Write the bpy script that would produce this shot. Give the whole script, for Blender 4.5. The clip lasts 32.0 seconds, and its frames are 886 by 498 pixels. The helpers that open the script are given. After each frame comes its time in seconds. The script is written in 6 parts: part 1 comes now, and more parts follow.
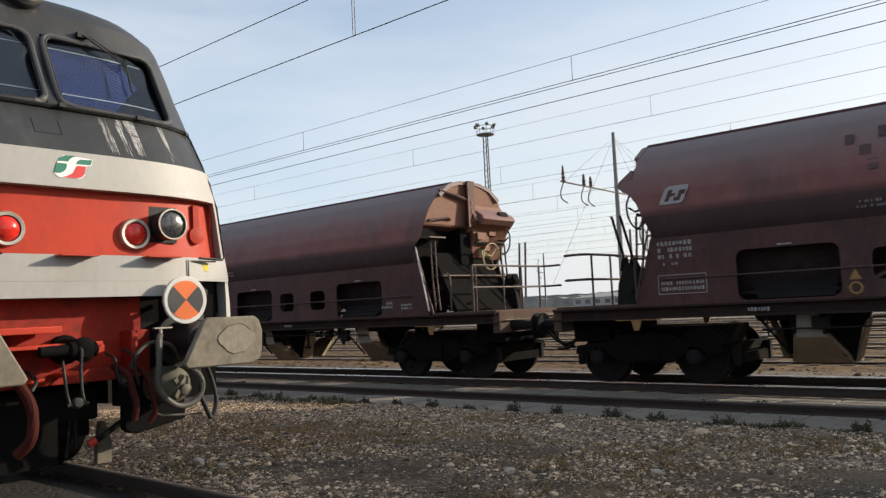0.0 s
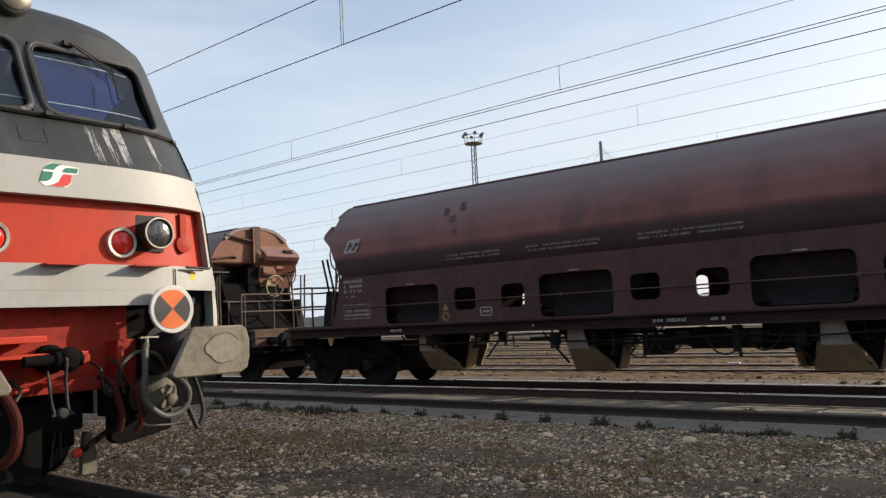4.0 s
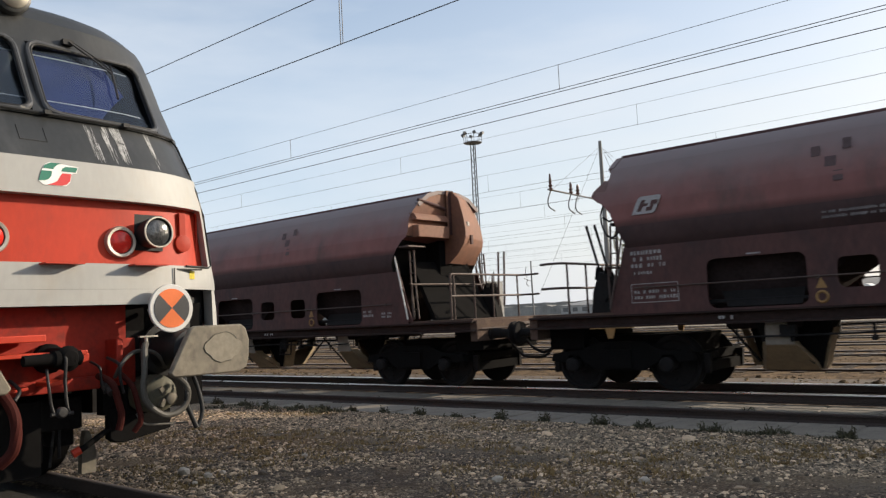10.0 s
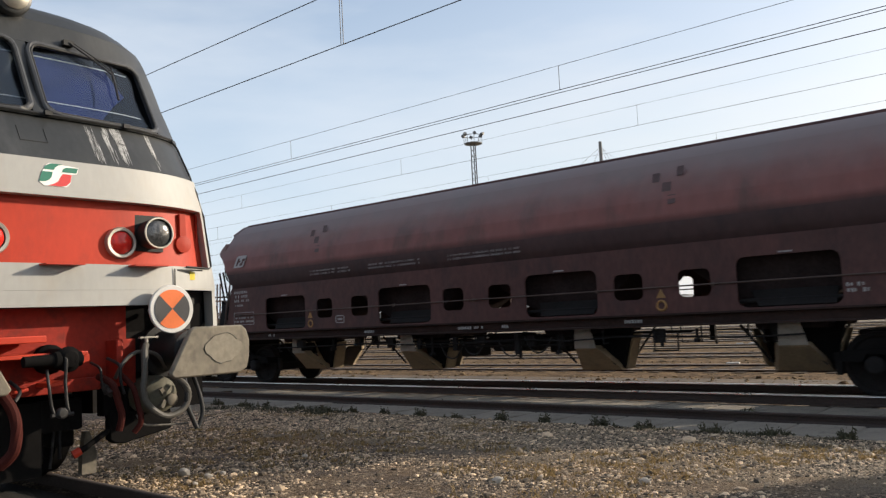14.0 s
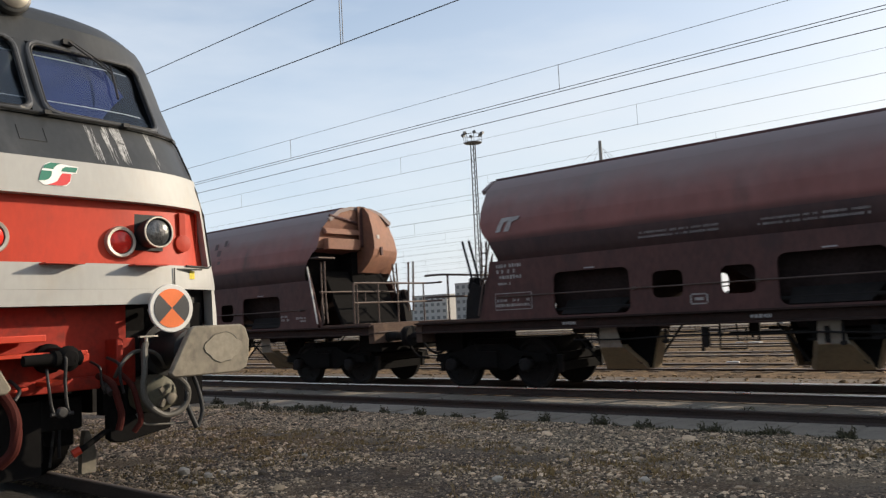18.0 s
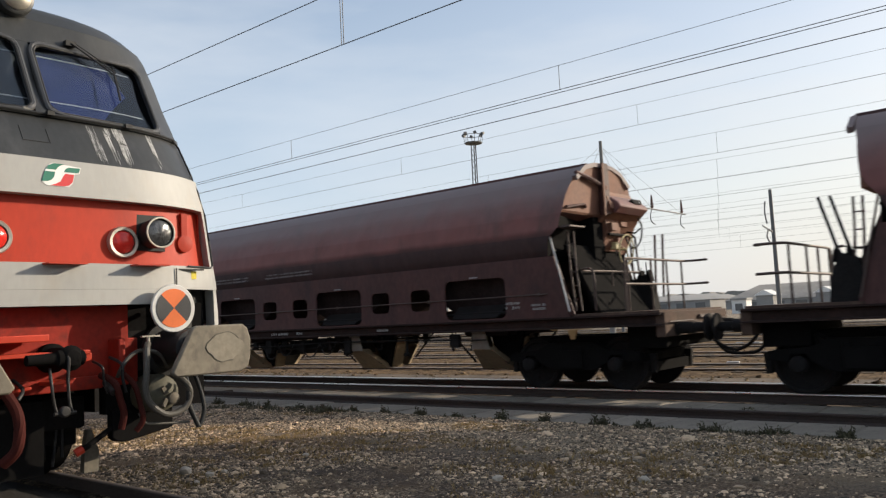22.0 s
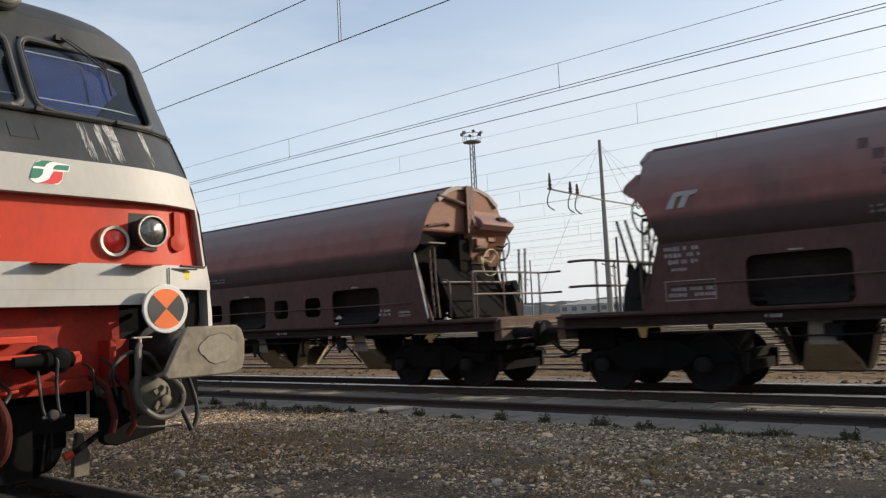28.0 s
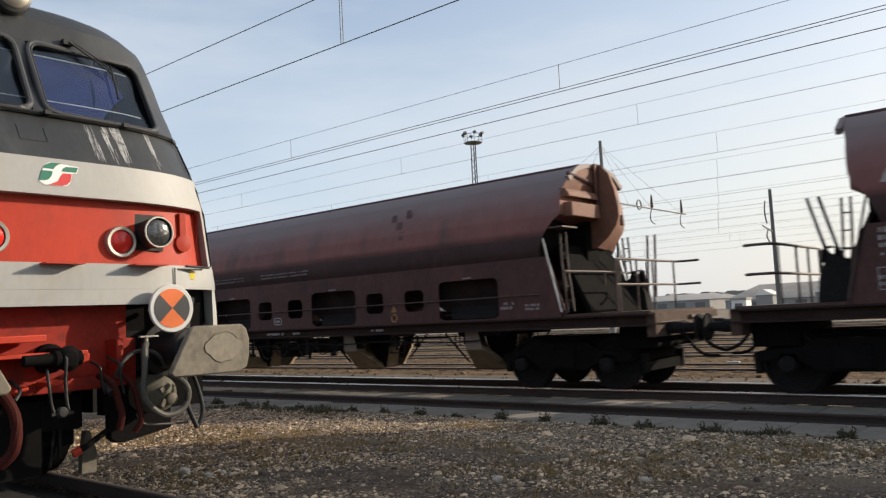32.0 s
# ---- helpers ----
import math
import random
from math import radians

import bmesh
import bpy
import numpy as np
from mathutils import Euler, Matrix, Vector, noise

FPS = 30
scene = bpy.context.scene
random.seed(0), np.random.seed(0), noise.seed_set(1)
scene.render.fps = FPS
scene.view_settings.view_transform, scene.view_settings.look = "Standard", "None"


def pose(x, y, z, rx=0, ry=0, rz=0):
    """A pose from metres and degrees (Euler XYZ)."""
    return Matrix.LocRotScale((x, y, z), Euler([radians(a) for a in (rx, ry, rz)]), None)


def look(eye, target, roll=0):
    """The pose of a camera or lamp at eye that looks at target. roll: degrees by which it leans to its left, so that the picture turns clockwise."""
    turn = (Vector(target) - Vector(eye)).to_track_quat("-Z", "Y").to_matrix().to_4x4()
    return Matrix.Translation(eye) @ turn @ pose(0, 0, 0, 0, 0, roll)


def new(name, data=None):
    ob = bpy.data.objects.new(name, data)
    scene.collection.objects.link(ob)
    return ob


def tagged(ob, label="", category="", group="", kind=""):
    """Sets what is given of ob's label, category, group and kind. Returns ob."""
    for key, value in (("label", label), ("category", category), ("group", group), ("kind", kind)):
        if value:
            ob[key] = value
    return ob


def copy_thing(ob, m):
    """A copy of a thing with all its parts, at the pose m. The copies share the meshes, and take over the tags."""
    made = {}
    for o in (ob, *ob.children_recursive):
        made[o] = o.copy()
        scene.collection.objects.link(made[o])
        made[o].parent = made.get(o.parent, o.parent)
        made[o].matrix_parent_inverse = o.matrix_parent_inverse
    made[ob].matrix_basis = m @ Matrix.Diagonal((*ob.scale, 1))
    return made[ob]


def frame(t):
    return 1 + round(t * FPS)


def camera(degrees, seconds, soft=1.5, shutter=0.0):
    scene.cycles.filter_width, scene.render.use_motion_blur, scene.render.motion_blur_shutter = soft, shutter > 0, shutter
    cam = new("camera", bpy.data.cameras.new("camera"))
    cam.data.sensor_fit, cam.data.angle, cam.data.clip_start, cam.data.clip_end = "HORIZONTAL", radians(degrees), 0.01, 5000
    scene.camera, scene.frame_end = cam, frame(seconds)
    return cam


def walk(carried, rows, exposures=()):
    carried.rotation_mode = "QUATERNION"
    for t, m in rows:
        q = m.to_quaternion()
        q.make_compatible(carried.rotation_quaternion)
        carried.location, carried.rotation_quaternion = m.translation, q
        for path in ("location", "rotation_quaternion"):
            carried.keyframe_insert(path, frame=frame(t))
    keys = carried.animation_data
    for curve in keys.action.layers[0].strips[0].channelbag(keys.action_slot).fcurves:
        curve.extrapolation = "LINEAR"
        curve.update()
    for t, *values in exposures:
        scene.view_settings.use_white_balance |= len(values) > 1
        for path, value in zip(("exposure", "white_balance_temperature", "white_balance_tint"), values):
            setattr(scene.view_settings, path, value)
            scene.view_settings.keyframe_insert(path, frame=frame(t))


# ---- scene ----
# ---------- camera ----------
FOCAL = 1400.0
EYE = Vector((0.0, 0.0, 1.19))
cam = camera(2 * math.degrees(math.atan(784 / FOCAL)), 32.0, soft=1.3, shutter=0.35)
RIGHT = Vector((0.76565453, 0.64132477, -0.04975623))
UP = Vector((0.0927515, -0.0335274, 0.99512465))
AHEAD = Vector((-0.63652989, 0.76653666, 0.08515424))
STAND = Matrix(((RIGHT.x, UP.x, -AHEAD.x, EYE.x), (RIGHT.y, UP.y, -AHEAD.y, EYE.y), (RIGHT.z, UP.z, -AHEAD.z, EYE.z), (0, 0, 0, 1)))


def held(dx=0.0, dy=0.0, ahead=0.0):
    """The hand-held stand, turned by a small amount and shifted a little forwards."""
    return STAND @ Matrix.Translation((0, 0, -ahead)) @ pose(0, 0, 0, math.degrees(dy / FOCAL), math.degrees(dx / FOCAL), 0)


walk(cam, [(0.0, held(22, -14)), (0.5, held(18, -10)), (1.0, held(13, -7)), (1.5, held(8.5, -3.5)), (2.0, held(5.5, -2)), (2.5, held(3, 0)),
           (3.0, held(2, 0.5)), (3.5, held(1.5, 1.5)), (5.5, held(0.5, 1)), (8.0, held(0, 0.5)), (9.0, held(0, 0)), (12.0, held(0, 0.5)),
           (14.0, held(0.5, 1.5)), (17.0, held(0, 0)), (19.0, held(0, 0)), (20.5, held(0, 0.5)), (21.5, held(0.5, 0.5)), (22.0, held(1, 0.5, -0.03)),
           (22.5, held(-0.5, 0)), (25.5, held(-0.5, -0.5)), (26.5, held(-1, -1, 0.05)), (27.5, held(-1.5, -1, 0.1)), (28.0, held(-1.5, -1, 0.1)),
           (28.5, held(-1.5, -0.5, 0.02)), (29.0, held(-0.5, -0.5)), (31.0, held(-0.5, 0)), (32.0, held(0.5, 0))],
     exposures=[(0.0, 0.42), (3.0, 0.45), (6.5, 0.43), (7.3, 0.34), (8.0, 0.25), (8.5, 0.29), (9.0, 0.36), (10.0, 0.42), (12.0, 0.45), (14.2, 0.45), (15.4, 0.28),
                (16.4, 0.35), (17.0, 0.39), (18.0, 0.44), (20.4, 0.45), (21.0, 0.41), (22.0, 0.33), (23.0, 0.41), (24.0, 0.45), (25.8, 0.44), (27.2, 0.32), (28.0, 0.39),
                (29.0, 0.45), (30.8, 0.44), (31.4, 0.4), (32.0, 0.33)])

# ---------- light ----------
SUN = Vector((0.61, 1.0, 0.415)).normalized()
sky_world = bpy.data.worlds.new("sky")
scene.world = sky_world
sky_world.use_nodes = True
wn, wl = sky_world.node_tree.nodes, sky_world.node_tree.links
wn.clear()
sky = wn.new("ShaderNodeTexSky")
sky.sky_type = "NISHITA"
sky.sun_disc = False
sky.sun_elevation = math.asin(SUN.z)
sky.sun_rotation = math.atan2(SUN.x, SUN.y)
sky.altitude = 0
sky.air_density, sky.dust_density, sky.ozone_density = 1.0, 1.6, 1.0
where = wn.new("ShaderNodeTexCoord")
stretch = wn.new("ShaderNodeMapping")
stretch.inputs["Scale"].default_value = (1.2, 1.6, 6.0)
cloud = wn.new("ShaderNodeTexNoise")
cloud.inputs["Scale"].default_value, cloud.inputs["Detail"].default_value = 1.6, 6.0
veil = wn.new("ShaderNodeValToRGB")
veil.color_ramp.elements[0].position, veil.color_ramp.elements[1].position = 0.42, 0.7
veil.color_ramp.elements[1].color = (0.44, 0.44, 0.44, 1)
over = wn.new("ShaderNodeMixRGB")
over.inputs["Color2"].default_value = (5.3, 5.3, 5.3, 1)
back = wn.new("ShaderNodeBackground")
back.inputs["Strength"].default_value = 0.15
wout = wn.new("ShaderNodeOutputWorld")
wl.new(where.outputs["Generated"], stretch.inputs["Vector"])
wl.new(stretch.outputs["Vector"], cloud.inputs["Vector"])
wl.new(cloud.outputs["Fac"], veil.inputs["Fac"])
wl.new(veil.outputs["Color"], over.inputs["Fac"])
wl.new(sky.outputs["Color"], over.inputs["Color1"])
# bright winter haze, thickest at the horizon and warm towards the sun
axis = wn.new("ShaderNodeSeparateXYZ")
haze = wn.new("ShaderNodeValToRGB")
haze.color_ramp.elements[0].position, haze.color_ramp.elements[1].position = 0.0, 0.42
haze.color_ramp.elements[0].color, haze.color_ramp.elements[1].color = (0.92, 0.92, 0.92, 1), (0.24, 0.24, 0.24, 1)
hazy = wn.new("ShaderNodeMixRGB")
toward = wn.new("ShaderNodeVectorMath")
toward.operation = "DOT_PRODUCT"
toward.inputs[1].default_value = Vector((SUN.x, SUN.y, 0)).normalized()
glow = wn.new("ShaderNodeValToRGB")
glow.color_ramp.elements[0].position, glow.color_ramp.elements[1].position = 0.15, 0.95
glow.color_ramp.elements[0].color, glow.color_ramp.elements[1].color = (3.62, 4.06, 4.65, 1), (4.75, 4.4, 3.95, 1)
wl.new(where.outputs["Generated"], toward.inputs[0])
wl.new(toward.outputs["Value"], glow.inputs["Fac"])
wl.new(glow.outputs["Color"], hazy.inputs["Color2"])
wl.new(where.outputs["Generated"], axis.inputs["Vector"])
wl.new(axis.outputs["Z"], haze.inputs["Fac"])
wl.new(haze.outputs["Color"], hazy.inputs["Fac"])
wl.new(over.outputs["Color"], hazy.inputs["Color1"])
wl.new(hazy.outputs["Color"], back.inputs["Color"])
wl.new(back.outputs["Background"], wout.inputs["Surface"])

sun_data = bpy.data.lights.new("sun", "SUN")
sun_data.energy, sun_data.angle, sun_data.color = 4.2, radians(0.6), (1.0, 0.87, 0.7)
sun = new("sun", sun_data)
sun.matrix_world = look(SUN * 80, (0, 0, 0))


# ---------- materials ----------
def mat(name, col, rough=0.6, metal=0.0, var=0.2, scale=3.0, fine=40.0, bump=0.15, stain=None, amount=0.35, stretch=(1, 1, 1), rand=0.0, trans=0.0, emit=0.0, depth=0.004, spec=0.5):
    """A procedural surface: a base colour broken up at two scales, stains of another colour, uneven gloss and relief."""
    m = bpy.data.materials.new(name)
    m.use_nodes = True
    n, l = m.node_tree.nodes, m.node_tree.links
    b = n["Principled BSDF"]
    b.inputs["Metallic"].default_value = metal
    b.inputs["Specular IOR Level"].default_value = spec
    if trans:
        b.inputs["Transmission Weight"].default_value = trans
    tc = n.new("ShaderNodeTexCoord")
    mp = n.new("ShaderNodeMapping")
    mp.inputs["Scale"].default_value = stretch
    l.new(tc.outputs["Object"], mp.inputs["Vector"])
    big, small = n.new("ShaderNodeTexNoise"), n.new("ShaderNodeTexNoise")
    big.inputs["Scale"].default_value, big.inputs["Detail"].default_value = scale, 5.0
    small.inputs["Scale"].default_value, small.inputs["Detail"].default_value = fine, 4.0
    for t in (big, small):
        l.new(mp.outputs["Vector"], t.inputs["Vector"])
    ramp = n.new("ShaderNodeValToRGB")
    lo, hi = ramp.color_ramp.elements
    lo.position, hi.position = 0.3, 0.72
    lo.color = (*[c * (1 - var) for c in col], 1)
    hi.color = (*[min(1, c * (1 + var)) for c in col], 1)
    addn = n.new("ShaderNodeMath")
    addn.operation = "MULTIPLY_ADD"
    addn.inputs[1].default_value, addn.inputs[2].default_value = 0.45, 0.0
    l.new(small.outputs["Fac"], addn.inputs[0])
    mixn = n.new("ShaderNodeMath")
    mixn.operation = "MULTIPLY_ADD"
    mixn.inputs[1].default_value = 0.55
    l.new(big.outputs["Fac"], mixn.inputs[0])
    l.new(addn.outputs[0], mixn.inputs[2])
    l.new(mixn.outputs[0], ramp.inputs["Fac"])
    colour = ramp.outputs["Color"]
    if stain:
        third = n.new("ShaderNodeTexNoise")
        third.inputs["Scale"].default_value, third.inputs["Detail"].default_value = scale * 1.7, 8.0
        third.inputs["Roughness"].default_value = 0.65
        l.new(mp.outputs["Vector"], third.inputs["Vector"])
        edge = n.new("ShaderNodeValToRGB")
        edge.color_ramp.elements[0].position, edge.color_ramp.elements[1].position = 0.52, 0.68
        edge.color_ramp.elements[1].color = (amount, amount, amount, 1)
        l.new(third.outputs["Fac"], edge.inputs["Fac"])
        mx = n.new("ShaderNodeMixRGB")
        mx.inputs["Color2"].default_value = (*stain, 1)
        l.new(edge.outputs["Color"], mx.inputs["Fac"])
        l.new(colour, mx.inputs["Color1"])
        colour = mx.outputs["Color"]
    if rand:
        oi, hsv, rng = n.new("ShaderNodeObjectInfo"), n.new("ShaderNodeHueSaturation"), n.new("ShaderNodeMapRange")
        rng.inputs["To Min"].default_value, rng.inputs["To Max"].default_value = 1 - rand, 1 + rand
        l.new(oi.outputs["Random"], rng.inputs["Value"])
        l.new(rng.outputs["Result"], hsv.inputs["Value"])
        l.new(colour, hsv.inputs["Color"])
        colour = hsv.outputs["Color"]
    l.new(colour, b.inputs["Base Color"])
    rr = n.new("ShaderNodeMapRange")
    rr.inputs["To Min"].default_value, rr.inputs["To Max"].default_value = max(0.02, rough - 0.12), min(1, rough + 0.12)
    l.new(big.outputs["Fac"], rr.inputs["Value"])
    l.new(rr.outputs["Result"], b.inputs["Roughness"])
    if bump:
        bp = n.new("ShaderNodeBump")
        bp.inputs["Strength"].default_value, bp.inputs["Distance"].default_value = bump, depth
        l.new(small.outputs["Fac"], bp.inputs["Height"])
        l.new(bp.outputs["Normal"], b.inputs["Normal"])
    if emit:
        l.new(colour, b.inputs["Emission Color"])
        b.inputs["Emission Strength"].default_value = emit
    return m


def plain(name, col, rough=0.5, metal=0.0):
    return mat(name, col, rough, metal, var=0.12, scale=9, fine=70, bump=0.05)


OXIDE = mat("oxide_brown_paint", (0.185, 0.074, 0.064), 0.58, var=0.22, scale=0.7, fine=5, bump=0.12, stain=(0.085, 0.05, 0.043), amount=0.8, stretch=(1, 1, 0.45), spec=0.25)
# darker paint stands in for the shade where the tub curves under
OXIDE_BAND = mat("undershade_tub_foot_paint", (0.057, 0.032, 0.031), 0.7, var=0.3, scale=0.9, fine=8, bump=0.2, stain=(0.032, 0.022, 0.023), amount=0.8, stretch=(1, 1, 0.5), spec=0.35)


def height_tint(m, z0, z1, col, share, uneven=0.5):
    """Blend a colour in from one height to another, with an uneven edge; paints in sheen and shade."""
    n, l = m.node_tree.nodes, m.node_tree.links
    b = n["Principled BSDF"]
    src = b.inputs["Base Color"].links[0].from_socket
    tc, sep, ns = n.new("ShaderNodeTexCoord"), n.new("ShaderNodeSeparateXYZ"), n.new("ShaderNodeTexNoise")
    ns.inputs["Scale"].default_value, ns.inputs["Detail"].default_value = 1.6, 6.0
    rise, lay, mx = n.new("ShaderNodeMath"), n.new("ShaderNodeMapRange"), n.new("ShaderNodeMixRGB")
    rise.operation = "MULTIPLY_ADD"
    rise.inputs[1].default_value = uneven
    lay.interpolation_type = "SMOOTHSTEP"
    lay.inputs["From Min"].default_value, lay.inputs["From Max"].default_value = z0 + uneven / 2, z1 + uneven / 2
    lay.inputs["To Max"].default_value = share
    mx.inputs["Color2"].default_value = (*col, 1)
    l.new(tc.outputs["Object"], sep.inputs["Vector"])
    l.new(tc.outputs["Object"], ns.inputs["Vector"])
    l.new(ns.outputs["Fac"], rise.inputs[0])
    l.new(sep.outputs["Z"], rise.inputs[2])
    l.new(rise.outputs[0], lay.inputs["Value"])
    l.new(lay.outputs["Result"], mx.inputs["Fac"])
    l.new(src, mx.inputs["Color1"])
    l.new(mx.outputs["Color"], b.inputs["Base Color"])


# upper tub greyed to stand in for the sky's sheen on it
height_tint(OXIDE, 2.95, 3.9, (0.195, 0.165, 0.16), 0.8)
# lower tub darkened in place of the shade under its curve
height_tint(OXIDE, 2.9, 2.72, (0.055, 0.031, 0.031), 0.9, 0.12)
OXIDE_END = mat("faded_oxide_paint", (0.2, 0.088, 0.052), 0.75, var=0.3, scale=1.3, fine=12, bump=0.25, stain=(0.13, 0.06, 0.045), amount=0.6)
OXIDE_LOW = mat("dark_oxide_paint", (0.072, 0.031, 0.027), 0.7, var=0.4, scale=1.2, fine=16, bump=0.25, stain=(0.038, 0.021, 0.02), amount=0.75, stretch=(1, 1, 0.5), spec=0.35)
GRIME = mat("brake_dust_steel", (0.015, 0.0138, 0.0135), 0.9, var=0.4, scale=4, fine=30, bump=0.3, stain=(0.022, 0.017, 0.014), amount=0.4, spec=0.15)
SILL = mat("sooty_brown_sill", (0.032, 0.02, 0.017), 0.85, var=0.4, scale=2, fine=20, bump=0.2, stain=(0.06, 0.032, 0.025), amount=0.5, spec=0.2)
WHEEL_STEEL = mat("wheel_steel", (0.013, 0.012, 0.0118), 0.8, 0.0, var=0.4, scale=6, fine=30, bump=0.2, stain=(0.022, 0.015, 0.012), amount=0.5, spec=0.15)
# sooty steel; the same black paints in the shade of hollows and gaps
SOOT_SHADE = mat("soot_and_shade_black_steel", (0.0085, 0.008, 0.0078), 0.95, var=0.3, scale=4, fine=30, spec=0.05)
HANDRAIL = mat("dusty_handrail_steel", (0.07, 0.045, 0.036), 0.65, 0.1, var=0.3, scale=8, fine=60)
WORN_RAIL = mat("worn_yellow_handrail", (0.5, 0.42, 0.22), 0.55, var=0.3, scale=10, fine=60, stain=(0.15, 0.1, 0.06))
# white colour stands in for sun on the grab rail's edge
SUNLIT_RAIL = mat("sunlit_white_grab_rail", (0.62, 0.6, 0.56), 0.6, var=0.2, scale=8, fine=50, stain=(0.3, 0.22, 0.18), amount=0.5)
DECK = mat("dusty_deck_plate", (0.085, 0.055, 0.042), 0.85, var=0.35, scale=2, fine=20, stain=(0.16, 0.11, 0.075), amount=0.5, spec=0.2)
CHUTE = mat("dusty_khaki_chute", (0.2, 0.145, 0.085), 0.85, var=0.25, scale=2, fine=20, stain=(0.12, 0.09, 0.06), amount=0.6)
# dusty, and paler than the trough to stand in for sky light
CHUTE_PLATE = mat("dusty_skylit_chute_plate", (0.2, 0.17, 0.135), 0.85, var=0.25, scale=2, fine=20, stain=(0.13, 0.1, 0.075), amount=0.5)
MARKING = mat("faded_white_marking", (0.3, 0.288, 0.275), 0.7, var=0.35, scale=6, fine=40, bump=0.0, stain=(0.16, 0.1, 0.09), amount=0.7)
MARKING_DIM = mat("worn_grey_lettering", (0.19, 0.17, 0.165), 0.75, var=0.4, scale=5, fine=40, bump=0.0, stain=(0.08, 0.06, 0.06), amount=0.8)
MARK_YELLOW = mat("faded_yellow_marking", (0.27, 0.15, 0.05), 0.7, var=0.3, scale=6, fine=40, bump=0.0)
PATCH = mat("repair_patch_paint", (0.07, 0.038, 0.036), 0.65, var=0.3, scale=4, fine=30)
BADGE = mat("worn_white_badge_paint", (0.31, 0.295, 0.285), 0.7, var=0.3, scale=6, fine=40, bump=0.0, stain=(0.2, 0.13, 0.11), amount=0.6)
# hopper steel coloured dark to stand in for the shade inside the wagon
DARK_IN = mat("shade_dark_hopper_steel", (0.03, 0.022, 0.021), 0.92, var=0.4, scale=2, fine=20, spec=0.03)
RAIL_TOP = mat("polished_rail", (0.66, 0.62, 0.58), 0.3, 0.85, var=0.2, scale=2, fine=30, bump=0.05)
RAIL_DULL = mat("rust_filmed_rail_top", (0.4, 0.31, 0.23), 0.5, 0.3, var=0.25, scale=2, fine=30, bump=0.05)
RAIL_SIDE = mat("rusty_rail_side", (0.04, 0.026, 0.02), 0.9, var=0.4, scale=3, fine=30, bump=0.3)
TIMBER = mat("oily_sleeper_timber", (0.06, 0.042, 0.028), 0.9, var=0.4, scale=3, fine=25, bump=0.4, stain=(0.11, 0.078, 0.05), amount=0.4, rand=0.35, spec=0.1)
CONCRETE = mat("weathered_concrete", (0.215, 0.184, 0.145), 0.92, var=0.3, scale=2.2, fine=45, bump=0.5, stain=(0.095, 0.08, 0.06), amount=0.75, rand=0.16, depth=0.008)
BALLAST = mat("rusty_ballast", (0.15, 0.098, 0.053), 0.95, var=0.85, scale=2.6, fine=16, bump=0.8, stain=(0.04, 0.025, 0.015), amount=0.8, depth=0.03, stretch=(1.2, 1, 1), spec=0.08)
GLOSS_GREY = mat("dark_grey_loco_paint", (0.0305, 0.0315, 0.0302), 0.42, var=0.3, scale=3, fine=25, bump=0.1, stain=(0.085, 0.085, 0.085), amount=0.35, stretch=(1, 1, 0.3))
LOCO_WHITE = mat("ivory_white_loco_paint", (0.372, 0.368, 0.346), 0.55, var=0.08, scale=2.5, fine=25, bump=0.08, stain=(0.36, 0.32, 0.26), amount=0.4, stretch=(1, 1, 0.4))
LOCO_RED = mat("signal_red_loco_paint", (0.46, 0.042, 0.018), 0.5, var=0.14, scale=3, fine=25, bump=0.08, stain=(0.28, 0.035, 0.02), amount=0.5, stretch=(1, 1, 0.5), spec=0.25)
# grimy, and darkened further for the shade of the nose overhang
LOCO_DARK_RED = mat("grimy_shaded_red_beam_paint", (0.27, 0.022, 0.011), 0.6, var=0.3, scale=4, fine=25, bump=0.2, stain=(0.1, 0.02, 0.014), amount=0.7, spec=0.2)
RUBBER = mat("black_rubber", (0.009, 0.009, 0.009), 0.65, var=0.3, scale=8, fine=60)
GASKET = mat("grey_window_gasket", (0.05, 0.051, 0.053), 0.45, var=0.2, scale=8, fine=60)
TANK_GREEN = mat("dirty_olive_tank_paint", (0.095, 0.088, 0.058), 0.7, var=0.35, scale=6, fine=40, stain=(0.04, 0.036, 0.03), amount=0.6)
CHROME = mat("lamp_ring_metal", (0.45, 0.42, 0.36), 0.4, 0.7, var=0.15, scale=10, fine=60)
BUFFER_STEEL = mat("greased_buffer_steel", (0.165, 0.142, 0.105), 0.7, 0.1, var=0.4, scale=4, fine=22, stain=(0.085, 0.07, 0.052), amount=0.75)
RUBBED_STEEL = mat("rubbed_buffer_steel", (0.2, 0.175, 0.13), 0.6, 0.1, var=0.3, scale=5, fine=26, stain=(0.13, 0.11, 0.08), amount=0.6)
GREASE = mat("dark_grease", (0.105, 0.092, 0.07), 0.6, var=0.5, scale=20, fine=60)
OLD_STEEL = mat("oily_coupling_steel", (0.009, 0.008, 0.0075), 0.6, 0.0, var=0.4, scale=8, fine=40, stain=(0.09, 0.08, 0.07), amount=0.4)
HOSE_RED = mat("faded_red_hose", (0.055, 0.012, 0.009), 0.75, var=0.3, scale=8, fine=60, spec=0.12)
HOSE_GREY = mat("grey_cable_hose", (0.075, 0.068, 0.056), 0.6, var=0.3, scale=8, fine=60)
LENS_RED = mat("red_lamp_glass", (0.62, 0.03, 0.02), 0.12, var=0.25, scale=22, fine=80, bump=0.3)
LENS_CLEAR = mat("ribbed_headlamp_glass", (0.12, 0.12, 0.12), 0.12, 0.55, var=0.6, scale=16, fine=40, bump=0.5, depth=0.01)
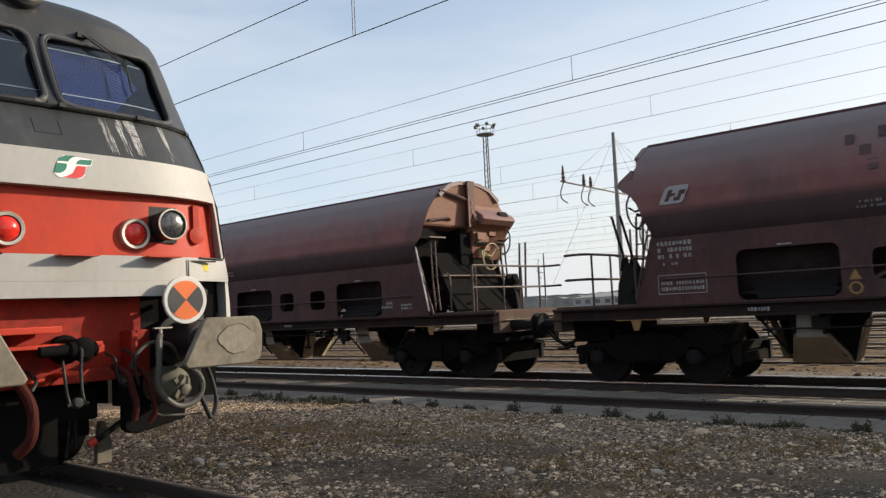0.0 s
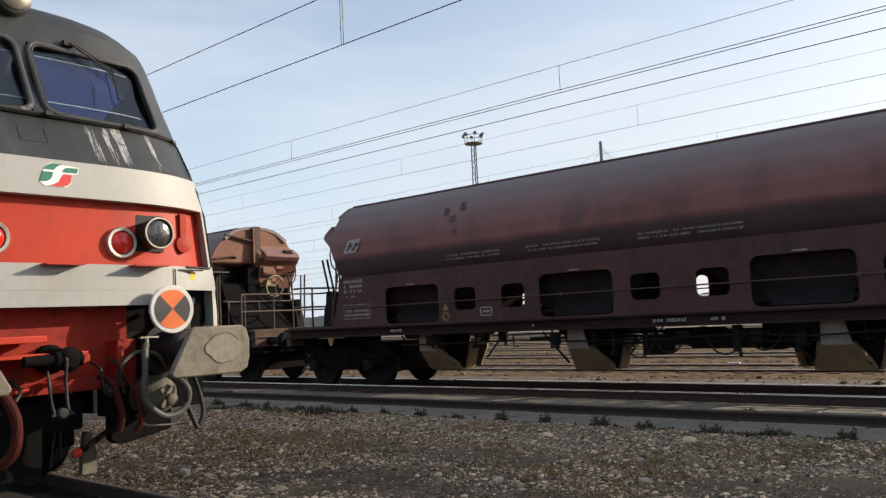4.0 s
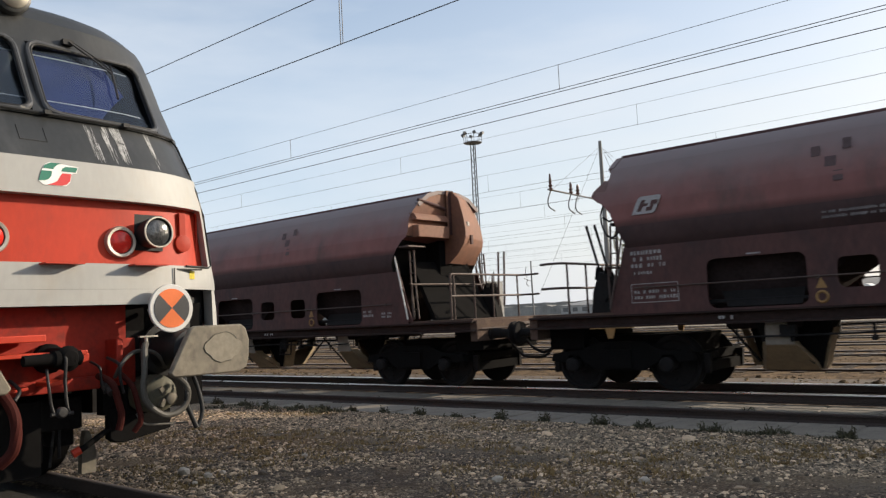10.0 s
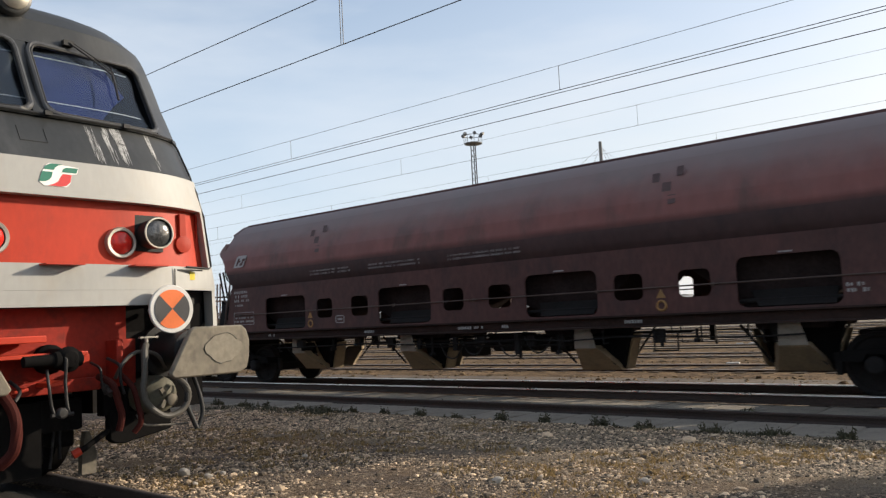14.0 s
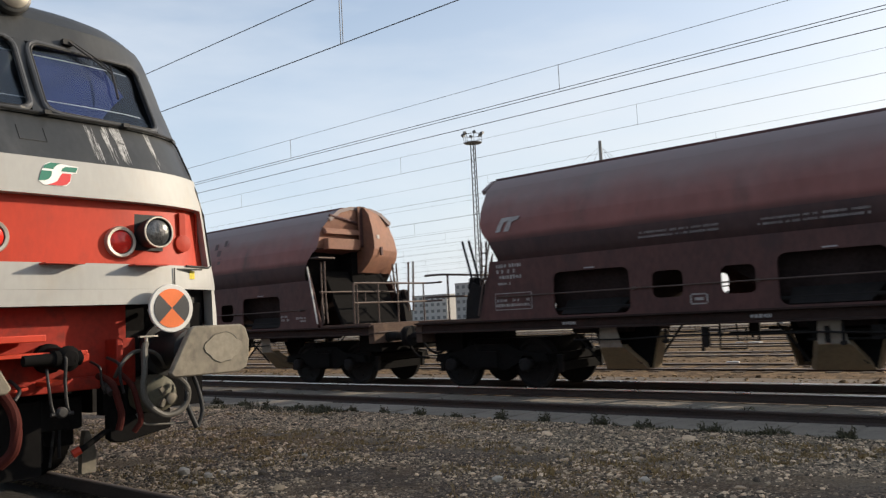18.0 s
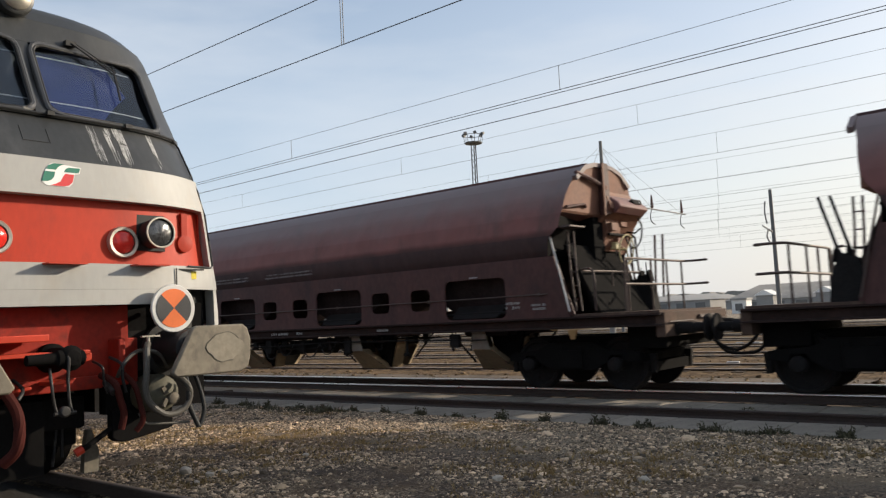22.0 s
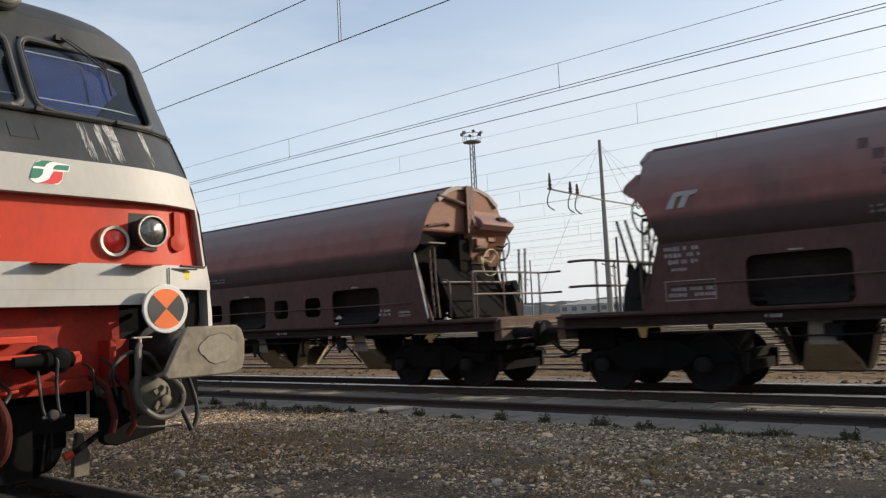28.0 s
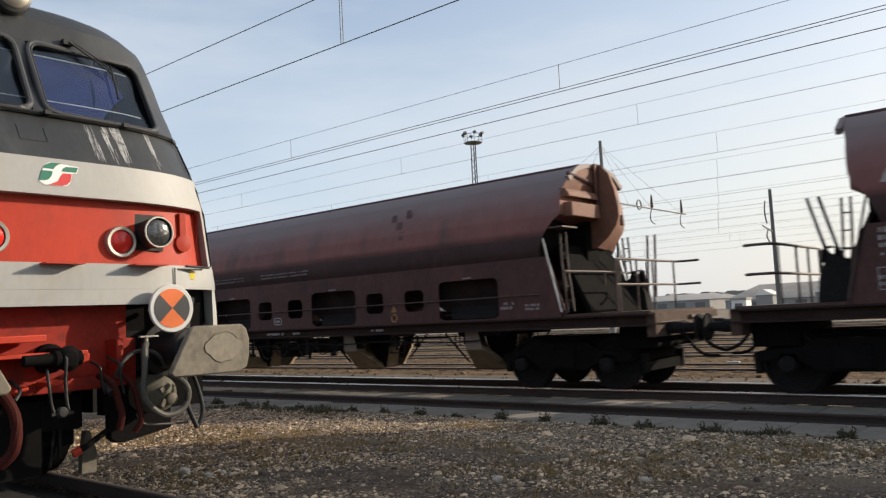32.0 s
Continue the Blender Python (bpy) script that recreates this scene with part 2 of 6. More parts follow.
SIGN_ORANGE = mat("orange_reflective_sheet", (0.7, 0.14, 0.02), 0.5, var=0.08, scale=8, fine=60, bump=0.03)
SIGN_BLACK = mat("charcoal_sheet", (0.03, 0.03, 0.032), 0.5, var=0.2, scale=8, fine=60)
SIGN_WHITE = mat("white_sheet_rim", (0.58, 0.57, 0.54), 0.45, var=0.1, scale=8, fine=60)
CHALK_FAINT = mat("faint_chalk", (0.2, 0.16, 0.15), 0.9, var=0.5, scale=9, fine=50, bump=0.0, stain=(0.12, 0.06, 0.05), amount=0.9)
CHALK = mat("chalky_white_dirt", (0.4, 0.4, 0.39), 0.9, var=0.5, scale=14, fine=60, bump=0.0, stain=(0.06, 0.06, 0.06), amount=0.9)
GREEN_FILM = plain("green_film", (0.01, 0.16, 0.1), 0.4)
RED_FILM = plain("red_film", (0.6, 0.03, 0.03), 0.4)
WHITE_FILM = plain("white_film", (0.8, 0.79, 0.76), 0.4)
YELLOW_FILM = plain("yellow_film", (0.75, 0.6, 0.05), 0.4)
BLUE_CLOTH = mat("deep_blue_sun_blind", (0.011, 0.022, 0.13), 0.9, var=0.2, scale=4, fine=60)
CAB_DARK = mat("cab_interior", (0.1, 0.11, 0.12), 0.8, var=0.3, scale=4, fine=40)
GALV = mat("galvanised_mast_steel", (0.14, 0.14, 0.138), 0.65, 0.2, var=0.2, scale=2, fine=30)
MAST_CONCRETE = mat("mast_concrete", (0.24, 0.23, 0.21), 0.85, var=0.2, scale=1.5, fine=30)
WIRE = mat("weathered_copper_wire", (0.05, 0.045, 0.04), 0.5, 0.5, var=0.2, scale=2, fine=20, bump=0)
INSULATOR = mat("brown_insulator", (0.1, 0.05, 0.035), 0.3, var=0.2, scale=8, fine=40)
FACADE = mat("pale_hall_wall", (0.34, 0.33, 0.31), 0.85, var=0.15, scale=0.3, fine=3, bump=0.05)
FACADE_GREY = mat("grey_block_wall", (0.27, 0.262, 0.25), 0.85, var=0.15, scale=0.3, fine=3, bump=0.05)
ROOF_GREY = mat("grey_sheet_roof", (0.27, 0.26, 0.245), 0.8, var=0.2, scale=0.3, fine=3, bump=0.05)
DULL_ROOF = mat("dull_grey_brown_roof", (0.2, 0.19, 0.175), 0.9, var=0.25, scale=0.25, fine=2, bump=0.05)
WHITE_ROOF = mat("white_sheet_roof", (0.7, 0.69, 0.66), 0.6, var=0.12, scale=0.6, fine=4, bump=0.05)
WINDOW_DARK = plain("dark_window_glass", (0.12, 0.12, 0.12), 0.2)
LEAF = mat("dull_green_weed", (0.052, 0.047, 0.02), 0.8, var=0.4, scale=5, fine=40, bump=0)
STRAW = mat("dry_grass", (0.26, 0.18, 0.08), 0.85, var=0.4, scale=4, fine=40, bump=0)
FAR_GREEN = mat("distant_hedge", (0.22, 0.205, 0.18), 0.9, var=0.4, scale=0.2, fine=2, bump=0)
STONE = mat("gravel_stone", (0.31, 0.23, 0.15), 0.85, var=0.3, scale=8, fine=80, bump=0.3)
PALE_STONE = mat("pale_rough_stone", (0.42, 0.37, 0.3), 0.9, var=0.25, scale=9, fine=60, bump=0.5, stain=(0.25, 0.2, 0.15), amount=0.5)
DARK_BALLAST = mat("dark_brown_ballast", (0.1, 0.073, 0.048), 0.95, var=0.5, scale=1.0, fine=14, bump=0.8, stain=(0.17, 0.125, 0.08), amount=0.6, depth=0.03)
BED_STONE = mat("rusty_bed_stone", (0.165, 0.115, 0.064), 0.9, var=0.3, scale=8, fine=80, bump=0.3, spec=0.15)
PLUMAGE = plain("dark_plumage", (0.05, 0.05, 0.055), 0.7)


def island_tint(m, spread, lift=1.0):
    """Vary the loose pieces of one joined mesh in brightness; with lift over 1 most stay dark and a few are pale."""
    n, l = m.node_tree.nodes, m.node_tree.links
    b = n["Principled BSDF"]
    src = b.inputs["Base Color"].links[0].from_socket
    g, r, h = n.new("ShaderNodeNewGeometry"), n.new("ShaderNodeMapRange"), n.new("ShaderNodeHueSaturation")
    r.inputs["To Min"].default_value, r.inputs["To Max"].default_value = 1 - spread, 1 + spread * lift
    skew = n.new("ShaderNodeMath")
    skew.operation = "POWER"
    skew.inputs[1].default_value = lift
    l.new(g.outputs["Random Per Island"], skew.inputs[0])
    l.new(skew.outputs[0], r.inputs["Value"])
    l.new(r.outputs["Result"], h.inputs["Value"])
    l.new(src, h.inputs["Color"])
    l.new(h.outputs["Color"], b.inputs["Base Color"])


island_tint(STONE, 0.82, 1.9)
island_tint(BED_STONE, 0.6)
island_tint(STRAW, 0.4)


def translucent(m, share):
    """Thin blades let light through from behind."""
    n, l = m.node_tree.nodes, m.node_tree.links
    b = n["Principled BSDF"]
    thin, blend = n.new("ShaderNodeBsdfTranslucent"), n.new("ShaderNodeMixShader")
    blend.inputs["Fac"].default_value = share
    l.new(b.inputs["Base Color"].links[0].from_socket, thin.inputs["Color"])
    l.new(b.outputs["BSDF"], blend.inputs[1])
    l.new(thin.outputs["BSDF"], blend.inputs[2])
    l.new(blend.outputs["Shader"], n["Material Output"].inputs["Surface"])


translucent(STRAW, 0.5)
island_tint(LEAF, 0.4)

GLASS = bpy.data.materials.new("cab_window_glass")
GLASS.use_nodes = True
gn, gl = GLASS.node_tree.nodes, GLASS.node_tree.links
gn.remove(gn["Principled BSDF"])
clear, gloss, blend = gn.new("ShaderNodeBsdfTransparent"), gn.new("ShaderNodeBsdfGlossy"), gn.new("ShaderNodeMixShader")
clear.inputs["Color"].default_value = (0.72, 0.78, 0.82, 1)
gloss.inputs["Roughness"].default_value = 0.03
blend.inputs["Fac"].default_value = 0.08
gl.new(clear.outputs["BSDF"], blend.inputs[1])
gl.new(gloss.outputs["BSDF"], blend.inputs[2])
gl.new(blend.outputs["Shader"], gn["Material Output"].inputs["Surface"])


def ground_material():
    """Gravel and earth: stones at several sizes, dry grass in patches, paler gravel along the concrete strip."""
    m = bpy.data.materials.new("gravel_earth")
    m.use_nodes = True
    n, l = m.node_tree.nodes, m.node_tree.links
    b = n["Principled BSDF"]
    b.inputs["Roughness"].default_value = 0.95
    tc = n.new("ShaderNodeTexCoord")
    vor = n.new("ShaderNodeTexVoronoi")
    vor.inputs["Scale"].default_value = 55.0
    fine = n.new("ShaderNodeTexVoronoi")
    fine.inputs["Scale"].default_value = 130.0
    big, mid = n.new("ShaderNodeTexNoise"), n.new("ShaderNodeTexNoise")
    big.inputs["Scale"].default_value, big.inputs["Detail"].default_value = 0.55, 6.0
    mid.inputs["Scale"].default_value, mid.inputs["Detail"].default_value = 2.4, 8.0
    for t in (vor, fine, big, mid):
        l.new(tc.outputs["Object"], t.inputs["Vector"])
    stones = n.new("ShaderNodeValToRGB")
    e = stones.color_ramp.elements
    e[0].color, e[1].color = (0.02, 0.0135, 0.009, 1), (0.4, 0.3, 0.2, 1)
    e[0].position, e[1].position = 0.05, 0.95
    k = stones.color_ramp.elements.new(0.55)
    k.color = (0.098, 0.061, 0.034, 1)
    sep = n.new("ShaderNodeSeparateColor")
    l.new(vor.outputs["Color"], sep.inputs["Color"])
    l.new(sep.outputs["Red"], stones.inputs["Fac"])
    earth = n.new("ShaderNodeMixRGB")
    earth.inputs["Color2"].default_value = (0.044, 0.0265, 0.015, 1)
    er = n.new("ShaderNodeValToRGB")
    er.color_ramp.elements[0].position, er.color_ramp.elements[1].position = 0.42, 0.66
    er.color_ramp.elements[1].color = (0.85, 0.85, 0.85, 1)
    l.new(mid.outputs["Fac"], er.inputs["Fac"])
    l.new(er.outputs["Color"], earth.inputs["Fac"])
    l.new(stones.outputs["Color"], earth.inputs["Color1"])
    grass = n.new("ShaderNodeMixRGB")
    grass.inputs["Color2"].default_value = (0.2, 0.122, 0.054, 1)
    gr = n.new("ShaderNodeValToRGB")
    gr.color_ramp.elements[0].position, gr.color_ramp.elements[1].position = 0.46, 0.6
    gr.color_ramp.elements[1].color = (0.65, 0.65, 0.65, 1)
    l.new(big.outputs["Fac"], gr.inputs["Fac"])
    l.new(gr.outputs["Color"], grass.inputs["Fac"])
    l.new(earth.outputs["Color"], grass.inputs["Color1"])
    # fine pale gravel spread along the concrete strip
    pale = n.new("ShaderNodeValToRGB")
    pale.color_ramp.elements[0].color, pale.color_ramp.elements[1].color = (0.08, 0.06, 0.039, 1), (0.4, 0.315, 0.215, 1)
    sep2, place, lift, band, spread = n.new("ShaderNodeSeparateColor"), n.new("ShaderNodeSeparateXYZ"), n.new("ShaderNodeMath"), n.new("ShaderNodeMapRange"), n.new("ShaderNodeMixRGB")
    l.new(fine.outputs["Color"], sep2.inputs["Color"])
    l.new(sep2.outputs["Green"], pale.inputs["Fac"])
    l.new(tc.outputs["Object"], place.inputs["Vector"])
    lift.operation = "MULTIPLY_ADD"
    lift.inputs[1].default_value = 3.6
    l.new(mid.outputs["Fac"], lift.inputs[0])
    l.new(place.outputs["Y"], lift.inputs[2])
    band.interpolation_type = "SMOOTHSTEP"
    band.inputs["From Min"].default_value, band.inputs["From Max"].default_value, band.inputs["To Max"].default_value = 7.6, 9.6, 0.95
    l.new(lift.outputs[0], band.inputs["Value"])
    l.new(band.outputs["Result"], spread.inputs["Fac"])
    l.new(grass.outputs["Color"], spread.inputs["Color1"])
    l.new(pale.outputs["Color"], spread.inputs["Color2"])
    l.new(spread.outputs["Color"], b.inputs["Base Color"])
    add = n.new("ShaderNodeMath")
    add.operation = "MULTIPLY_ADD"
    add.inputs[1].default_value = 0.5
    l.new(fine.outputs["Distance"], add.inputs[0])
    l.new(vor.outputs["Distance"], add.inputs[2])
    bp = n.new("ShaderNodeBump")
    bp.invert = True
    bp.inputs["Strength"].default_value, bp.inputs["Distance"].default_value = 0.9, 0.03
    l.new(add.outputs[0], bp.inputs["Height"])
    l.new(bp.outputs["Normal"], b.inputs["Normal"])
    return m


GROUND = ground_material()
DARK_FILL = mat("near_black_ballast", (0.03, 0.026, 0.022), 0.8, var=0.5, scale=2, fine=26, bump=0.8, depth=0.03)


# ---------- builders ----------
def box(bm, c, s, turn=None):
    m = Matrix.Translation(c)
    if turn is not None:
        m = m @ Euler([radians(a) for a in turn]).to_matrix().to_4x4()
    bmesh.ops.create_cube(bm, size=1, matrix=m @ Matrix.Diagonal((*s, 1)))
    return bm


def cyl(bm, a, b, r, n=12, r2=None, caps=True):
    a, b = Vector(a), Vector(b)
    d = b - a
    m = Matrix.Translation((a + b) / 2) @ d.to_track_quat("Z", "Y").to_matrix().to_4x4()
    bmesh.ops.create_cone(bm, cap_ends=caps, segments=n, radius1=r, radius2=r if r2 is None else r2, depth=d.length, matrix=m)
    return bm


def tube(bm, pts, r, n=8):
    """A bent pipe along the points, with mitred bends."""
    pts = [Vector(p) for p in pts]
    rings = []
    for i, p in enumerate(pts):
        d = (pts[min(i + 1, len(pts) - 1)] - pts[max(i - 1, 0)]).normalized()
        q = d.to_track_quat("Z", "Y")
        rings.append([bm.verts.new(p + q @ Vector((r * math.cos(k * 2 * math.pi / n), r * math.sin(k * 2 * math.pi / n), 0))) for k in range(n)])
    for a, b in zip(rings, rings[1:]):
        off = min(range(n), key=lambda s: (a[0].co - b[s].co).length)
        for k in range(n):
            bm.faces.new((a[k], a[(k + 1) % n], b[(k + 1 + off) % n], b[(k + off) % n]))
    bm.faces.new(rings[0][::-1])
    bm.faces.new(rings[-1])
    return bm


def arc(pts, steps=6):
    """Points of a smooth line through the given ones."""
    pts = [Vector(p) for p in pts]
    out = []
    for i in range(len(pts) - 1):
        p0, p1, p2, p3 = pts[max(i - 1, 0)], pts[i], pts[i + 1], pts[min(i + 2, len(pts) - 1)]
        for s in range(steps):
            t = s / steps
            out.append(0.5 * ((2 * p1) + (p2 - p0) * t + (2 * p0 - 5 * p1 + 4 * p2 - p3) * t * t + (3 * p1 - p0 - 3 * p2 + p3) * t ** 3))
    return out + [pts[-1]]


def ring(bm, c, axis, rad, r, n=28, k=8):
    c, q = Vector(c), Vector(axis).to_track_quat("Z", "Y")
    loops = []
    for i in range(n):
        a = 2 * math.pi * i / n
        loops.append([bm.verts.new(c + q @ Vector(((rad + r * math.cos(b)) * math.cos(a), (rad + r * math.cos(b)) * math.sin(a), r * math.sin(b)))) for b in [2 * math.pi * j / k for j in range(k)]])
    for i in range(n):
        a, b = loops[i], loops[(i + 1) % n]
        for j in range(k):
            bm.faces.new((a[j], b[j], b[(j + 1) % k], a[(j + 1) % k]))
    return bm


def prism(bm, poly, a, b, axis="x"):
    """A flat outline (two coordinates) drawn out along one axis from a to b."""
    def at(p, t):
        return {"x": (t, p[0], p[1]), "y": (p[0], t, p[1]), "z": (p[0], p[1], t)}[axis]
    u, v = [bm.verts.new(at(p, a)) for p in poly], [bm.verts.new(at(p, b)) for p in poly]
    n = len(poly)
    for i in range(n):
        bm.faces.new((u[i], u[(i + 1) % n], v[(i + 1) % n], v[i]))
    bm.faces.new(u[::-1])
    bm.faces.new(v)
    return bm


def lathe(bm, c, axis, prof, n=24):
    """A turned shape: (distance along the axis, radius) pairs."""
    c, q = Vector(c), Vector(axis).to_track_quat("Z", "Y")
    rows = [[bm.verts.new(c + q @ Vector((max(r, 1e-4) * math.cos(2 * math.pi * i / n), max(r, 1e-4) * math.sin(2 * math.pi * i / n), z))) for i in range(n)] for z, r in prof]
    for a, b in zip(rows, rows[1:]):
        for i in range(n):
            bm.faces.new((a[i], a[(i + 1) % n], b[(i + 1) % n], b[i]))
    bm.faces.new(rows[0][::-1])
    bm.faces.new(rows[-1])
    return bm


def mesh_of(name, bm, material, sharp=35):
    bmesh.ops.recalc_face_normals(bm, faces=bm.faces)
    me = bpy.data.meshes.new(name)
    bm.to_mesh(me)
    bm.free()
    me.materials.append(material)
    if sharp:
        me.polygons.foreach_set("use_smooth", [True] * len(me.polygons))
        me.set_sharp_from_angle(angle=radians(sharp))
    return me


def part(name, bm, material, parent, label="", bevel=0.0):
    ob = new(name, mesh_of(name, bm, material))
    ob.parent = parent
    if bevel:
        md = ob.modifiers.new("bevel", "BEVEL")
        md.width, md.segments, md.limit_method = bevel, 2, "ANGLE"
    return tagged(ob, label)


def single(name, bm, material, label, category, kind="", group="", bevel=0.0):
    return tagged(part(name, bm, material, None, "", bevel), label, category, group, kind)


def thing(name, label, category, at=(0, 0, 0), group="", kind=""):
    ob = new(name)
    ob.empty_display_size = 0.3
    ob.location = at
    return tagged(ob, label, category, group, kind)


B = bmesh.new
# ---------- ground, tracks ----------
YL, YC, ZW = 2.42, 13.397, -0.23      # engine track centre; wagon track centre; wagon rail height


def ground_sheet():
    rows = [(-3000, -1.5), (-60, -0.3), (-3, -0.16), (1.4, -0.13), (3.05, -0.12), (3.35, -0.07), (5.2, -0.15), (7.5, -0.26), (9.35, -0.36), (9.69, -0.375), (9.78, -0.47), (15.5, -0.47), (70, -0.47), (260, -0.6), (4000, -2.0)]
    cols = [-4000, -120, -40, -20, -10, 0, 10, 40, 120, 4000]
    bm = B()
    grid = [[bm.verts.new((x, y, z)) for x in cols] for y, z in rows]
    for a, b in zip(grid, grid[1:]):
        for i in range(len(cols) - 1):
            bm.faces.new((a[i], a[i + 1], b[i + 1], b[i]))
    return single("ground", bm, GROUND, "grey-brown gravel and earth of the railway yard", "ground", "structure")


ground_sheet()


def rail_outline(yc, top, h=0.15):
    s = h / 0.15
    return [(yc - 0.065, top - h), (yc + 0.065, top - h), (yc + 0.065, top - h + 0.012 * s), (yc + 0.012, top - h + 0.035 * s), (yc + 0.012, top - 0.045 * s),
            (yc + 0.034, top - 0.036 * s), (yc + 0.034, top - 0.006), (yc + 0.026, top), (yc - 0.026, top), (yc - 0.034, top - 0.006), (yc - 0.034, top - 0.036 * s), (yc - 0.012, top - 0.045 * s),
            (yc - 0.012, top - h + 0.035 * s), (yc - 0.065, top - h + 0.012 * s)]


def rail(parent, yc, top, x0, x1, h=0.15, worn=None):
    bm = B()
    prism(bm, rail_outline(yc, top, h), x0, x1)
    ob = part("rail", bm, RAIL_SIDE, parent)
    bm = B()
    prism(bm, [(yc - 0.0355, top - 0.016), (yc - 0.034, top - 0.005), (yc - 0.024, top + 0.002), (yc + 0.024, top + 0.002), (yc + 0.034, top - 0.005), (yc + 0.0355, top - 0.016)], x0, x1)
    part("running_surface", bm, worn or RAIL_TOP, ob, "worn steel running surface")


SLEEPER = mesh_of("sleeper", box(B(), (0, 0, -0.06), (0.25, 2.3, 0.12)), TIMBER)


def track(name, yc, top, x0, x1, s0, s1, label, sunk=0.05, material=None):
    t = thing(name, label, "railway track", kind="structure")
    bm = B()
    prism(bm, [(yc - 2.24, top - 0.3), (yc - 2.24, top - sunk - 0.03), (yc - 1.5, top - sunk), (yc + 1.5, top - sunk), (yc + 2.24, top - sunk - 0.03), (yc + 2.24, top - 0.3)] if sunk < 0.06 else [(yc - 0.69, top - 0.3), (yc - 0.69, top - 0.23), (yc + 0.69, top - 0.23), (yc + 0.82, top - 0.07), (yc + 2.24, top - 0.06), (yc + 2.24, top - 0.3)], x0, x1)
    part("ballast_bed", bm, material or BALLAST, t)
    for d in (-0.75, 0.75):
        rail(t, yc + d, top, x0, x1, 0.15, RAIL_TOP if sunk > 0.06 else RAIL_DULL)
    x = s0
    while x < s1:
        o = new("sleeper", SLEEPER)
        o.parent = t
        o.location = (x, yc, top - sunk + (0.012 if sunk < 0.06 else -0.11))
        o.rotation_euler = (0, 0, random.uniform(-0.02, 0.02))
        x += 0.62
    return t


track("track_wagons", YC, ZW, -220, 90, -24, 7, "wagon track with worn rails and dark timber sleepers", 0.1, DARK_BALLAST)
track("track_second", YC + 4.5, ZW, -260, 120, -34, 8, "sunlit track with rusty ballast behind the wagons")
track("track_third", YC + 9.0, ZW, -260, 120, -40, 6, "sunlit track with rusty ballast further back")
for k in range(3, 9):
    track("track_far", YC + 4.5 * k, ZW, -320, 160, 0, 0, "distant yard track with rusty ballast")

# engine's own track, with near-black ground between the rails
t_eng = thing("track_engine", "engine track with oil-soaked ground between the rails", "railway track", kind="structure")
for d in (-0.75, 0.75):
    rail(t_eng, YL + d, 0.0, -60, 12, 0.15, RAIL_SIDE)
bm = B()
prism(bm, [(YL - 0.67, -0.3), (YL - 0.67, -0.118), (YL - 0.3, -0.1), (YL + 0.3, -0.1), (YL + 0.67, -0.118), (YL + 0.67, -0.3)], -60, 12)
part("dark_bed", bm, DARK_FILL, t_eng)

# single rail between the two concrete strips
t_lone = thing("track_side_rail", "single low rusty rail lying between two concrete strips", "rail", kind="structure")
rail(t_lone, 10.86, -0.275, -150, 60, 0.12, RAIL_SIDE)
bm = B()
box(bm, (-45, 11.0, -0.42), (210, 0.5, 0.06))
part("earth_fill", bm, DARK_FILL, t_lone)
bm = B()
box(bm, (-45, 12.53, -0.43), (210, 0.2, 0.06))
part("earth_fill", bm, DARK_FILL, t_lone)


def strip(name, y0, y1, top, x0, x1, step, label):
    t = thing(name, label, "concrete strip", kind="structure")
    bm = B()
    box(bm, ((x0 + x1) / 2 - 60, (y0 + y1) / 2, top - 0.085), (x1 - x0 + 160, y1 - y0 - 0.03, 0.15))
    part("core", bm, CONCRETE, t)
    bm = B()
    box(bm, (0, 0, 0), (step - 0.025, y1 - y0, 0.12))
    bmesh.ops.bevel(bm, geom=bm.edges[:], offset=0.012, segments=1, affect="EDGES")
    me = mesh_of("slab", bm, CONCRETE, 0)
    x = x0
    while x < x1:
        o = new("slab", me)
        o.parent = t
        o.location = (x + step / 2, (y0 + y1) / 2 + random.uniform(-0.012, 0.012), top - 0.06 + random.uniform(-0.006, 0.006))
        o.rotation_euler = (random.uniform(-0.006, 0.006), random.uniform(-0.004, 0.004), random.uniform(-0.006, 0.006))
        x += step
    return t


STEP = 0.79
strip("concrete_strip_near", 9.7, 10.66, -0.375, -30, 6, STEP, "long weathered concrete strip of short slabs with weeds in the joints")
strip("concrete_strip_far", 11.18, 12.42, -0.375, -34, 8, STEP, "long weathered concrete strip of short slabs beside the wagon rail")
# ---------- hopper wagons ----------
PITCH = 20.487
SEC = [(1.29, 2.32), (1.36, 2.4), (1.42, 2.52), (1.465, 2.68), (1.485, 2.86), (1.43, 3.14), (1.29, 3.48), (1.03, 3.82), (0.7, 4.04), (0.35, 4.13), (0.0, 4.15)]
# end outlines: height, reach at the tub's edge, reach at its middle; one for each half
END_A = {-1: [(4.2, 8.02, 8.02), (3.66, 7.95, 7.95), (3.56, 7.98, 7.98), (3.42, 8.14, 8.1), (3.3, 8.17, 8.12), (3.14, 7.95, 7.9), (3.0, 7.84, 7.75), (2.82, 7.75, 7.6), (2.5, 7.64, 7.5), (2.3, 7.6, 7.46)],
         1: [(4.2, 7.98, 7.98), (3.8, 7.95, 7.94), (3.2, 7.9, 7.9), (3.16, 7.88, 7.86), (3.1, 7.87, 7.46), (2.9, 7.84, 7.42), (2.72, 7.62, 7.4), (2.3, 7.48, 7.36)]}
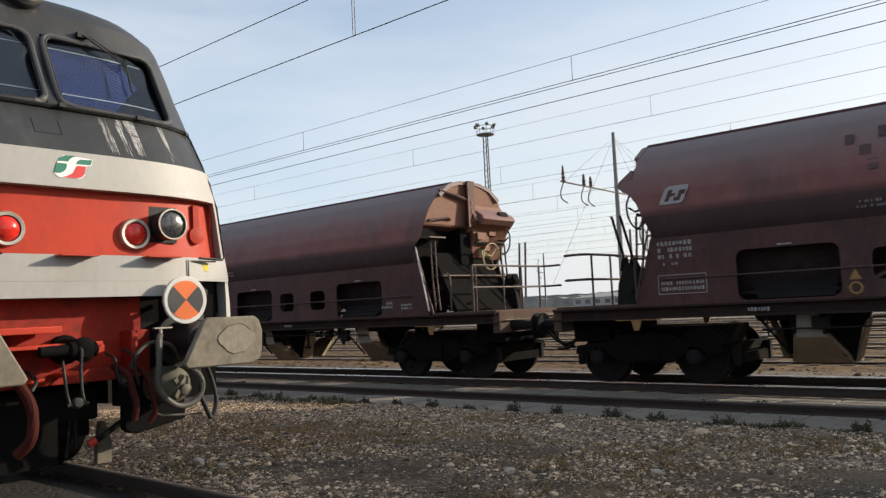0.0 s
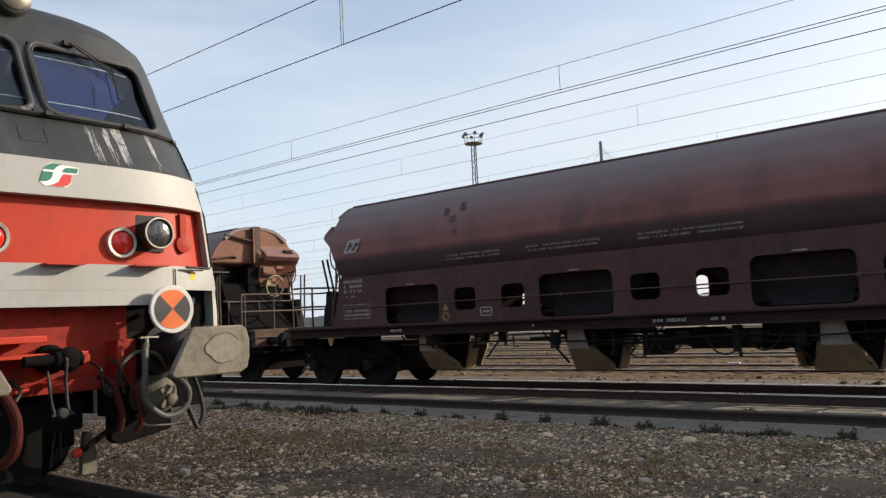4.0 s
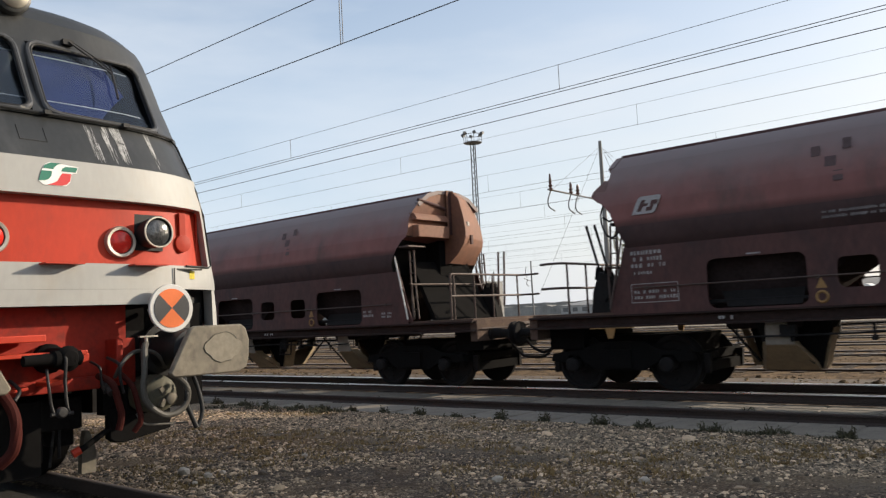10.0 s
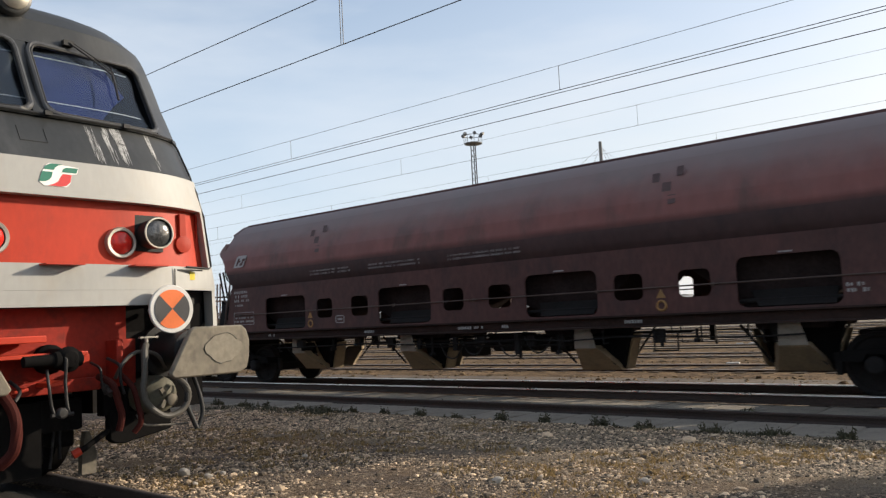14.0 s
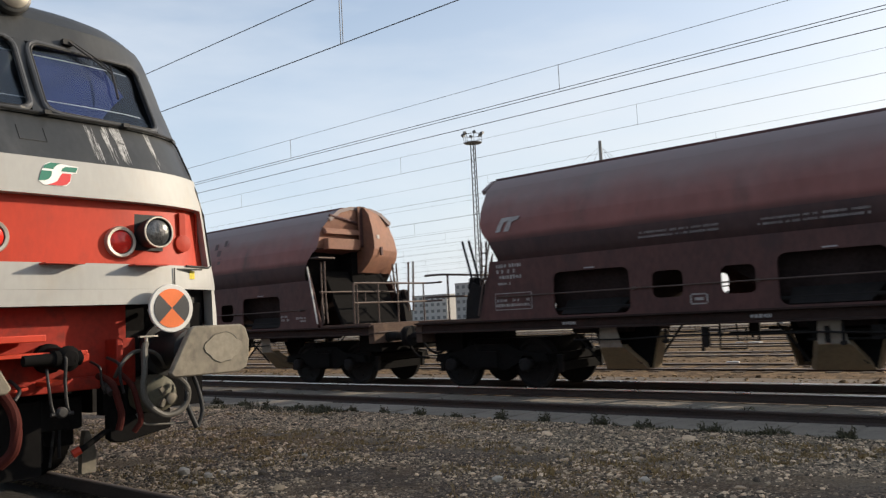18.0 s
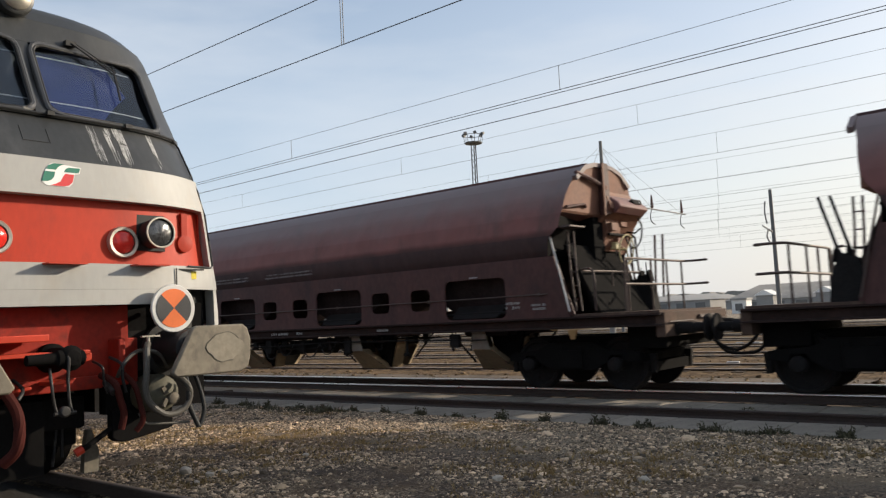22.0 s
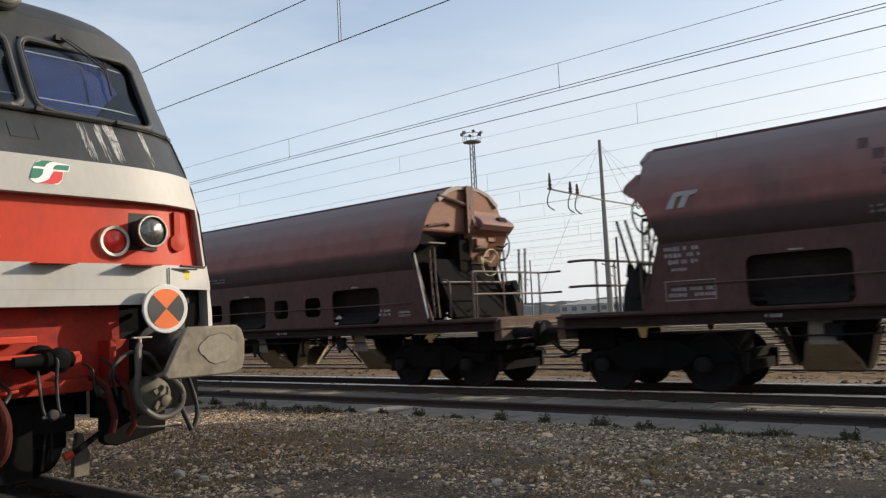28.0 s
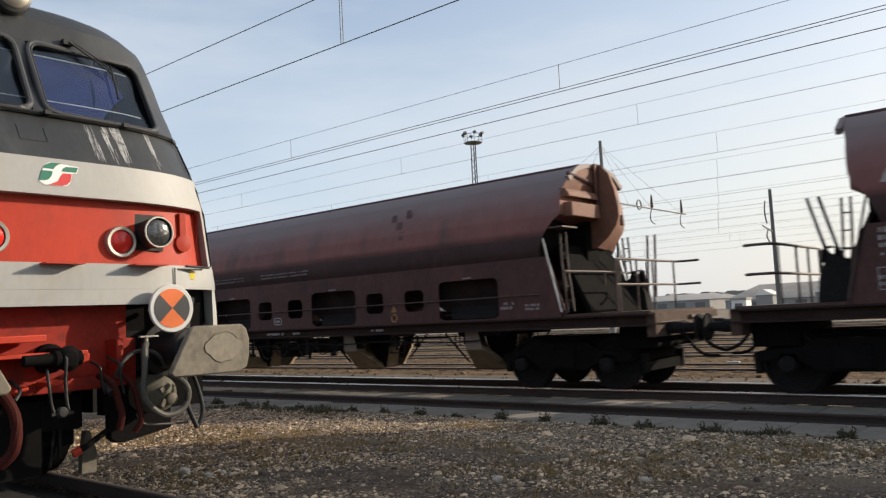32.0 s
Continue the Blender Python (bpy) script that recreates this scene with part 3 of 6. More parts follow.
END_B = {-1: [(4.2, 8.0, 8.0), (3.78, 8.0, 8.0), (3.57, 7.95, 7.95), (3.2, 8.02, 7.98), (3.1, 8.0, 7.95), (3.04, 7.9, 7.44), (2.9, 7.78, 7.4), (2.6, 7.56, 7.38), (2.3, 7.48, 7.36)],
         1: [(4.2, 8.0, 8.06), (3.95, 7.93, 8.28), (3.6, 7.86, 8.38), (3.3, 7.84, 8.43), (3.12, 7.82, 8.43), (2.97, 7.76, 8.37), (2.76, 7.6, 8.2), (2.58, 7.53, 7.95), (2.5, 7.5, 7.56), (2.3, 7.48, 7.48)]}
# the same end on the wagons that run with it first: no bulge at its middle
END_FLAT = {-1: END_B[-1], 1: [(z, edge, min(middle, edge + 0.08)) for z, edge, middle in END_B[1]]}
CHUTES = (-4.95, -1.45, 2.73, 6.18)       # tips of the discharge chutes along each side, from its left end
SHIFT = 0.145                             # the openings of each side lie off the middle by this
BIG = [(-6.43, -4.97), (-2.6, -1.14), (1.14, 2.6), (4.97, 6.43)]
SMALL = [(-4.57, -4.05), (-3.44, -2.92), (-0.82, -0.3), (0.3, 0.82), (2.92, 3.44), (4.05, 4.57)]


def reach(table, z, edge):
    for (z1, e1, m1), (z0, e0, m0) in zip(table, table[1:]):
        if z0 <= z <= z1:
            f = (z - z0) / (z1 - z0)
            return e0 + (e1 - e0) * f if edge else m0 + (m1 - m0) * f
    return table[-1][1]


def tub_mesh(END_B):
    """The rounded tub: its cross-section drawn from the beaked end to the smooth end."""
    bm = B()
    levels = [r[0] for t in (END_A, END_B) for half_table in t.values() for r in half_table]
    zs = sorted({round(z, 3) for z in levels if 2.33 < z < 4.14} | {z for _, z in SEC})
    half = []
    for z in zs:
        for (y0, z0), (y1, z1) in zip(SEC, SEC[1:]):
            if z0 <= z <= z1:
                half.append((y0 + (y1 - y0) * (z - z0) / (z1 - z0), z))
                break
    rows = []
    for s in (-1, 1):
        rows.append([[bm.verts.new((x, s * y, z)) for x in (-reach(END_A[s], z, True), -7.2, -3.6, 0, 3.6, 7.2, reach(END_B[s], z, True))] for y, z in half])
    for side in rows:
        for a, b in zip(side, side[1:]):
            for i in range(6):
                bm.faces.new((a[i], a[i + 1], b[i + 1], b[i]))
    near, far = rows
    for e in (0, 6):
        table, sg = (END_A, -1) if e == 0 else (END_B, 1)
        mid = {q: [bm.verts.new((sg * reach(table[q], z, False), 0.0, z)) for y, z in half] for q in (-1, 1)}
        for i in range(len(half) - 1):
            bm.faces.new((near[i][e], mid[-1][i], mid[-1][i + 1], near[i + 1][e]))
            bm.faces.new((mid[1][i], far[i][e], far[i + 1][e], mid[1][i + 1]))
            bm.faces.new((mid[-1][i], mid[1][i], mid[1][i + 1], mid[-1][i + 1]))
    for i in range(6):
        bm.faces.new((near[0][i], near[0][i + 1], far[0][i + 1], far[0][i]))
    bmesh.ops.remove_doubles(bm, verts=bm.verts, dist=0.0005)
    # the end faces carry the faded paint
    bmesh.ops.recalc_face_normals(bm, faces=bm.faces)
    for f in bm.faces:
        c = f.calc_center_median()
        is_end = abs(c.x) > 7.3 and (abs(f.normal.x) > 0.45 or abs(c.y) < 0.02)
        low = 3.12 if c.x * c.y < 0 else 2.5      # stepped half is black below: the shade of its hollow is painted in
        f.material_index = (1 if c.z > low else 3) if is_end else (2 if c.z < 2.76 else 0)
    return bm


def side_panel(s, big, small):
    """The lower side plate with its openings, as one plate 25 mm thick."""
    bm = B()
    xs = sorted({-7.72, 7.72, *[v for p in big + small for v in p]})
    zs = [1.3, 1.34, 1.55, 1.98, 2.1, 2.4]

    def hole(xm, zm):
        return any(a < xm < b and 1.34 < zm < 2.1 for a, b in big) or any(a < xm < b and 1.55 < zm < 1.98 for a, b in small)
    vs = {}

    def v(i, j, k):
        x = xs[i]
        if i in (0, len(xs) - 1):
            x = math.copysign(7.66 + 0.26 * (2.4 - zs[j]) / 1.1, x)
        return vs.setdefault((i, j, k), bm.verts.new((x, s * (1.4 - 0.025 * k), zs[j])))
    full = {}
    for i in range(len(xs) - 1):
        for j in range(len(zs) - 1):
            full[i, j] = not hole((xs[i] + xs[i + 1]) / 2, (zs[j] + zs[j + 1]) / 2)
    for (i, j), ok in full.items():
        if not ok:
            continue
        bm.faces.new([v(*p) for p in ((i, j, 0), (i + 1, j, 0), (i + 1, j + 1, 0), (i, j + 1, 0))])
        bm.faces.new([v(*p) for p in ((i, j, 1), (i, j + 1, 1), (i + 1, j + 1, 1), (i + 1, j, 1))])
        for (di, dj), e in (((-1, 0), ((i, j), (i, j + 1))), ((1, 0), ((i + 1, j), (i + 1, j + 1))), ((0, -1), ((i, j), (i + 1, j))), ((0, 1), ((i, j + 1), (i + 1, j + 1)))):
            if not full.get((i + di, j + dj), False):
                bm.faces.new([v(*p) for p in ((*e[0], 0), (*e[1], 0), (*e[1], 1), (*e[0], 1))])
    # rounded corners of the openings
    for a, b in big + small:
        z0, z1, r = (1.34, 2.1, 0.13) if (a, b) in big else (1.55, 1.98, 0.1)
        for cx, cz, sx, sz in ((a, z0, 1, 1), (b, z0, -1, 1), (a, z1, 1, -1), (b, z1, -1, -1)):
            pts = [(cx, cz)] + [(cx + sx * r * (1 - math.sin(t)), cz + sz * r * (1 - math.cos(t))) for t in [math.pi / 2 * q / 4 for q in range(5)]]
            prism(bm, pts, s * 1.376, s * 1.399, "y")
    return bm


def wheel_mesh(s):
    bm = B()
    if s:
        lathe(bm, (0, s * 0.68, 0), (0, s, 0), [(-0.02, 0.49), (0.012, 0.49), (0.022, 0.465), (0.05, 0.46), (0.115, 0.455), (0.118, 0.4), (0.075, 0.37), (0.06, 0.2), (0.1, 0.13), (0.13, 0.12)], 28)
    return bm


def bogie_centre():
    bm = B()
    box(bm, (0, 0, 0.66), (0.5, 2.0, 0.3))
    # bulk added to keep sun from passing under the wagon
    box(bm, (0, 0, 0.74), (2.3, 1.3, 0.4))
    return bm


def side_frame(s):
    bm = B()
    y = s * 1.0
    pts = [(-1.35, 0.52), (-1.3, 0.66), (-0.7, 0.72), (-0.45, 0.84), (0.45, 0.84), (0.7, 0.72), (1.3, 0.66), (1.35, 0.52), (1.05, 0.5), (0.98, 0.62), (0.78, 0.62), (0.7, 0.5), (0.42, 0.36), (-0.42, 0.36), (-0.7, 0.5), (-0.78, 0.62), (-0.98, 0.62), (-1.05, 0.5)]
    prism(bm, pts, y - 0.06, y + 0.06, "y")
    box(bm, (0, y + s * 0.05, 0.56), (0.5, 0.16, 0.3))
    for x in (-0.22, 0.22):
        cyl(bm, (x, y, 0.4), (x, y, 0.78), 0.09, 12)
    return bm


def tub_data(smooth_end):
    bm = tub_mesh(smooth_end)
    me = bpy.data.meshes.new("tub")
    bm.to_mesh(me)
    bm.free()
    for m in (OXIDE, OXIDE_END, OXIDE_BAND, SOOT_SHADE):
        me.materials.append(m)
    me.polygons.foreach_set("use_smooth", [True] * len(me.polygons))
    me.set_sharp_from_angle(angle=radians(24))
    return me


def wagon():
    w = thing("hopper_wagon", "oxide-brown bogie hopper wagon with rounded tub, dusty from use", "hopper wagon", group="goods train")
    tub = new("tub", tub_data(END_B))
    tub.parent = w
    # roof flap edges and hatches
    for s in (-1, 1):
        bm = B()
        prism(bm, [(s * 0.52, 4.075), (s * 0.62, 4.06), (s * 0.61, 4.105), (s * 0.53, 4.125)], -7.97, 7.97)
        part("roof_flap_rim", bm, OXIDE_LOW, tub)
    x = -7.6
    while x < 7.8:
        bm = B()
        prism(bm, [(0.63, 4.05), (0.62, 4.1), (0.3, 4.15), (-0.3, 4.15), (-0.62, 4.1), (-0.63, 4.05)], x - 0.03, x + 0.03)
        part("roof_clamp", bm, OXIDE_LOW, tub)
        x += 0.95
    # folded edge of the end sheets
    for e in (-1, 1):
        bm = B()
        top = [(y, z) for y, z in SEC if z > 3.7]
        loop = top + [(-y, z) for y, z in top[-2::-1]]
        inner = [(y * 0.96, z - 0.06) for y, z in loop]
        outer = [(y * 1.012, z + 0.015) for y, z in loop]
        rows = [[bm.verts.new((e * x, y, z)) for y, z in ring_] for x, ring_ in ((7.93, inner), (7.93, outer), (8.02, outer), (8.02, inner))]
        for g in range(4):
            a, b = rows[g], rows[(g + 1) % 4]
            for i in range(len(loop) - 1):
                bm.faces.new((a[i], a[i + 1], b[i + 1], b[i]))
        for i in (0, -1):
            bm.faces.new([r[i] for r in rows])
        part("end_flange", bm, OXIDE, tub)
    # ledge at the foot of the tub
    for s in (-1, 1):
        for x in (-6.9, -4.81, -3.75, -2.76, -0.98, 0.0, 0.98, 2.76, 3.75, 4.81, 6.9):
            bm = box(B(), (x, s * 1.35, 1.84), (0.05, 0.05, 1.05))
            part("side_rib", bm, OXIDE_LOW, w)
        # sill
        bm = B()
        prism(bm, [(s * 1.3, 1.1), (s * 1.42, 1.1), (s * 1.42, 1.125), (s * 1.325, 1.135), (s * 1.325, 1.27), (s * 1.44, 1.28), (s * 1.44, 1.31), (s * 1.3, 1.31)], -9.6, 9.6)
        part("side_sill", bm, SILL, w)
        # long pipe behind the openings
        bm = B()
        cyl(bm, (-7.5, s * 1.428, 1.73), (7.5, s * 1.428, 1.73), 0.012, 8)
        for x in (-7.3, -4.7, -2.0, 0.1, 2.75, 4.75, 7.3):
            box(bm, (x, s * 1.415, 1.73), (0.05, 0.03, 0.06))
        part("air_pipe", bm, HANDRAIL, w)
        bm = B()
        cyl(bm, (-6.8, s * 1.25, 1.44), (6.8, s * 1.25, 1.44), 0.035, 8)
        part("control_shaft", bm, GRIME, w)
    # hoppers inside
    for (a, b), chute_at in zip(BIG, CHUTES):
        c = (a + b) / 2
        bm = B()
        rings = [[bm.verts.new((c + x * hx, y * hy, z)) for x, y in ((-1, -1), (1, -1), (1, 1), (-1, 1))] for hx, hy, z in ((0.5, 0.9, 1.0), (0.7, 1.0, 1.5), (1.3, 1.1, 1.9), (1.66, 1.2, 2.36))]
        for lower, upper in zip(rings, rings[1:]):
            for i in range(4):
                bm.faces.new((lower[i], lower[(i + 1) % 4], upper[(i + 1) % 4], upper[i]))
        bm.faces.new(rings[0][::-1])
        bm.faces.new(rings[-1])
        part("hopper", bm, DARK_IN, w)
        for s in (-1, 1):
            # discharge chute: an upright plate over a trough that leans in between the rails and spreads to one side
            q = -s
            c = q * chute_at

            def strip(rows, deep, widen):
                bm = B()
                front = [[bm.verts.new((c + q * x, s * y, z)) for x in (x0, x1)] for x0, x1, y, z in rows]
                rear = [[bm.verts.new((c + q * x, s * (y - deep), z)) for x in (x0 - widen, x1)] for x0, x1, y, z in rows]
                for g in range(len(rows) - 1):
                    h = g + 1
                    bm.faces.new((front[g][0], front[g][1], front[h][1], front[h][0]))
                    bm.faces.new((rear[g][0], rear[h][0], rear[h][1], rear[g][1]))
                    for e in (0, 1):
                        bm.faces.new((front[g][e], front[h][e], rear[h][e], rear[g][e]))
                bm.faces.new((front[0][0], rear[0][0], rear[0][1], front[0][1]))
                bm.faces.new((front[-1][0], front[-1][1], rear[-1][1], rear[-1][0]))
                bmesh.ops.recalc_face_normals(bm, faces=bm.faces)
                return bm

            trough = part("discharge_chute", strip([(-0.585, -0.19, 1.19, 0.8), (-0.6, -0.15, 1.18, 0.74), (-0.7, -0.06, 0.9, 0.54), (-0.8, 0.0, 0.64, 0.35)], 0.2, 0.12), CHUTE, w, "dusty khaki steel discharge chute")
            part("chute_plate", strip([(-0.57, -0.27, 1.235, 1.12), (-0.595, -0.17, 1.225, 0.765)], 0.012, 0.0), CHUTE_PLATE, trough, "pale grey upper plate")
            # black sheet stands in for the shaded gap between near and far chutes
            bm = B()
            prism(bm, [(c - q * 0.6, 1.12), (c + q * 0.2, 1.12), (c + q * 0.1, 0.75), (c + q * 0.0, 0.37), (c - q * 0.06, 0.37), (c - q * 0.4, 0.8)], s * 0.5, s * 0.58, "y")
            part("chute_gap_shade", bm, SOOT_SHADE, w)
            # thin plate stands in for the end edge of the far chute
            bm = B()
            prism(bm, [(c + q * 0.19, 0.97), (c + q * 0.215, 0.97), (c + q * 0.14, 0.76), (c + q * 0.03, 0.35), (c - q * 0.01, 0.35), (c + q * 0.105, 0.76)], s * 0.2, s * 0.5, "y")
            part("far_chute_edge", bm, CHUTE, w)
            # stay and bracket beside it
            bm = B()
            tube(bm, [(c - q * 1.15, s * 1.15, 1.08), (c - q * 0.83, s * 0.8, 0.49)], 0.022, 6)
            part("chute_stay", bm, GRIME, w)
            bm = B()
            tube(bm, [(c - q * 0.3, s * 1.2, 0.84), (c - q * 0.05, s * 0.78, 0.46)], 0.02, 6)
            part("chute_stay", bm, OLD_STEEL, w)
            bm = B()
            prism(bm, [(c - q * 0.78, 1.12), (c - q * 0.6, 1.12), (c - q * 0.62, 0.85), (c - q * 0.7, 0.8)], s * 1.0, s * 1.05, "y")
            part("chute_bracket", bm, GRIME, w)
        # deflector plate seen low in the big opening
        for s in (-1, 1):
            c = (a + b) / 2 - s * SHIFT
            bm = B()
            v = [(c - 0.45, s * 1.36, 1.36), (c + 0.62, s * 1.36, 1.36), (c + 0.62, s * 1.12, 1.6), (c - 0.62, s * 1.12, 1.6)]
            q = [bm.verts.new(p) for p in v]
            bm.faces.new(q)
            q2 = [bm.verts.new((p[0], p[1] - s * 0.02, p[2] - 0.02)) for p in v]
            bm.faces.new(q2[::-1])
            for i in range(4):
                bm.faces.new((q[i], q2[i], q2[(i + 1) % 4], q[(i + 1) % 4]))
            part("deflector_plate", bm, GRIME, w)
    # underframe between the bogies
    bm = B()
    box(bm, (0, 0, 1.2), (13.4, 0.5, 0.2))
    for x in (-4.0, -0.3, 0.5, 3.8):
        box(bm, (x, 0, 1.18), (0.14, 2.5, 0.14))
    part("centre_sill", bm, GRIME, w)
    for sy in (-1, 1):
        bm = B()
        cyl(bm, (-0.5 - 0.5 * sy, sy * 0.6, 0.86), (0.6 - 0.5 * sy, sy * 0.6, 0.86), 0.16, 16)
        part("air_reservoir", bm, GRIME, w)
        bm = B()
        box(bm, (0.55, sy * 0.85, 0.84), (0.35, 0.25, 0.22))
        part("brake_cylinder", bm, GRIME, w)
        for x0, x1, y, z, r in ((-0.4, 1.4, 1.05, 0.9, 0.025), (-3.0, 3.4, 0.95, 0.95, 0.022), (-1.6, 2.2, 1.15, 0.84, 0.018)):
            bm = B()
            cyl(bm, (x0, sy * y, z), (x1, sy * (y - 0.02), z - 0.01), r, 8)
            part("brake_rod", bm, GRIME, w)
        for x, h, wd in ((-1.5, 0.22, 0.08), (-0.55, 0.26, 0.1), (0.1, 0.14, 0.2), (1.25, 0.2, 0.16), (1.9, 0.24, 0.07)):
            bm = B()
            box(bm, (x, sy * 1.22, 1.02 - h / 2), (wd, 0.06, h))
            part("brake_hanger", bm, GRIME, w)
    # boxes added as dense hanging gear, and to block sun under the wagon
    for x0, x1, y, z0, z1 in ((-0.95, -0.55, -0.3, 0.6, 0.9), (0.95, 1.3, 0.1, 0.64, 0.92), (-0.2, 0.5, 0.3, 0.7, 0.9), (1.5, 1.75, -0.5, 0.7, 0.95), (-1.9, -1.6, 0.4, 0.68, 0.92)):
        bm = box(B(), ((x0 + x1) / 2, y, (z0 + z1) / 2), (x1 - x0, 0.5, z1 - z0))
        part("brake_gear_box", bm, GRIME, w, bevel=0.02)
    for x, z in ((-0.75, 0.62), (0.7, 0.66), (1.3, 0.72), (-0.2, 0.7)):
        bm = tube(B(), arc([(x - 0.3, -1.1, z + 0.28), (x - 0.12, -1.12, z + 0.02), (x + 0.12, -1.12, z), (x + 0.3, -1.1, z + 0.25)]), 0.016, 6)
        part("brake_hose", bm, RUBBER, w)
        bm = tube(B(), arc([(-x - 0.3, 1.1, z + 0.28), (-x - 0.12, 1.12, z + 0.02), (-x + 0.12, 1.12, z), (-x + 0.3, 1.1, z + 0.25)]), 0.016, 6)
        part("brake_hose", bm, RUBBER, w)
    for s in (-1, 1):
        bm = B()
        pts = [(0.35 * s + 3.35, s * -1.33, 1.02), (0.35 * s + 3.35, s * -1.36, 0.72), (0.35 * s + 3.75, s * -1.36, 0.72), (0.35 * s + 3.75, s * -1.33, 1.02)]
        tube(bm, pts, 0.018, 6)
        part("step_iron", bm, GRIME, w)
    # pipe runs, cocks and levers hanging below the sills
    rng = random.Random(31)
    for s in (-1, 1):
        bm = B()
        pts = [(-6.0 + 1.0 * k, s * 1.3, 0.93 + rng.uniform(-0.04, 0.04)) for k in range(13)]
        tube(bm, arc(pts, 2), 0.016, 6)
        part("brake_pipe", bm, GRIME, w)
        for k in range(13):
            x, h = -5.9 + 0.95 * k + rng.uniform(-0.3, 0.3), rng.uniform(0.18, 0.38)
            bm = B()
            if k % 3 == 0:
                tube(bm, [(x, s * 1.29, 1.06), (x + 0.02, s * 1.31, 1.06 - h), (x + rng.uniform(0.06, 0.12), s * 1.31, 1.08 - h)], 0.014, 6)
                part("cock_lever", bm, GRIME, w)
            elif k % 3 == 1:
                box(bm, (x, s * 1.24, 1.06 - h / 2), (rng.uniform(0.1, 0.24), 0.1, h))
                box(bm, (x + 0.05, s * 1.25, 1.03 - h), (0.05, 0.06, 0.08))
                part("valve_box", bm, GRIME, w, bevel=0.012)
            else:
                box(bm, (x, s * 1.26, 1.05 - h / 2), (0.03, 0.05, h))
                cyl(bm, (x, s * 1.2, 1.06 - h), (x, s * 1.34, 1.06 - h), 0.035, 10)
                part("pipe_bracket", bm, GRIME, w)
    # bogies
    for s in (-1, 1):
        bg = part("bogie", bogie_centre(), SOOT_SHADE, w)
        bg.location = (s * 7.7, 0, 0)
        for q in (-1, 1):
            part("side_frame", side_frame(q), SOOT_SHADE, bg)
            part("end_beam", box(B(), (q * 1.3, 0, 0.58), (0.12, 1.9, 0.14)), SOOT_SHADE, bg)
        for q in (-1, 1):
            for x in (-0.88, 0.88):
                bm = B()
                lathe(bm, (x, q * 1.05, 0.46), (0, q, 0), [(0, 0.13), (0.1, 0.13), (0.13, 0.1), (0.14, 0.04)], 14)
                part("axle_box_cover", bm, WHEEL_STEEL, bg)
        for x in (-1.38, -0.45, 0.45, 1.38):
            part("brake_beam", box(B(), (x, 0, 0.4), (0.12, 1.5, 0.16)), SOOT_SHADE, bg)
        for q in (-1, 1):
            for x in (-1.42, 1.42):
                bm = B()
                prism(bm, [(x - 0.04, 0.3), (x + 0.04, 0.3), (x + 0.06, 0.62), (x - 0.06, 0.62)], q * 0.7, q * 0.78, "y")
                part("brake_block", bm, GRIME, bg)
    for x in (-8.58, -6.82, 6.82, 8.58):
        bm = B()
        cyl(bm, (0, -1.1, 0), (0, 1.1, 0), 0.08, 12)
        ws = part("wheelset", bm, WHEEL_STEEL, w)
        ws.location = (x, 0, 0.46)
        for s in (-1, 1):
            bm = wheel_mesh(s)
            for k in range(4):
                a = k * math.pi / 2 + 0.4
                cyl(bm, (0.27 * math.cos(a), s * 0.74, 0.27 * math.sin(a)), (0.27 * math.cos(a), s * 0.765, 0.27 * math.sin(a)), 0.035, 8)
            part("wheel", bm, WHEEL_STEEL, ws)
    # ends: headstock, buffers, platforms, sloping end sheets, rails and levers
    for s in (-1, 1):
        bm = B()
        box(bm, (s * 9.56, 0, 1.12), (0.16, 2.7, 0.4))
        part("headstock", bm, DECK, w, bevel=0.01)
        # black box added as the dark mass under the deck; blocks sun
        part("under_deck_fill", box(B(), (s * 9.12, 0, 0.98), (0.7, 1.9, 0.5)), SOOT_SHADE, w)
        bm = B()
        box(bm, (s * 9.66, s * 0.35, 1.22), (0.06, 0.7, 0.05))
        tube(bm, [(s * 9.68, -1.25, 1.16), (s * 9.7, -0.4, 1.16), (s * 9.7, 0.0, 1.1), (s * 9.7, 0.4, 1.16), (s * 9.68, 1.25, 1.16)], 0.014, 6)
        part("uncoupling_bar", bm, HANDRAIL, w)
        bm = B()
        box(bm, (s * 8.75, 0, 1.33), (1.62, 2.7, 0.045))
        part("end_platform", bm, DECK, w)
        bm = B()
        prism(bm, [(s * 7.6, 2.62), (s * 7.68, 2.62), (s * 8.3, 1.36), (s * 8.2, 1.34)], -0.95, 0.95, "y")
        part("end_sheet", bm, SOOT_SHADE, w, "black sloping end sheet")
        bm = B()
        prism(bm, [(s * 7.62, 2.56), (s * 8.0, 1.34), (s * 7.7, 1.34)], -1.36, -1.33, "y")
        part("end_gusset", bm, OXIDE_LOW, w)
        bm = B()
        prism(bm, [(s * 7.62, 2.56), (s * 8.0, 1.34), (s * 7.7, 1.34)], 1.33, 1.36, "y")
        part("end_gusset", bm, OXIDE_LOW, w)
        for q in (-1, 1):
            bm = B()
            lathe(bm, (s * 9.62, q * 0.875, 1.05), (s, 0, 0), [(0, 0.13), (0.05, 0.13), (0.06, 0.1), (0.3, 0.095), (0.31, 0.08), (0.52, 0.075), (0.53, 0.21), (0.57, 0.22), (0.6, 0.16), (0.61, 0.02)], 20)
            part("buffer", bm, GRIME, w)
        bm = B()
        box(bm, (s * 9.85, 0, 1.05), (0.36, 0.09, 0.12))
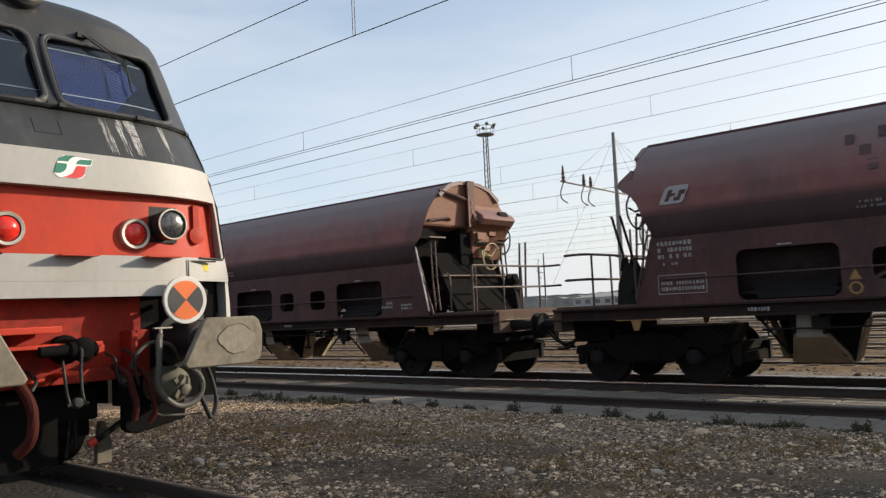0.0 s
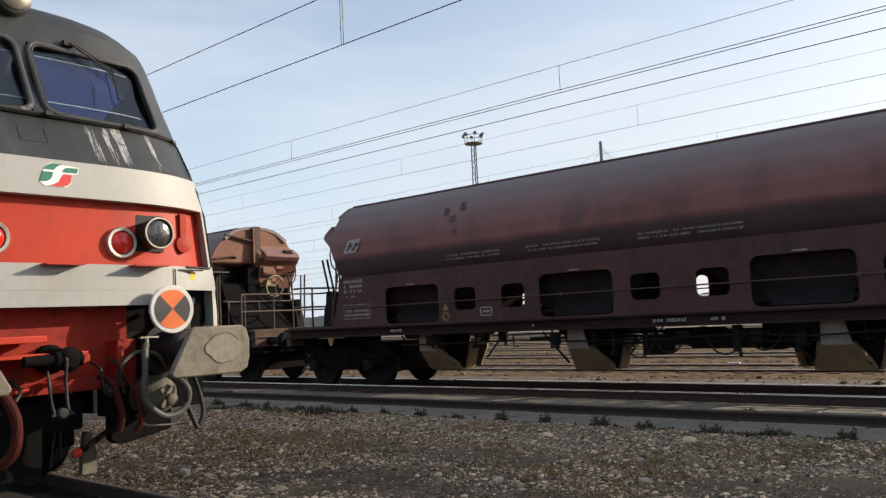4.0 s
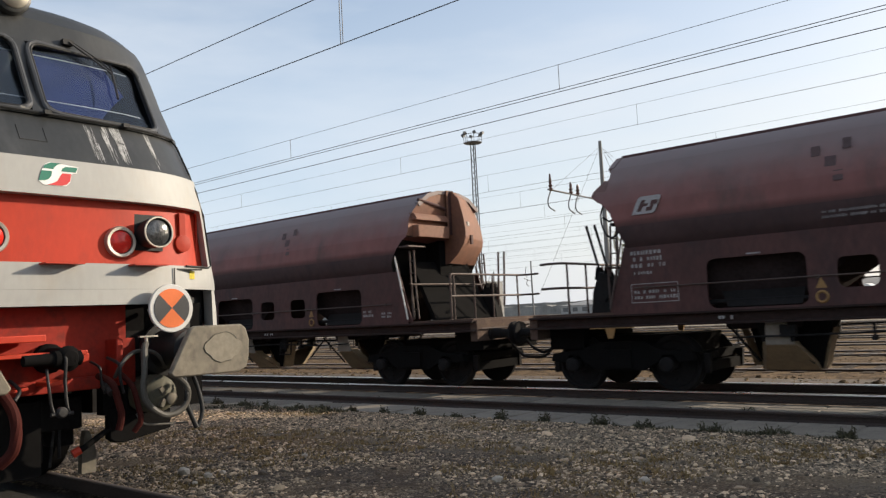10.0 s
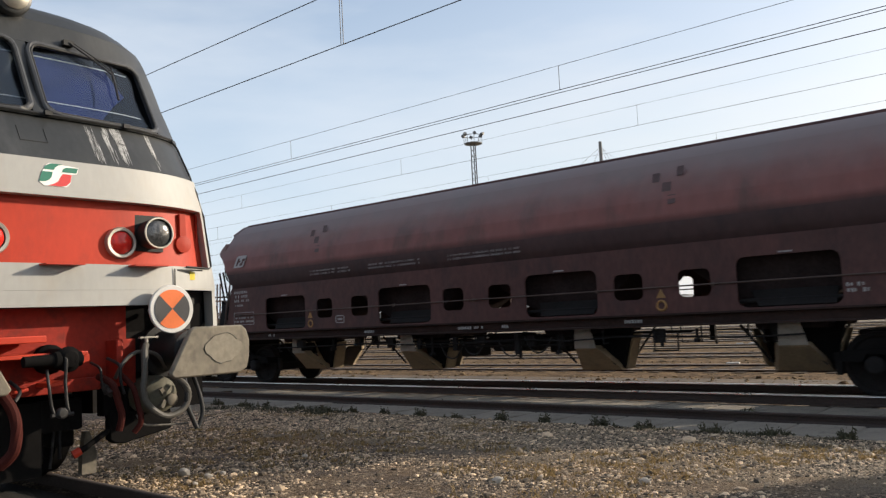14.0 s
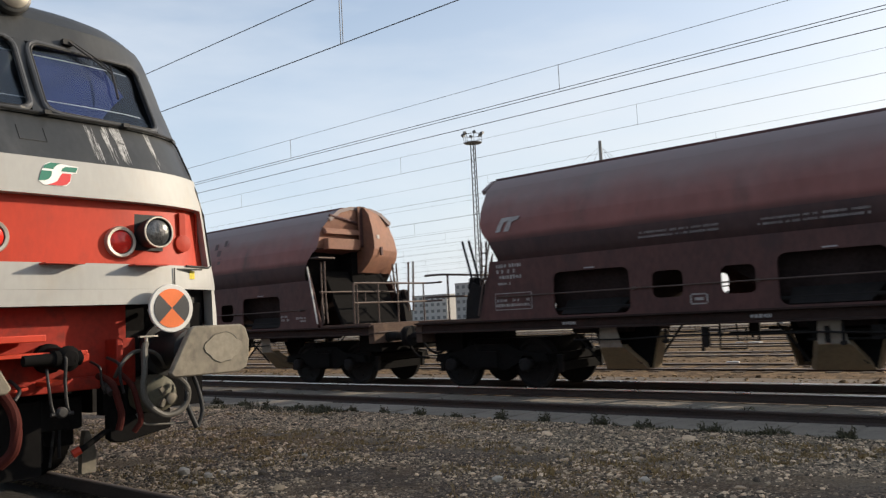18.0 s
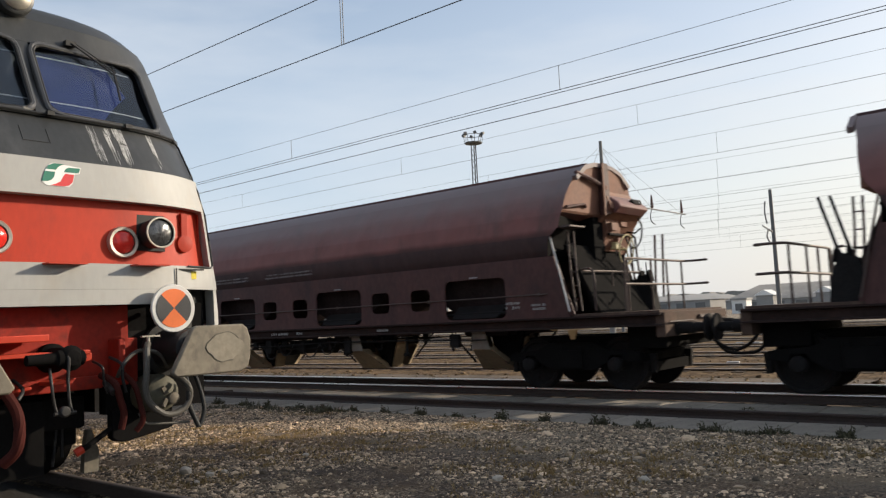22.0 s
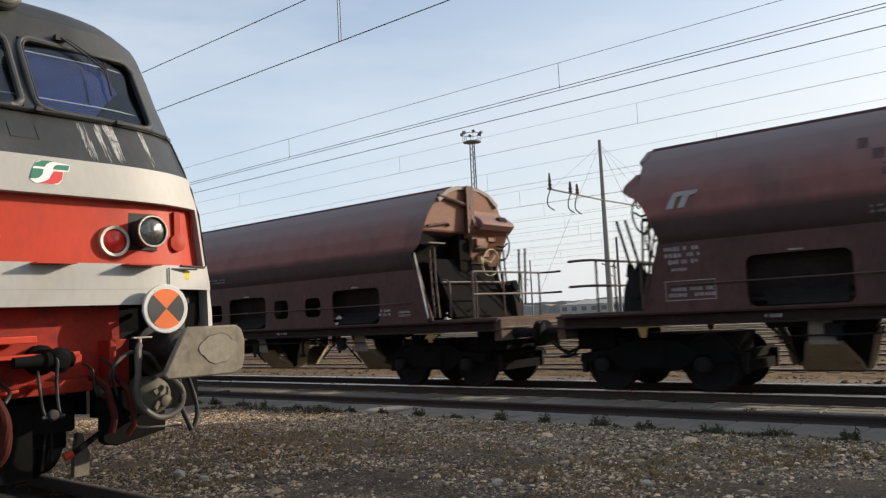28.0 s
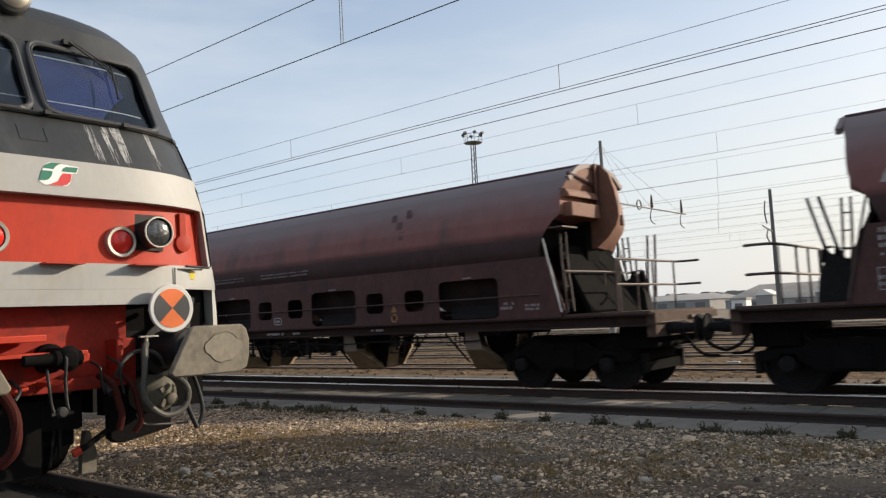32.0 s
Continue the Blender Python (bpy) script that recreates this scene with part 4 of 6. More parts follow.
        tube(bm, arc([(s * 9.75, 0.0, 1.0), (s * 10.0, 0, 0.72), (s * 10.24, 0, 0.62)]), 0.03, 8)
        tube(bm, arc([(s * 9.65, -0.35, 0.95), (s * 9.95, -0.33, 0.6), (s * 10.25, -0.3, 0.55)]), 0.028, 8)
        part("coupling", bm, GRIME, w)
        # railing across the platform
        bm = B()
        for z in (2.26, 1.82):
            ends = [(s * 8.93, s * -1.22, 1.36), (s * 8.93, s * -1.22, z - 0.12), (s * 8.93, s * -1.19, z - 0.03), (s * 8.93, s * -1.1, z)] if z > 2 else [(s * 8.93, s * -1.22, z)]
            tube(bm, arc(ends + [(s * 8.93, 0, z), (s * 8.93, s * 1.1, z), (s * 8.98, s * 1.27, z), (s * 9.08, s * 1.34, z), (s * 9.3, s * 1.34, z), (s * 9.36, s * 1.3, z), (s * 9.3, s * 1.25, z)], 3), 0.022, 8)
        for y in (-1.12, -0.45, 0.2, 1.12):
            cyl(bm, (s * 8.93, y, 1.34), (s * 8.93, y, 2.26), 0.02, 8)
        part("end_railing", bm, HANDRAIL, w)
        bm = B()
        tube(bm, arc([(s * 8.0, -1.32, 1.38), (s * 8.0, -1.32, 2.05), (s * 8.02, -1.2, 2.11), (s * 8.04, 1.0, 2.11), (s * 8.3, 1.16, 2.08), (s * 8.32, 1.18, 1.4)], 4), 0.02, 8)
        cyl(bm, (s * 8.05, 0.0, 1.36), (s * 8.05, 0.0, 2.11), 0.016, 8)
        part("inner_handrail", bm, HANDRAIL, w)
        # ladder rails at both sides
        for q in (-1, 1):
            bm = B()
            tube(bm, [(s * 7.62, q * 1.42, 2.78), (s * 7.95, q * 1.44, 1.4)], 0.017, 8)
            # rails at the sunlit corners get the white copy
            part("grab_rail", bm, SUNLIT_RAIL if s * q < 0 else HANDRAIL, w, "worn pale grab rail")
            bm = B()
            for x in (7.86, 7.98):
                tube(bm, arc([(s * x, q * 1.2, 2.82), (s * (x + 0.03), q * 1.22, 2.1), (s * (x + 0.12), q * 1.26, 1.4)], 4), 0.02, 8)
            for z in (1.6, 1.85, 2.1, 2.35, 2.6):
                cyl(bm, (s * 7.88, q * 1.21, z), (s * 8.0, q * 1.21, z), 0.012, 6)
            part("ladder", bm, HANDRAIL, w)
        # discharge levers
        bm = B()
        y = s * 1.17
        prism(bm, [(s * 7.85, 1.35), (s * 8.38, 1.35), (s * 8.34, 1.7), (s * 8.2, 2.05), (s * 7.96, 1.95)], y - 0.12, y + 0.12, "y")
        part("lever_stand", bm, GRIME, w)
        bm = B()
        for dx in (0.0, 0.16):
            prism(bm, [(s * (7.98 + dx), 1.9), (s * (8.1 + dx), 2.14), (s * (8.14 + dx), 1.92)], y - 0.1, y + 0.1, "y")
        tube(bm, [(s * 8.1, y - 0.14, 1.55), (s * 7.9, y - 0.14, 1.72), (s * 7.7, y - 0.14, 1.7)], 0.02, 6)
        part("lever_quadrant", bm, SOOT_SHADE, w)
    for q in (-1, 1):
        bm = B()
        box(bm, (-7.95, q * 1.44, 1.09), (0.8, 0.04, 0.014))
        part("tread_strip", bm, MARK_YELLOW, w, "worn yellow step strip")
        bm = B()
        prism(bm, [(-8.07, 1.08), (-7.89, 1.08), (-7.92, 0.98), (-7.94, 0.92), (-8.02, 0.92), (-8.04, 0.98)], q * 1.42, q * 1.45, "y")
        part("lifting_mark", bm, MARK_YELLOW, w)
    # beaked end: hood over one half, gear housing and hand wheel under it
    bm = B()
    prism(bm, [(-7.95, 3.6), (-8.2, 3.43), (-8.25, 3.34), (-8.12, 3.22), (-7.95, 3.28)], -1.32, -0.14, "y")
    part("beak_hood", bm, OXIDE, w, bevel=0.02)
    bm = box(B(), (-8.12, -0.95, 3.45), (0.16, 0.3, 0.12), (0, 30, 0))
    part("hood_clamp", bm, GRIME, w, bevel=0.01)
    bm = box(B(), (-7.98, -0.32, 3.36), (0.12, 0.16, 0.22))
    part("hood_clamp", bm, GRIME, w, bevel=0.01)
    bm = B()
    prism(bm, [(-7.5, 3.14), (-7.9, 3.14), (-7.93, 2.95), (-7.86, 2.75), (-7.78, 2.52), (-7.5, 2.6)], -0.72, -0.16, "y")
    part("gear_housing", bm, OXIDE_END, w, bevel=0.02)
    for x, y, z, sx, sy, sz in ((-7.96, -0.3, 2.98, 0.1, 0.2, 0.16), (-7.9, -0.6, 2.72, 0.12, 0.18, 0.12), (-7.95, -0.4, 2.62, 0.1, 0.12, 0.14), (-7.88, -0.85, 3.06, 0.14, 0.3, 0.1)):
        part("gear_lug", box(B(), (x, y, z), (sx, sy, sz)), OXIDE_END if z > 2.7 else WORN_RAIL, w, bevel=0.012)
    bm = cyl(B(), (-7.93, -1.25, 2.84), (-7.93, -0.2, 2.84), 0.03, 8)
    part("gear_shaft", bm, GRIME, w)
    # rubber hose that hangs in a loop under the beak
    bm = tube(B(), arc([(-8.08, -1.18, 3.2), (-8.12, -1.24, 3.02), (-8.08, -1.26, 2.78), (-7.96, -1.26, 2.62), (-7.82, -1.25, 2.68), (-7.76, -1.22, 2.86)], 4), 0.017, 8)
    part("hanging_hose", bm, RUBBER, w)
    bm = tube(B(), [(-8.1, -1.2, 2.98), (-7.98, -1.22, 2.9), (-7.8, -1.22, 2.94)], 0.02, 6)
    part("hose_clip", bm, GRIME, w)
    bm = B()
    ring(bm, (-8.13, -0.5, 2.53), (1, 0, 0.12), 0.29, 0.015, 28, 6)
    for k in range(3):
        a = k * math.pi * 2 / 3 + 0.3
        cyl(bm, (-8.13, -0.5, 2.53), (-8.13, -0.5 + 0.29 * math.cos(a), 2.53 + 0.29 * math.sin(a)), 0.01, 6)
    cyl(bm, (-8.13, -0.5, 2.53), (-7.7, -0.5, 2.6), 0.022, 8)
    part("hand_wheel", bm, WORN_RAIL, w, "yellowed hand wheel")
    # both ends: dark centre channel, column below it, slanting stiffeners
    for e, table in ((-1, END_A), (1, END_B)):
        bm = box(B(), (e * 8.0, 0.0, 3.68), (0.13, 0.2, 0.98))
        part("end_channel", bm, OXIDE_LOW, w, bevel=0.01)
        bm = box(B(), (e * 8.06, -e * 0.13, 3.66), (0.03, 0.04, 1.0))
        part("channel_flange", bm, OXIDE_END, w)
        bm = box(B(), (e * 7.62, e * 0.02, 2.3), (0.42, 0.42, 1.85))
        part("end_column", bm, SOOT_SHADE, w, bevel=0.01)
        bm = tube(B(), [(e * 7.99, -e * 1.0, 3.9), (e * 8.01, -e * 0.55, 3.83), (e * 8.01, -e * 0.1, 3.74)], 0.04, 6)
        part("stiffener", bm, OXIDE_LOW, w)
        bm = tube(B(), [(e * 7.93, -e * 1.3, 3.26), (e * 7.95, -e * 0.7, 3.34), (e * 7.93, -e * 0.62, 3.3)], 0.03, 6)
        part("stiffener", bm, OXIDE_LOW, w)
        bm = box(B(), (e * 7.9, -e * 1.2, 2.9), (0.34, 0.5, 0.03))
        part("end_shelf", bm, HANDRAIL, w)
        for z in (3.3, 3.5, 3.7):
            bm = box(B(), (e * 8.07, 0.02, z), (0.012, 0.05, 0.07))
            part("rivet_plate", bm, OXIDE_END, w)
    # stepped half of the smooth end: ledge and box
    bm = B()
    prism(bm, [(7.9, 3.62), (8.03, 3.6), (8.1, 3.5), (8.1, 3.46), (7.9, 3.46)], -1.2, -0.14, "y")
    part("end_ledge", bm, OXIDE_END, w)
    bm = box(B(), (8.06, -0.72, 3.22), (0.2, 1.0, 0.26))
    part("end_box", bm, OXIDE_END, w, bevel=0.015)
    return w


FIRST = wagon()
WAGONS = [FIRST]
TURNED = (0, 3, 4, 6)                  # wagons that run with the smooth end first
for k in range(1, 7):
    WAGONS.append(copy_thing(FIRST, pose(0, YC, ZW)))


def bars(bm, x, z, width, rows, height, gap, y, rng):
    """Small blocks that stand for lines of painted writing."""
    for r in range(rows):
        px = x
        while px < x + width:
            w = rng.uniform(0.5, 1.1) * height
            if rng.random() < 0.82:
                box(bm, (px + w / 2, y, z - r * (height + gap)), (w * 0.62, 0.004, height * rng.uniform(0.7, 1.0)))
            px += w


def badge(kind, w, x, z, s, y, f):
    """The painted railway badge: a slanted white plate with dark shapes, or two slanted white strokes. f mirrors it for turned wagons."""
    lean = s * 11.0

    def plate(bm, pts, depth):
        prism(bm, [(f * px * 0.9, pz * 0.9) for px, pz in pts], -depth, depth, "y")
    bm = B()
    if kind == 0:
        plate(bm, [(-0.27, -0.16), (0.13, -0.16), (0.19, -0.12), (0.29, 0.14), (0.26, 0.17), (-0.1, 0.17), (-0.16, 0.13)], 0.003)
    else:
        for d in (-0.15, 0.06):
            plate(bm, [(d - 0.12, -0.15), (d, -0.15), (d + 0.08, 0.05), (d + 0.22, 0.08), (d + 0.26, 0.15), (d + 0.02, 0.14), (d - 0.05, 0.02)], 0.003)
    ob = part("badge", bm, BADGE, w, "slanted white painted badge")
    ob.location, ob.rotation_euler = (x, y, z), (radians(lean), 0, 0)
    if kind == 0:
        for pts in ([(-0.17, -0.11), (-0.09, -0.11), (-0.05, -0.02), (0.03, -0.02), (0.05, 0.03), (-0.03, 0.03), (0.0, 0.1), (-0.08, 0.1)], [(0.0, -0.11), (0.12, -0.11), (0.16, 0.0), (0.22, 0.0), (0.24, 0.08), (0.11, 0.08), (0.08, -0.04), (0.02, -0.04)]):
            bm = B()
            plate(bm, pts, 0.006)
            part("badge_shape", bm, OXIDE_LOW, ob)
    return ob


def markings(w, k):
    """Writing and patches on the side that faces the yard path, in wagon space."""
    rng = random.Random(40 + k)
    s = 1 if k in TURNED else -1          # the side in wagon space
    f = -1 if k in TURNED else 1          # turns places along the train into wagon space
    y = s * 1.4045
    bm = B()
    bars(bm, f * -7.55 - (0.6 if f < 0 else 0), 2.3, 0.55, 3, 0.075, 0.03, y, rng)
    bars(bm, f * -7.5 - (0.3 if f < 0 else 0), 1.97, 0.28, 1, 0.05, 0.02, y, rng)
    tagged(part("number_lettering", bm, MARKING, w, "small white painted lettering"), kind="stuff")
    bm = B()
    bars(bm, f * -7.52 - (0.72 if f < 0 else 0), 1.66, 0.72, 2, 0.06, 0.03, y, rng)
    cx = f * -7.52 + f * 0.36
    for dz in (-0.13, 0.17):
        box(bm, (cx, y, 1.62 + dz), (0.8, 0.004, 0.012))
    for dx in (-0.4, 0.4):
        box(bm, (cx + dx, y, 1.64), (0.012, 0.004, 0.3))
    tagged(part("load_table", bm, MARKING, w, "white painted load table"), kind="stuff")
    bm = B()
    for cx, wd in ((-6.0, 0.3), (-2.75, 0.35), (0.0, 0.6), (0.75, 0.2), (3.4, 0.32)):
        bars(bm, f * cx - wd / 2, 1.2, wd, 1, 0.06, 0.03, s * 1.447, rng)
    bars(bm, f * 6.75 - 0.14, 1.6, 0.3, 2, 0.06, 0.02, y, rng)
    bars(bm, f * 7.3 - 0.14, 1.55, 0.3, 2, 0.05, 0.02, y, rng)
    tagged(part("sill_lettering", bm, MARKING, w, "small white painted lettering"), kind="stuff")
    if k == 4:
        bm = B()
        bars(bm, f * -2.75 - 0.85, 2.86, 1.7, 2, 0.075, 0.02, s * 1.478, rng)
        bars(bm, f * -0.85 - 0.45, 3.02, 0.9, 2, 0.085, 0.02, s * 1.462, rng)
        tagged(part("chalk_writing", bm, CHALK_FAINT, w, "faint chalky scribbles"), kind="stuff")
    if k in (1, 2, 5, 3, 0, 4):
        bm = B()
        for q, (cx, wd) in enumerate(((-3.9, 1.3), (-1.9, 1.5), (0.4, 1.7))):
            bars(bm, f * cx - wd / 2, 2.62, wd, 2, 0.042, 0.03, s * 1.462, rng)
        tagged(part("tub_lettering", bm, MARKING_DIM, w, "faded white painted lettering"), kind="stuff")
    # discharge levers: thrown outwards at the leading end, upright at the trailing end
    for e, at, lean, top in ((-1, 7.95, 0.26, 2.87), (1, 8.34, 0.05, 2.82)):
        sx = e * f
        for dx in (0.0, 0.16):
            bm = tube(B(), [(sx * (at + dx), sx * 1.2, 1.6), (sx * (at + dx + lean * 0.4), sx * 1.2, 2.0), (sx * (at + dx + lean * (top - 1.6)), sx * 1.2, top)], 0.024, 8)
            part("discharge_lever", bm, GRIME if e < 0 else HANDRAIL, w)
    badge(0 if k in (1, 2) else 1, w, f * -7.18, 3.06, s, s * 1.462, f)
    if k in (1, 2, 5):
        for cx in (-4.6, 3.9):
            for dx, z, wd in ((0, 3.52, 0.12), (0.2, 3.34, 0.15), (0.42, 3.58, 0.11), (0.3, 3.12, 0.13)):
                yy = 1.29 + (3.48 - z) * 0.36 if z < 3.5 else 1.27
                bm = box(B(), (f * (cx + dx), s * (yy + 0.012), z), (wd, 0.006, 0.16), (math.degrees(s * 0.34), 0, 0))
                part("paint_patch", bm, PATCH, w, "dark repainted patch")
    for cx in {1: (-4.79, 4.79), 2: (-4.79, 3.75), 5: (-3.75, 3.75)}.get(k, ()):
        cx = f * (cx + 0.14)
        bm = B()
        prism(bm, [(cx - 0.08, 1.56), (cx + 0.08, 1.56), (cx, 1.71)], y - 0.003, y + 0.003, "y")
        part("warning_mark", bm, MARK_YELLOW, w, "faded yellow warning triangle")
        bm = B()
        ring(bm, (cx, y, 1.435), (0, 1, 0), 0.075, 0.02, 16, 4)
        part("warning_mark", bm, MARK_YELLOW, w, "faded yellow warning ring")
    bm = B()
    cx = f * ((-3.75 if k != 5 else -0.02) + 0.09)
    for dz in (-0.075, 0.075):
        box(bm, (cx, y, 1.5 + dz), (0.24, 0.006, 0.022))
    for dx in (-0.13, 0.13):
        box(bm, (cx + dx, y, 1.5), (0.022, 0.006, 0.13))
    box(bm, (cx, y, 1.5), (0.14, 0.006, 0.045))
    part("plate_mark", bm, MARKING, w, "white painted frame mark")
    for a, b in BIG:
        bm = box(B(), ((a + b) / 2 - s * SHIFT, s * 1.408, 2.135), (0.2, 0.016, 0.022))
        part("opening_tick", bm, MARKING, w, "pale worn edge above an opening")


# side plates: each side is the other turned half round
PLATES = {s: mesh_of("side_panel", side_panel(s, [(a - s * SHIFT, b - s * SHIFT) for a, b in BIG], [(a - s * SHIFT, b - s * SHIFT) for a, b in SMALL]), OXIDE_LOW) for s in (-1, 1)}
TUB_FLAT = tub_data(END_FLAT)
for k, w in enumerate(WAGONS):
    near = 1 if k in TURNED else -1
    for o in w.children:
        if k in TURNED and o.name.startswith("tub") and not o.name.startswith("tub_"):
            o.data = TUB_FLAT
    if k not in TURNED:
        part("latch_bar", box(B(), (8.31, 0.35, 3.08), (0.05, 0.06, 0.2)), OXIDE_LOW, w)
        part("small_plate", box(B(), (8.315, 0.25, 3.42), (0.02, 0.16, 0.09), (0, 0, 23)), MARKING, w, "small pale plate")
    # the leading bogie is moved outwards to fit the camera's view
    for o in w.children:
        if o.name.startswith(("bogie", "wheelset")) and o.location.x * near > 0:
            o.location.x += near * 0.35
    for s in (-1, 1):
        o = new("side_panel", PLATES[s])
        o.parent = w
    markings(w, k)
tagged(WAGONS[6], "oxide-brown bogie hopper wagon at the train's tail, smooth end first")
# ---------- engine ----------
CENTRE = [(0.6, -5.38), (2.16, -5.37), (2.39, -5.39), (2.74, -5.62), (3.1, -5.86), (3.44, -6.01), (3.6, -6.07), (3.74, -6.18), (3.86, -6.5)]
WIDE = [(0.6, 1.39), (1.3, 1.39), (1.56, 1.365), (1.7, 1.34), (2.1, 1.28), (2.3, 1.225), (2.44, 1.19), (2.7, 1.185), (2.83, 1.195), (3.12, 1.195), (3.33, 1.175), (3.52, 1.14), (3.6, 1.1), (3.7, 1.015), (3.78, 0.86), (3.83, 0.5), (3.86, 0.02)]


def curve_at(table, z):
    for (z0, a), (z1, b) in zip(table, table[1:]):
        if z0 <= z <= z1:
            return a + (b - a) * (z - z0) / (z1 - z0)
    return table[0][1] if z < table[0][0] else table[-1][1]


def nose(y, z, off=0.0):
    """The engine's front: where it lies at a place across and a height."""
    w = curve_at(WIDE, z)
    return Vector((curve_at(CENTRE, z) - 0.24 * (abs(y) / max(w, 0.3)) ** 4 + off, y, z))


def skin(z0, z1, y0, y1, off=0.0, nz=4, ny=16, thick=0.03):
    """A plate that follows the front between two heights; y0 and y1 are metres, 1 for the full half width, or 2 plus a share of it."""
    bm = B()
    def yy(v, z):
        if abs(v) > 2:
            return math.copysign(abs(v) - 2, v) * curve_at(WIDE, z)
        return v * curve_at(WIDE, z) if abs(v) == 1 else v
    for side in (0, -thick):
        grid = []
        for j in range(nz + 1):
            z = z0 + (z1 - z0) * j / nz
            a, b = yy(y0, z), yy(y1, z)
            grid.append([bm.verts.new(nose(a + (b - a) * i / ny, z, off + side)) for i in range(ny + 1)])
        for r, q in zip(grid, grid[1:]):
            for i in range(ny):
                bm.faces.new((r[i], r[i + 1], q[i + 1], q[i]))
        if side == 0:
            front = grid
    back_ = grid
    for i in range(ny):
        bm.faces.new((front[0][i], front[0][i + 1], back_[0][i + 1], back_[0][i]))
        bm.faces.new((front[-1][i], front[-1][i + 1], back_[-1][i + 1], back_[-1][i]))
    for j in range(nz):
        bm.faces.new((front[j][0], front[j + 1][0], back_[j + 1][0], back_[j][0]))
        bm.faces.new((front[j][-1], front[j + 1][-1], back_[j + 1][-1], back_[j][-1]))
    return bm


def engine():
    e = thing("diesel_locomotive", "red, white and dark grey diesel locomotive standing on its track", "locomotive", at=(0, YL, 0))
    # body behind the front
    bm = B()
    outline = [(curve_at(WIDE, z), z) for z in (1.25, 1.5, 1.7, 2.1, 2.44, 2.83, 3.12, 3.33, 3.52, 3.6, 3.7, 3.78, 3.83)]
    loop = [(y, z) for y, z in outline] + [(-y, z) for y, z in outline[::-1]]
    rings = []
    for x, grow in ((None, 0.0), (-6.9, -0.012), (-19.0, -0.012)):
        rings.append([bm.verts.new(((nose(y, z).x - 0.02) if x is None else x, y * (1 + grow), z)) for y, z in loop])
    for a, b in zip(rings, rings[1:]):
        for i in range(len(loop) - 1):
            bm.faces.new((a[i], a[i + 1], b[i + 1], b[i]))
        bm.faces.new((a[-1], a[0], b[0], b[-1]))
    bm.faces.new(rings[-1])
    part("body", bm, GLOSS_GREY, e)
    # side colours
    for s in (-1, 1):
        for z0, z1, m, nm in ((1.26, 1.68, LOCO_WHITE, "side_band_white"), (1.685, 2.13, LOCO_RED, "side_band_red"), (2.135, 2.39, LOCO_WHITE, "side_band_white")):
            bm = B()
            pts = [(curve_at(WIDE, z) * 0.988 + 0.004, z) for z in (z0, (z0 + z1) / 2, z1)]
            prism(bm, [(s * a, z) for a, z in pts] + [(s * (a - 0.02), z) for a, z in pts[::-1]], -18.9, -6.4)
            part(nm, bm, m, e)
    part("lower_white_band", skin(1.5, 1.68, -1, 1, 0.012, 3, 24), LOCO_WHITE, e)
    part("lower_white_apron", skin(1.39, 1.499, -0.87, 0.87, 0.012, 2, 16), LOCO_WHITE, e)
    for s in (-1, 1):
        a, b = (1.325, 1) if s > 0 else (-1, -1.325)
        part("corner_post", skin(1.14, 1.499, a, b, 0.0, 4, 4, 0.12), LOCO_WHITE, e, "white corner post")
        # the recess is a black plate set back from the front
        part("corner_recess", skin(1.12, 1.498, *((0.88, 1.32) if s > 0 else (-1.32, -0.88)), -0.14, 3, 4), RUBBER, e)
        a, b = (2.955, 1) if s > 0 else (-1, -2.955)
        part("band_end", skin(1.681, 2.135, a, b, 0.012, 6, 4, 0.11), LOCO_WHITE, e)
        bm = B()
        box(bm, (-5.66, s * 1.215, 1.9), (0.1, 0.012, 0.44))
        part("band_cheek", bm, LOCO_RED, e)
    part("red_band", skin(1.681, 2.135, -2.955, 2.955, -0.07, 5, 24), LOCO_RED, e)
    part("upper_white_band", skin(2.136, 2.388, -1, 1, 0.014, 4, 28, 0.11), LOCO_WHITE, e)
    part("nose_panel", skin(2.389, 2.735, -1, 1, 0.0, 5, 28), GLOSS_GREY, e)
    # window zone: sill, pillars, brow
    part("window_sill", skin(2.736, 2.77, -1, 1, 0.022, 1, 28, 0.07), GLOSS_GREY, e)
    part("centre_pillar", skin(2.771, 3.39, -0.042, 0.042, 0.0, 6, 4, 0.06), GLOSS_GREY, e)
    for s in (-1, 1):
        a, b = (0.98, 1) if s > 0 else (-1, -0.98)
        part("side_pillar", skin(2.771, 3.39, a, b, 0.0, 6, 6, 0.06), GLOSS_GREY, e)
    part("brow", skin(3.391, 3.6, -1, 1, 0.0, 4, 24), GLOSS_GREY, e)
    part("roof_front", skin(3.601, 3.84, -1, 1, 0.0, 6, 24), GLOSS_GREY, e)
    bm = B()
    tube(bm, [nose(-1.12, 2.753, 0.03)] + [nose(-1.1 + 2.2 * i / 12, 2.753, 0.03) for i in range(1, 12)] + [nose(1.12, 2.753, 0.03)], 0.012, 6)
    part("sill_strip", bm, RUBBER, e)
    for y in (-0.62, 0.03, 0.62):
        part("sill_clip", box(B(), nose(y, 2.76, 0.045), (0.04, 0.05, 0.03)), RUBBER, e)
    for s in (-1, 1):
        # glass with rounded gasket
        y0, y1, z0, z1 = 0.045, 0.975, 2.775, 3.39
        corner = []
        r = 0.09
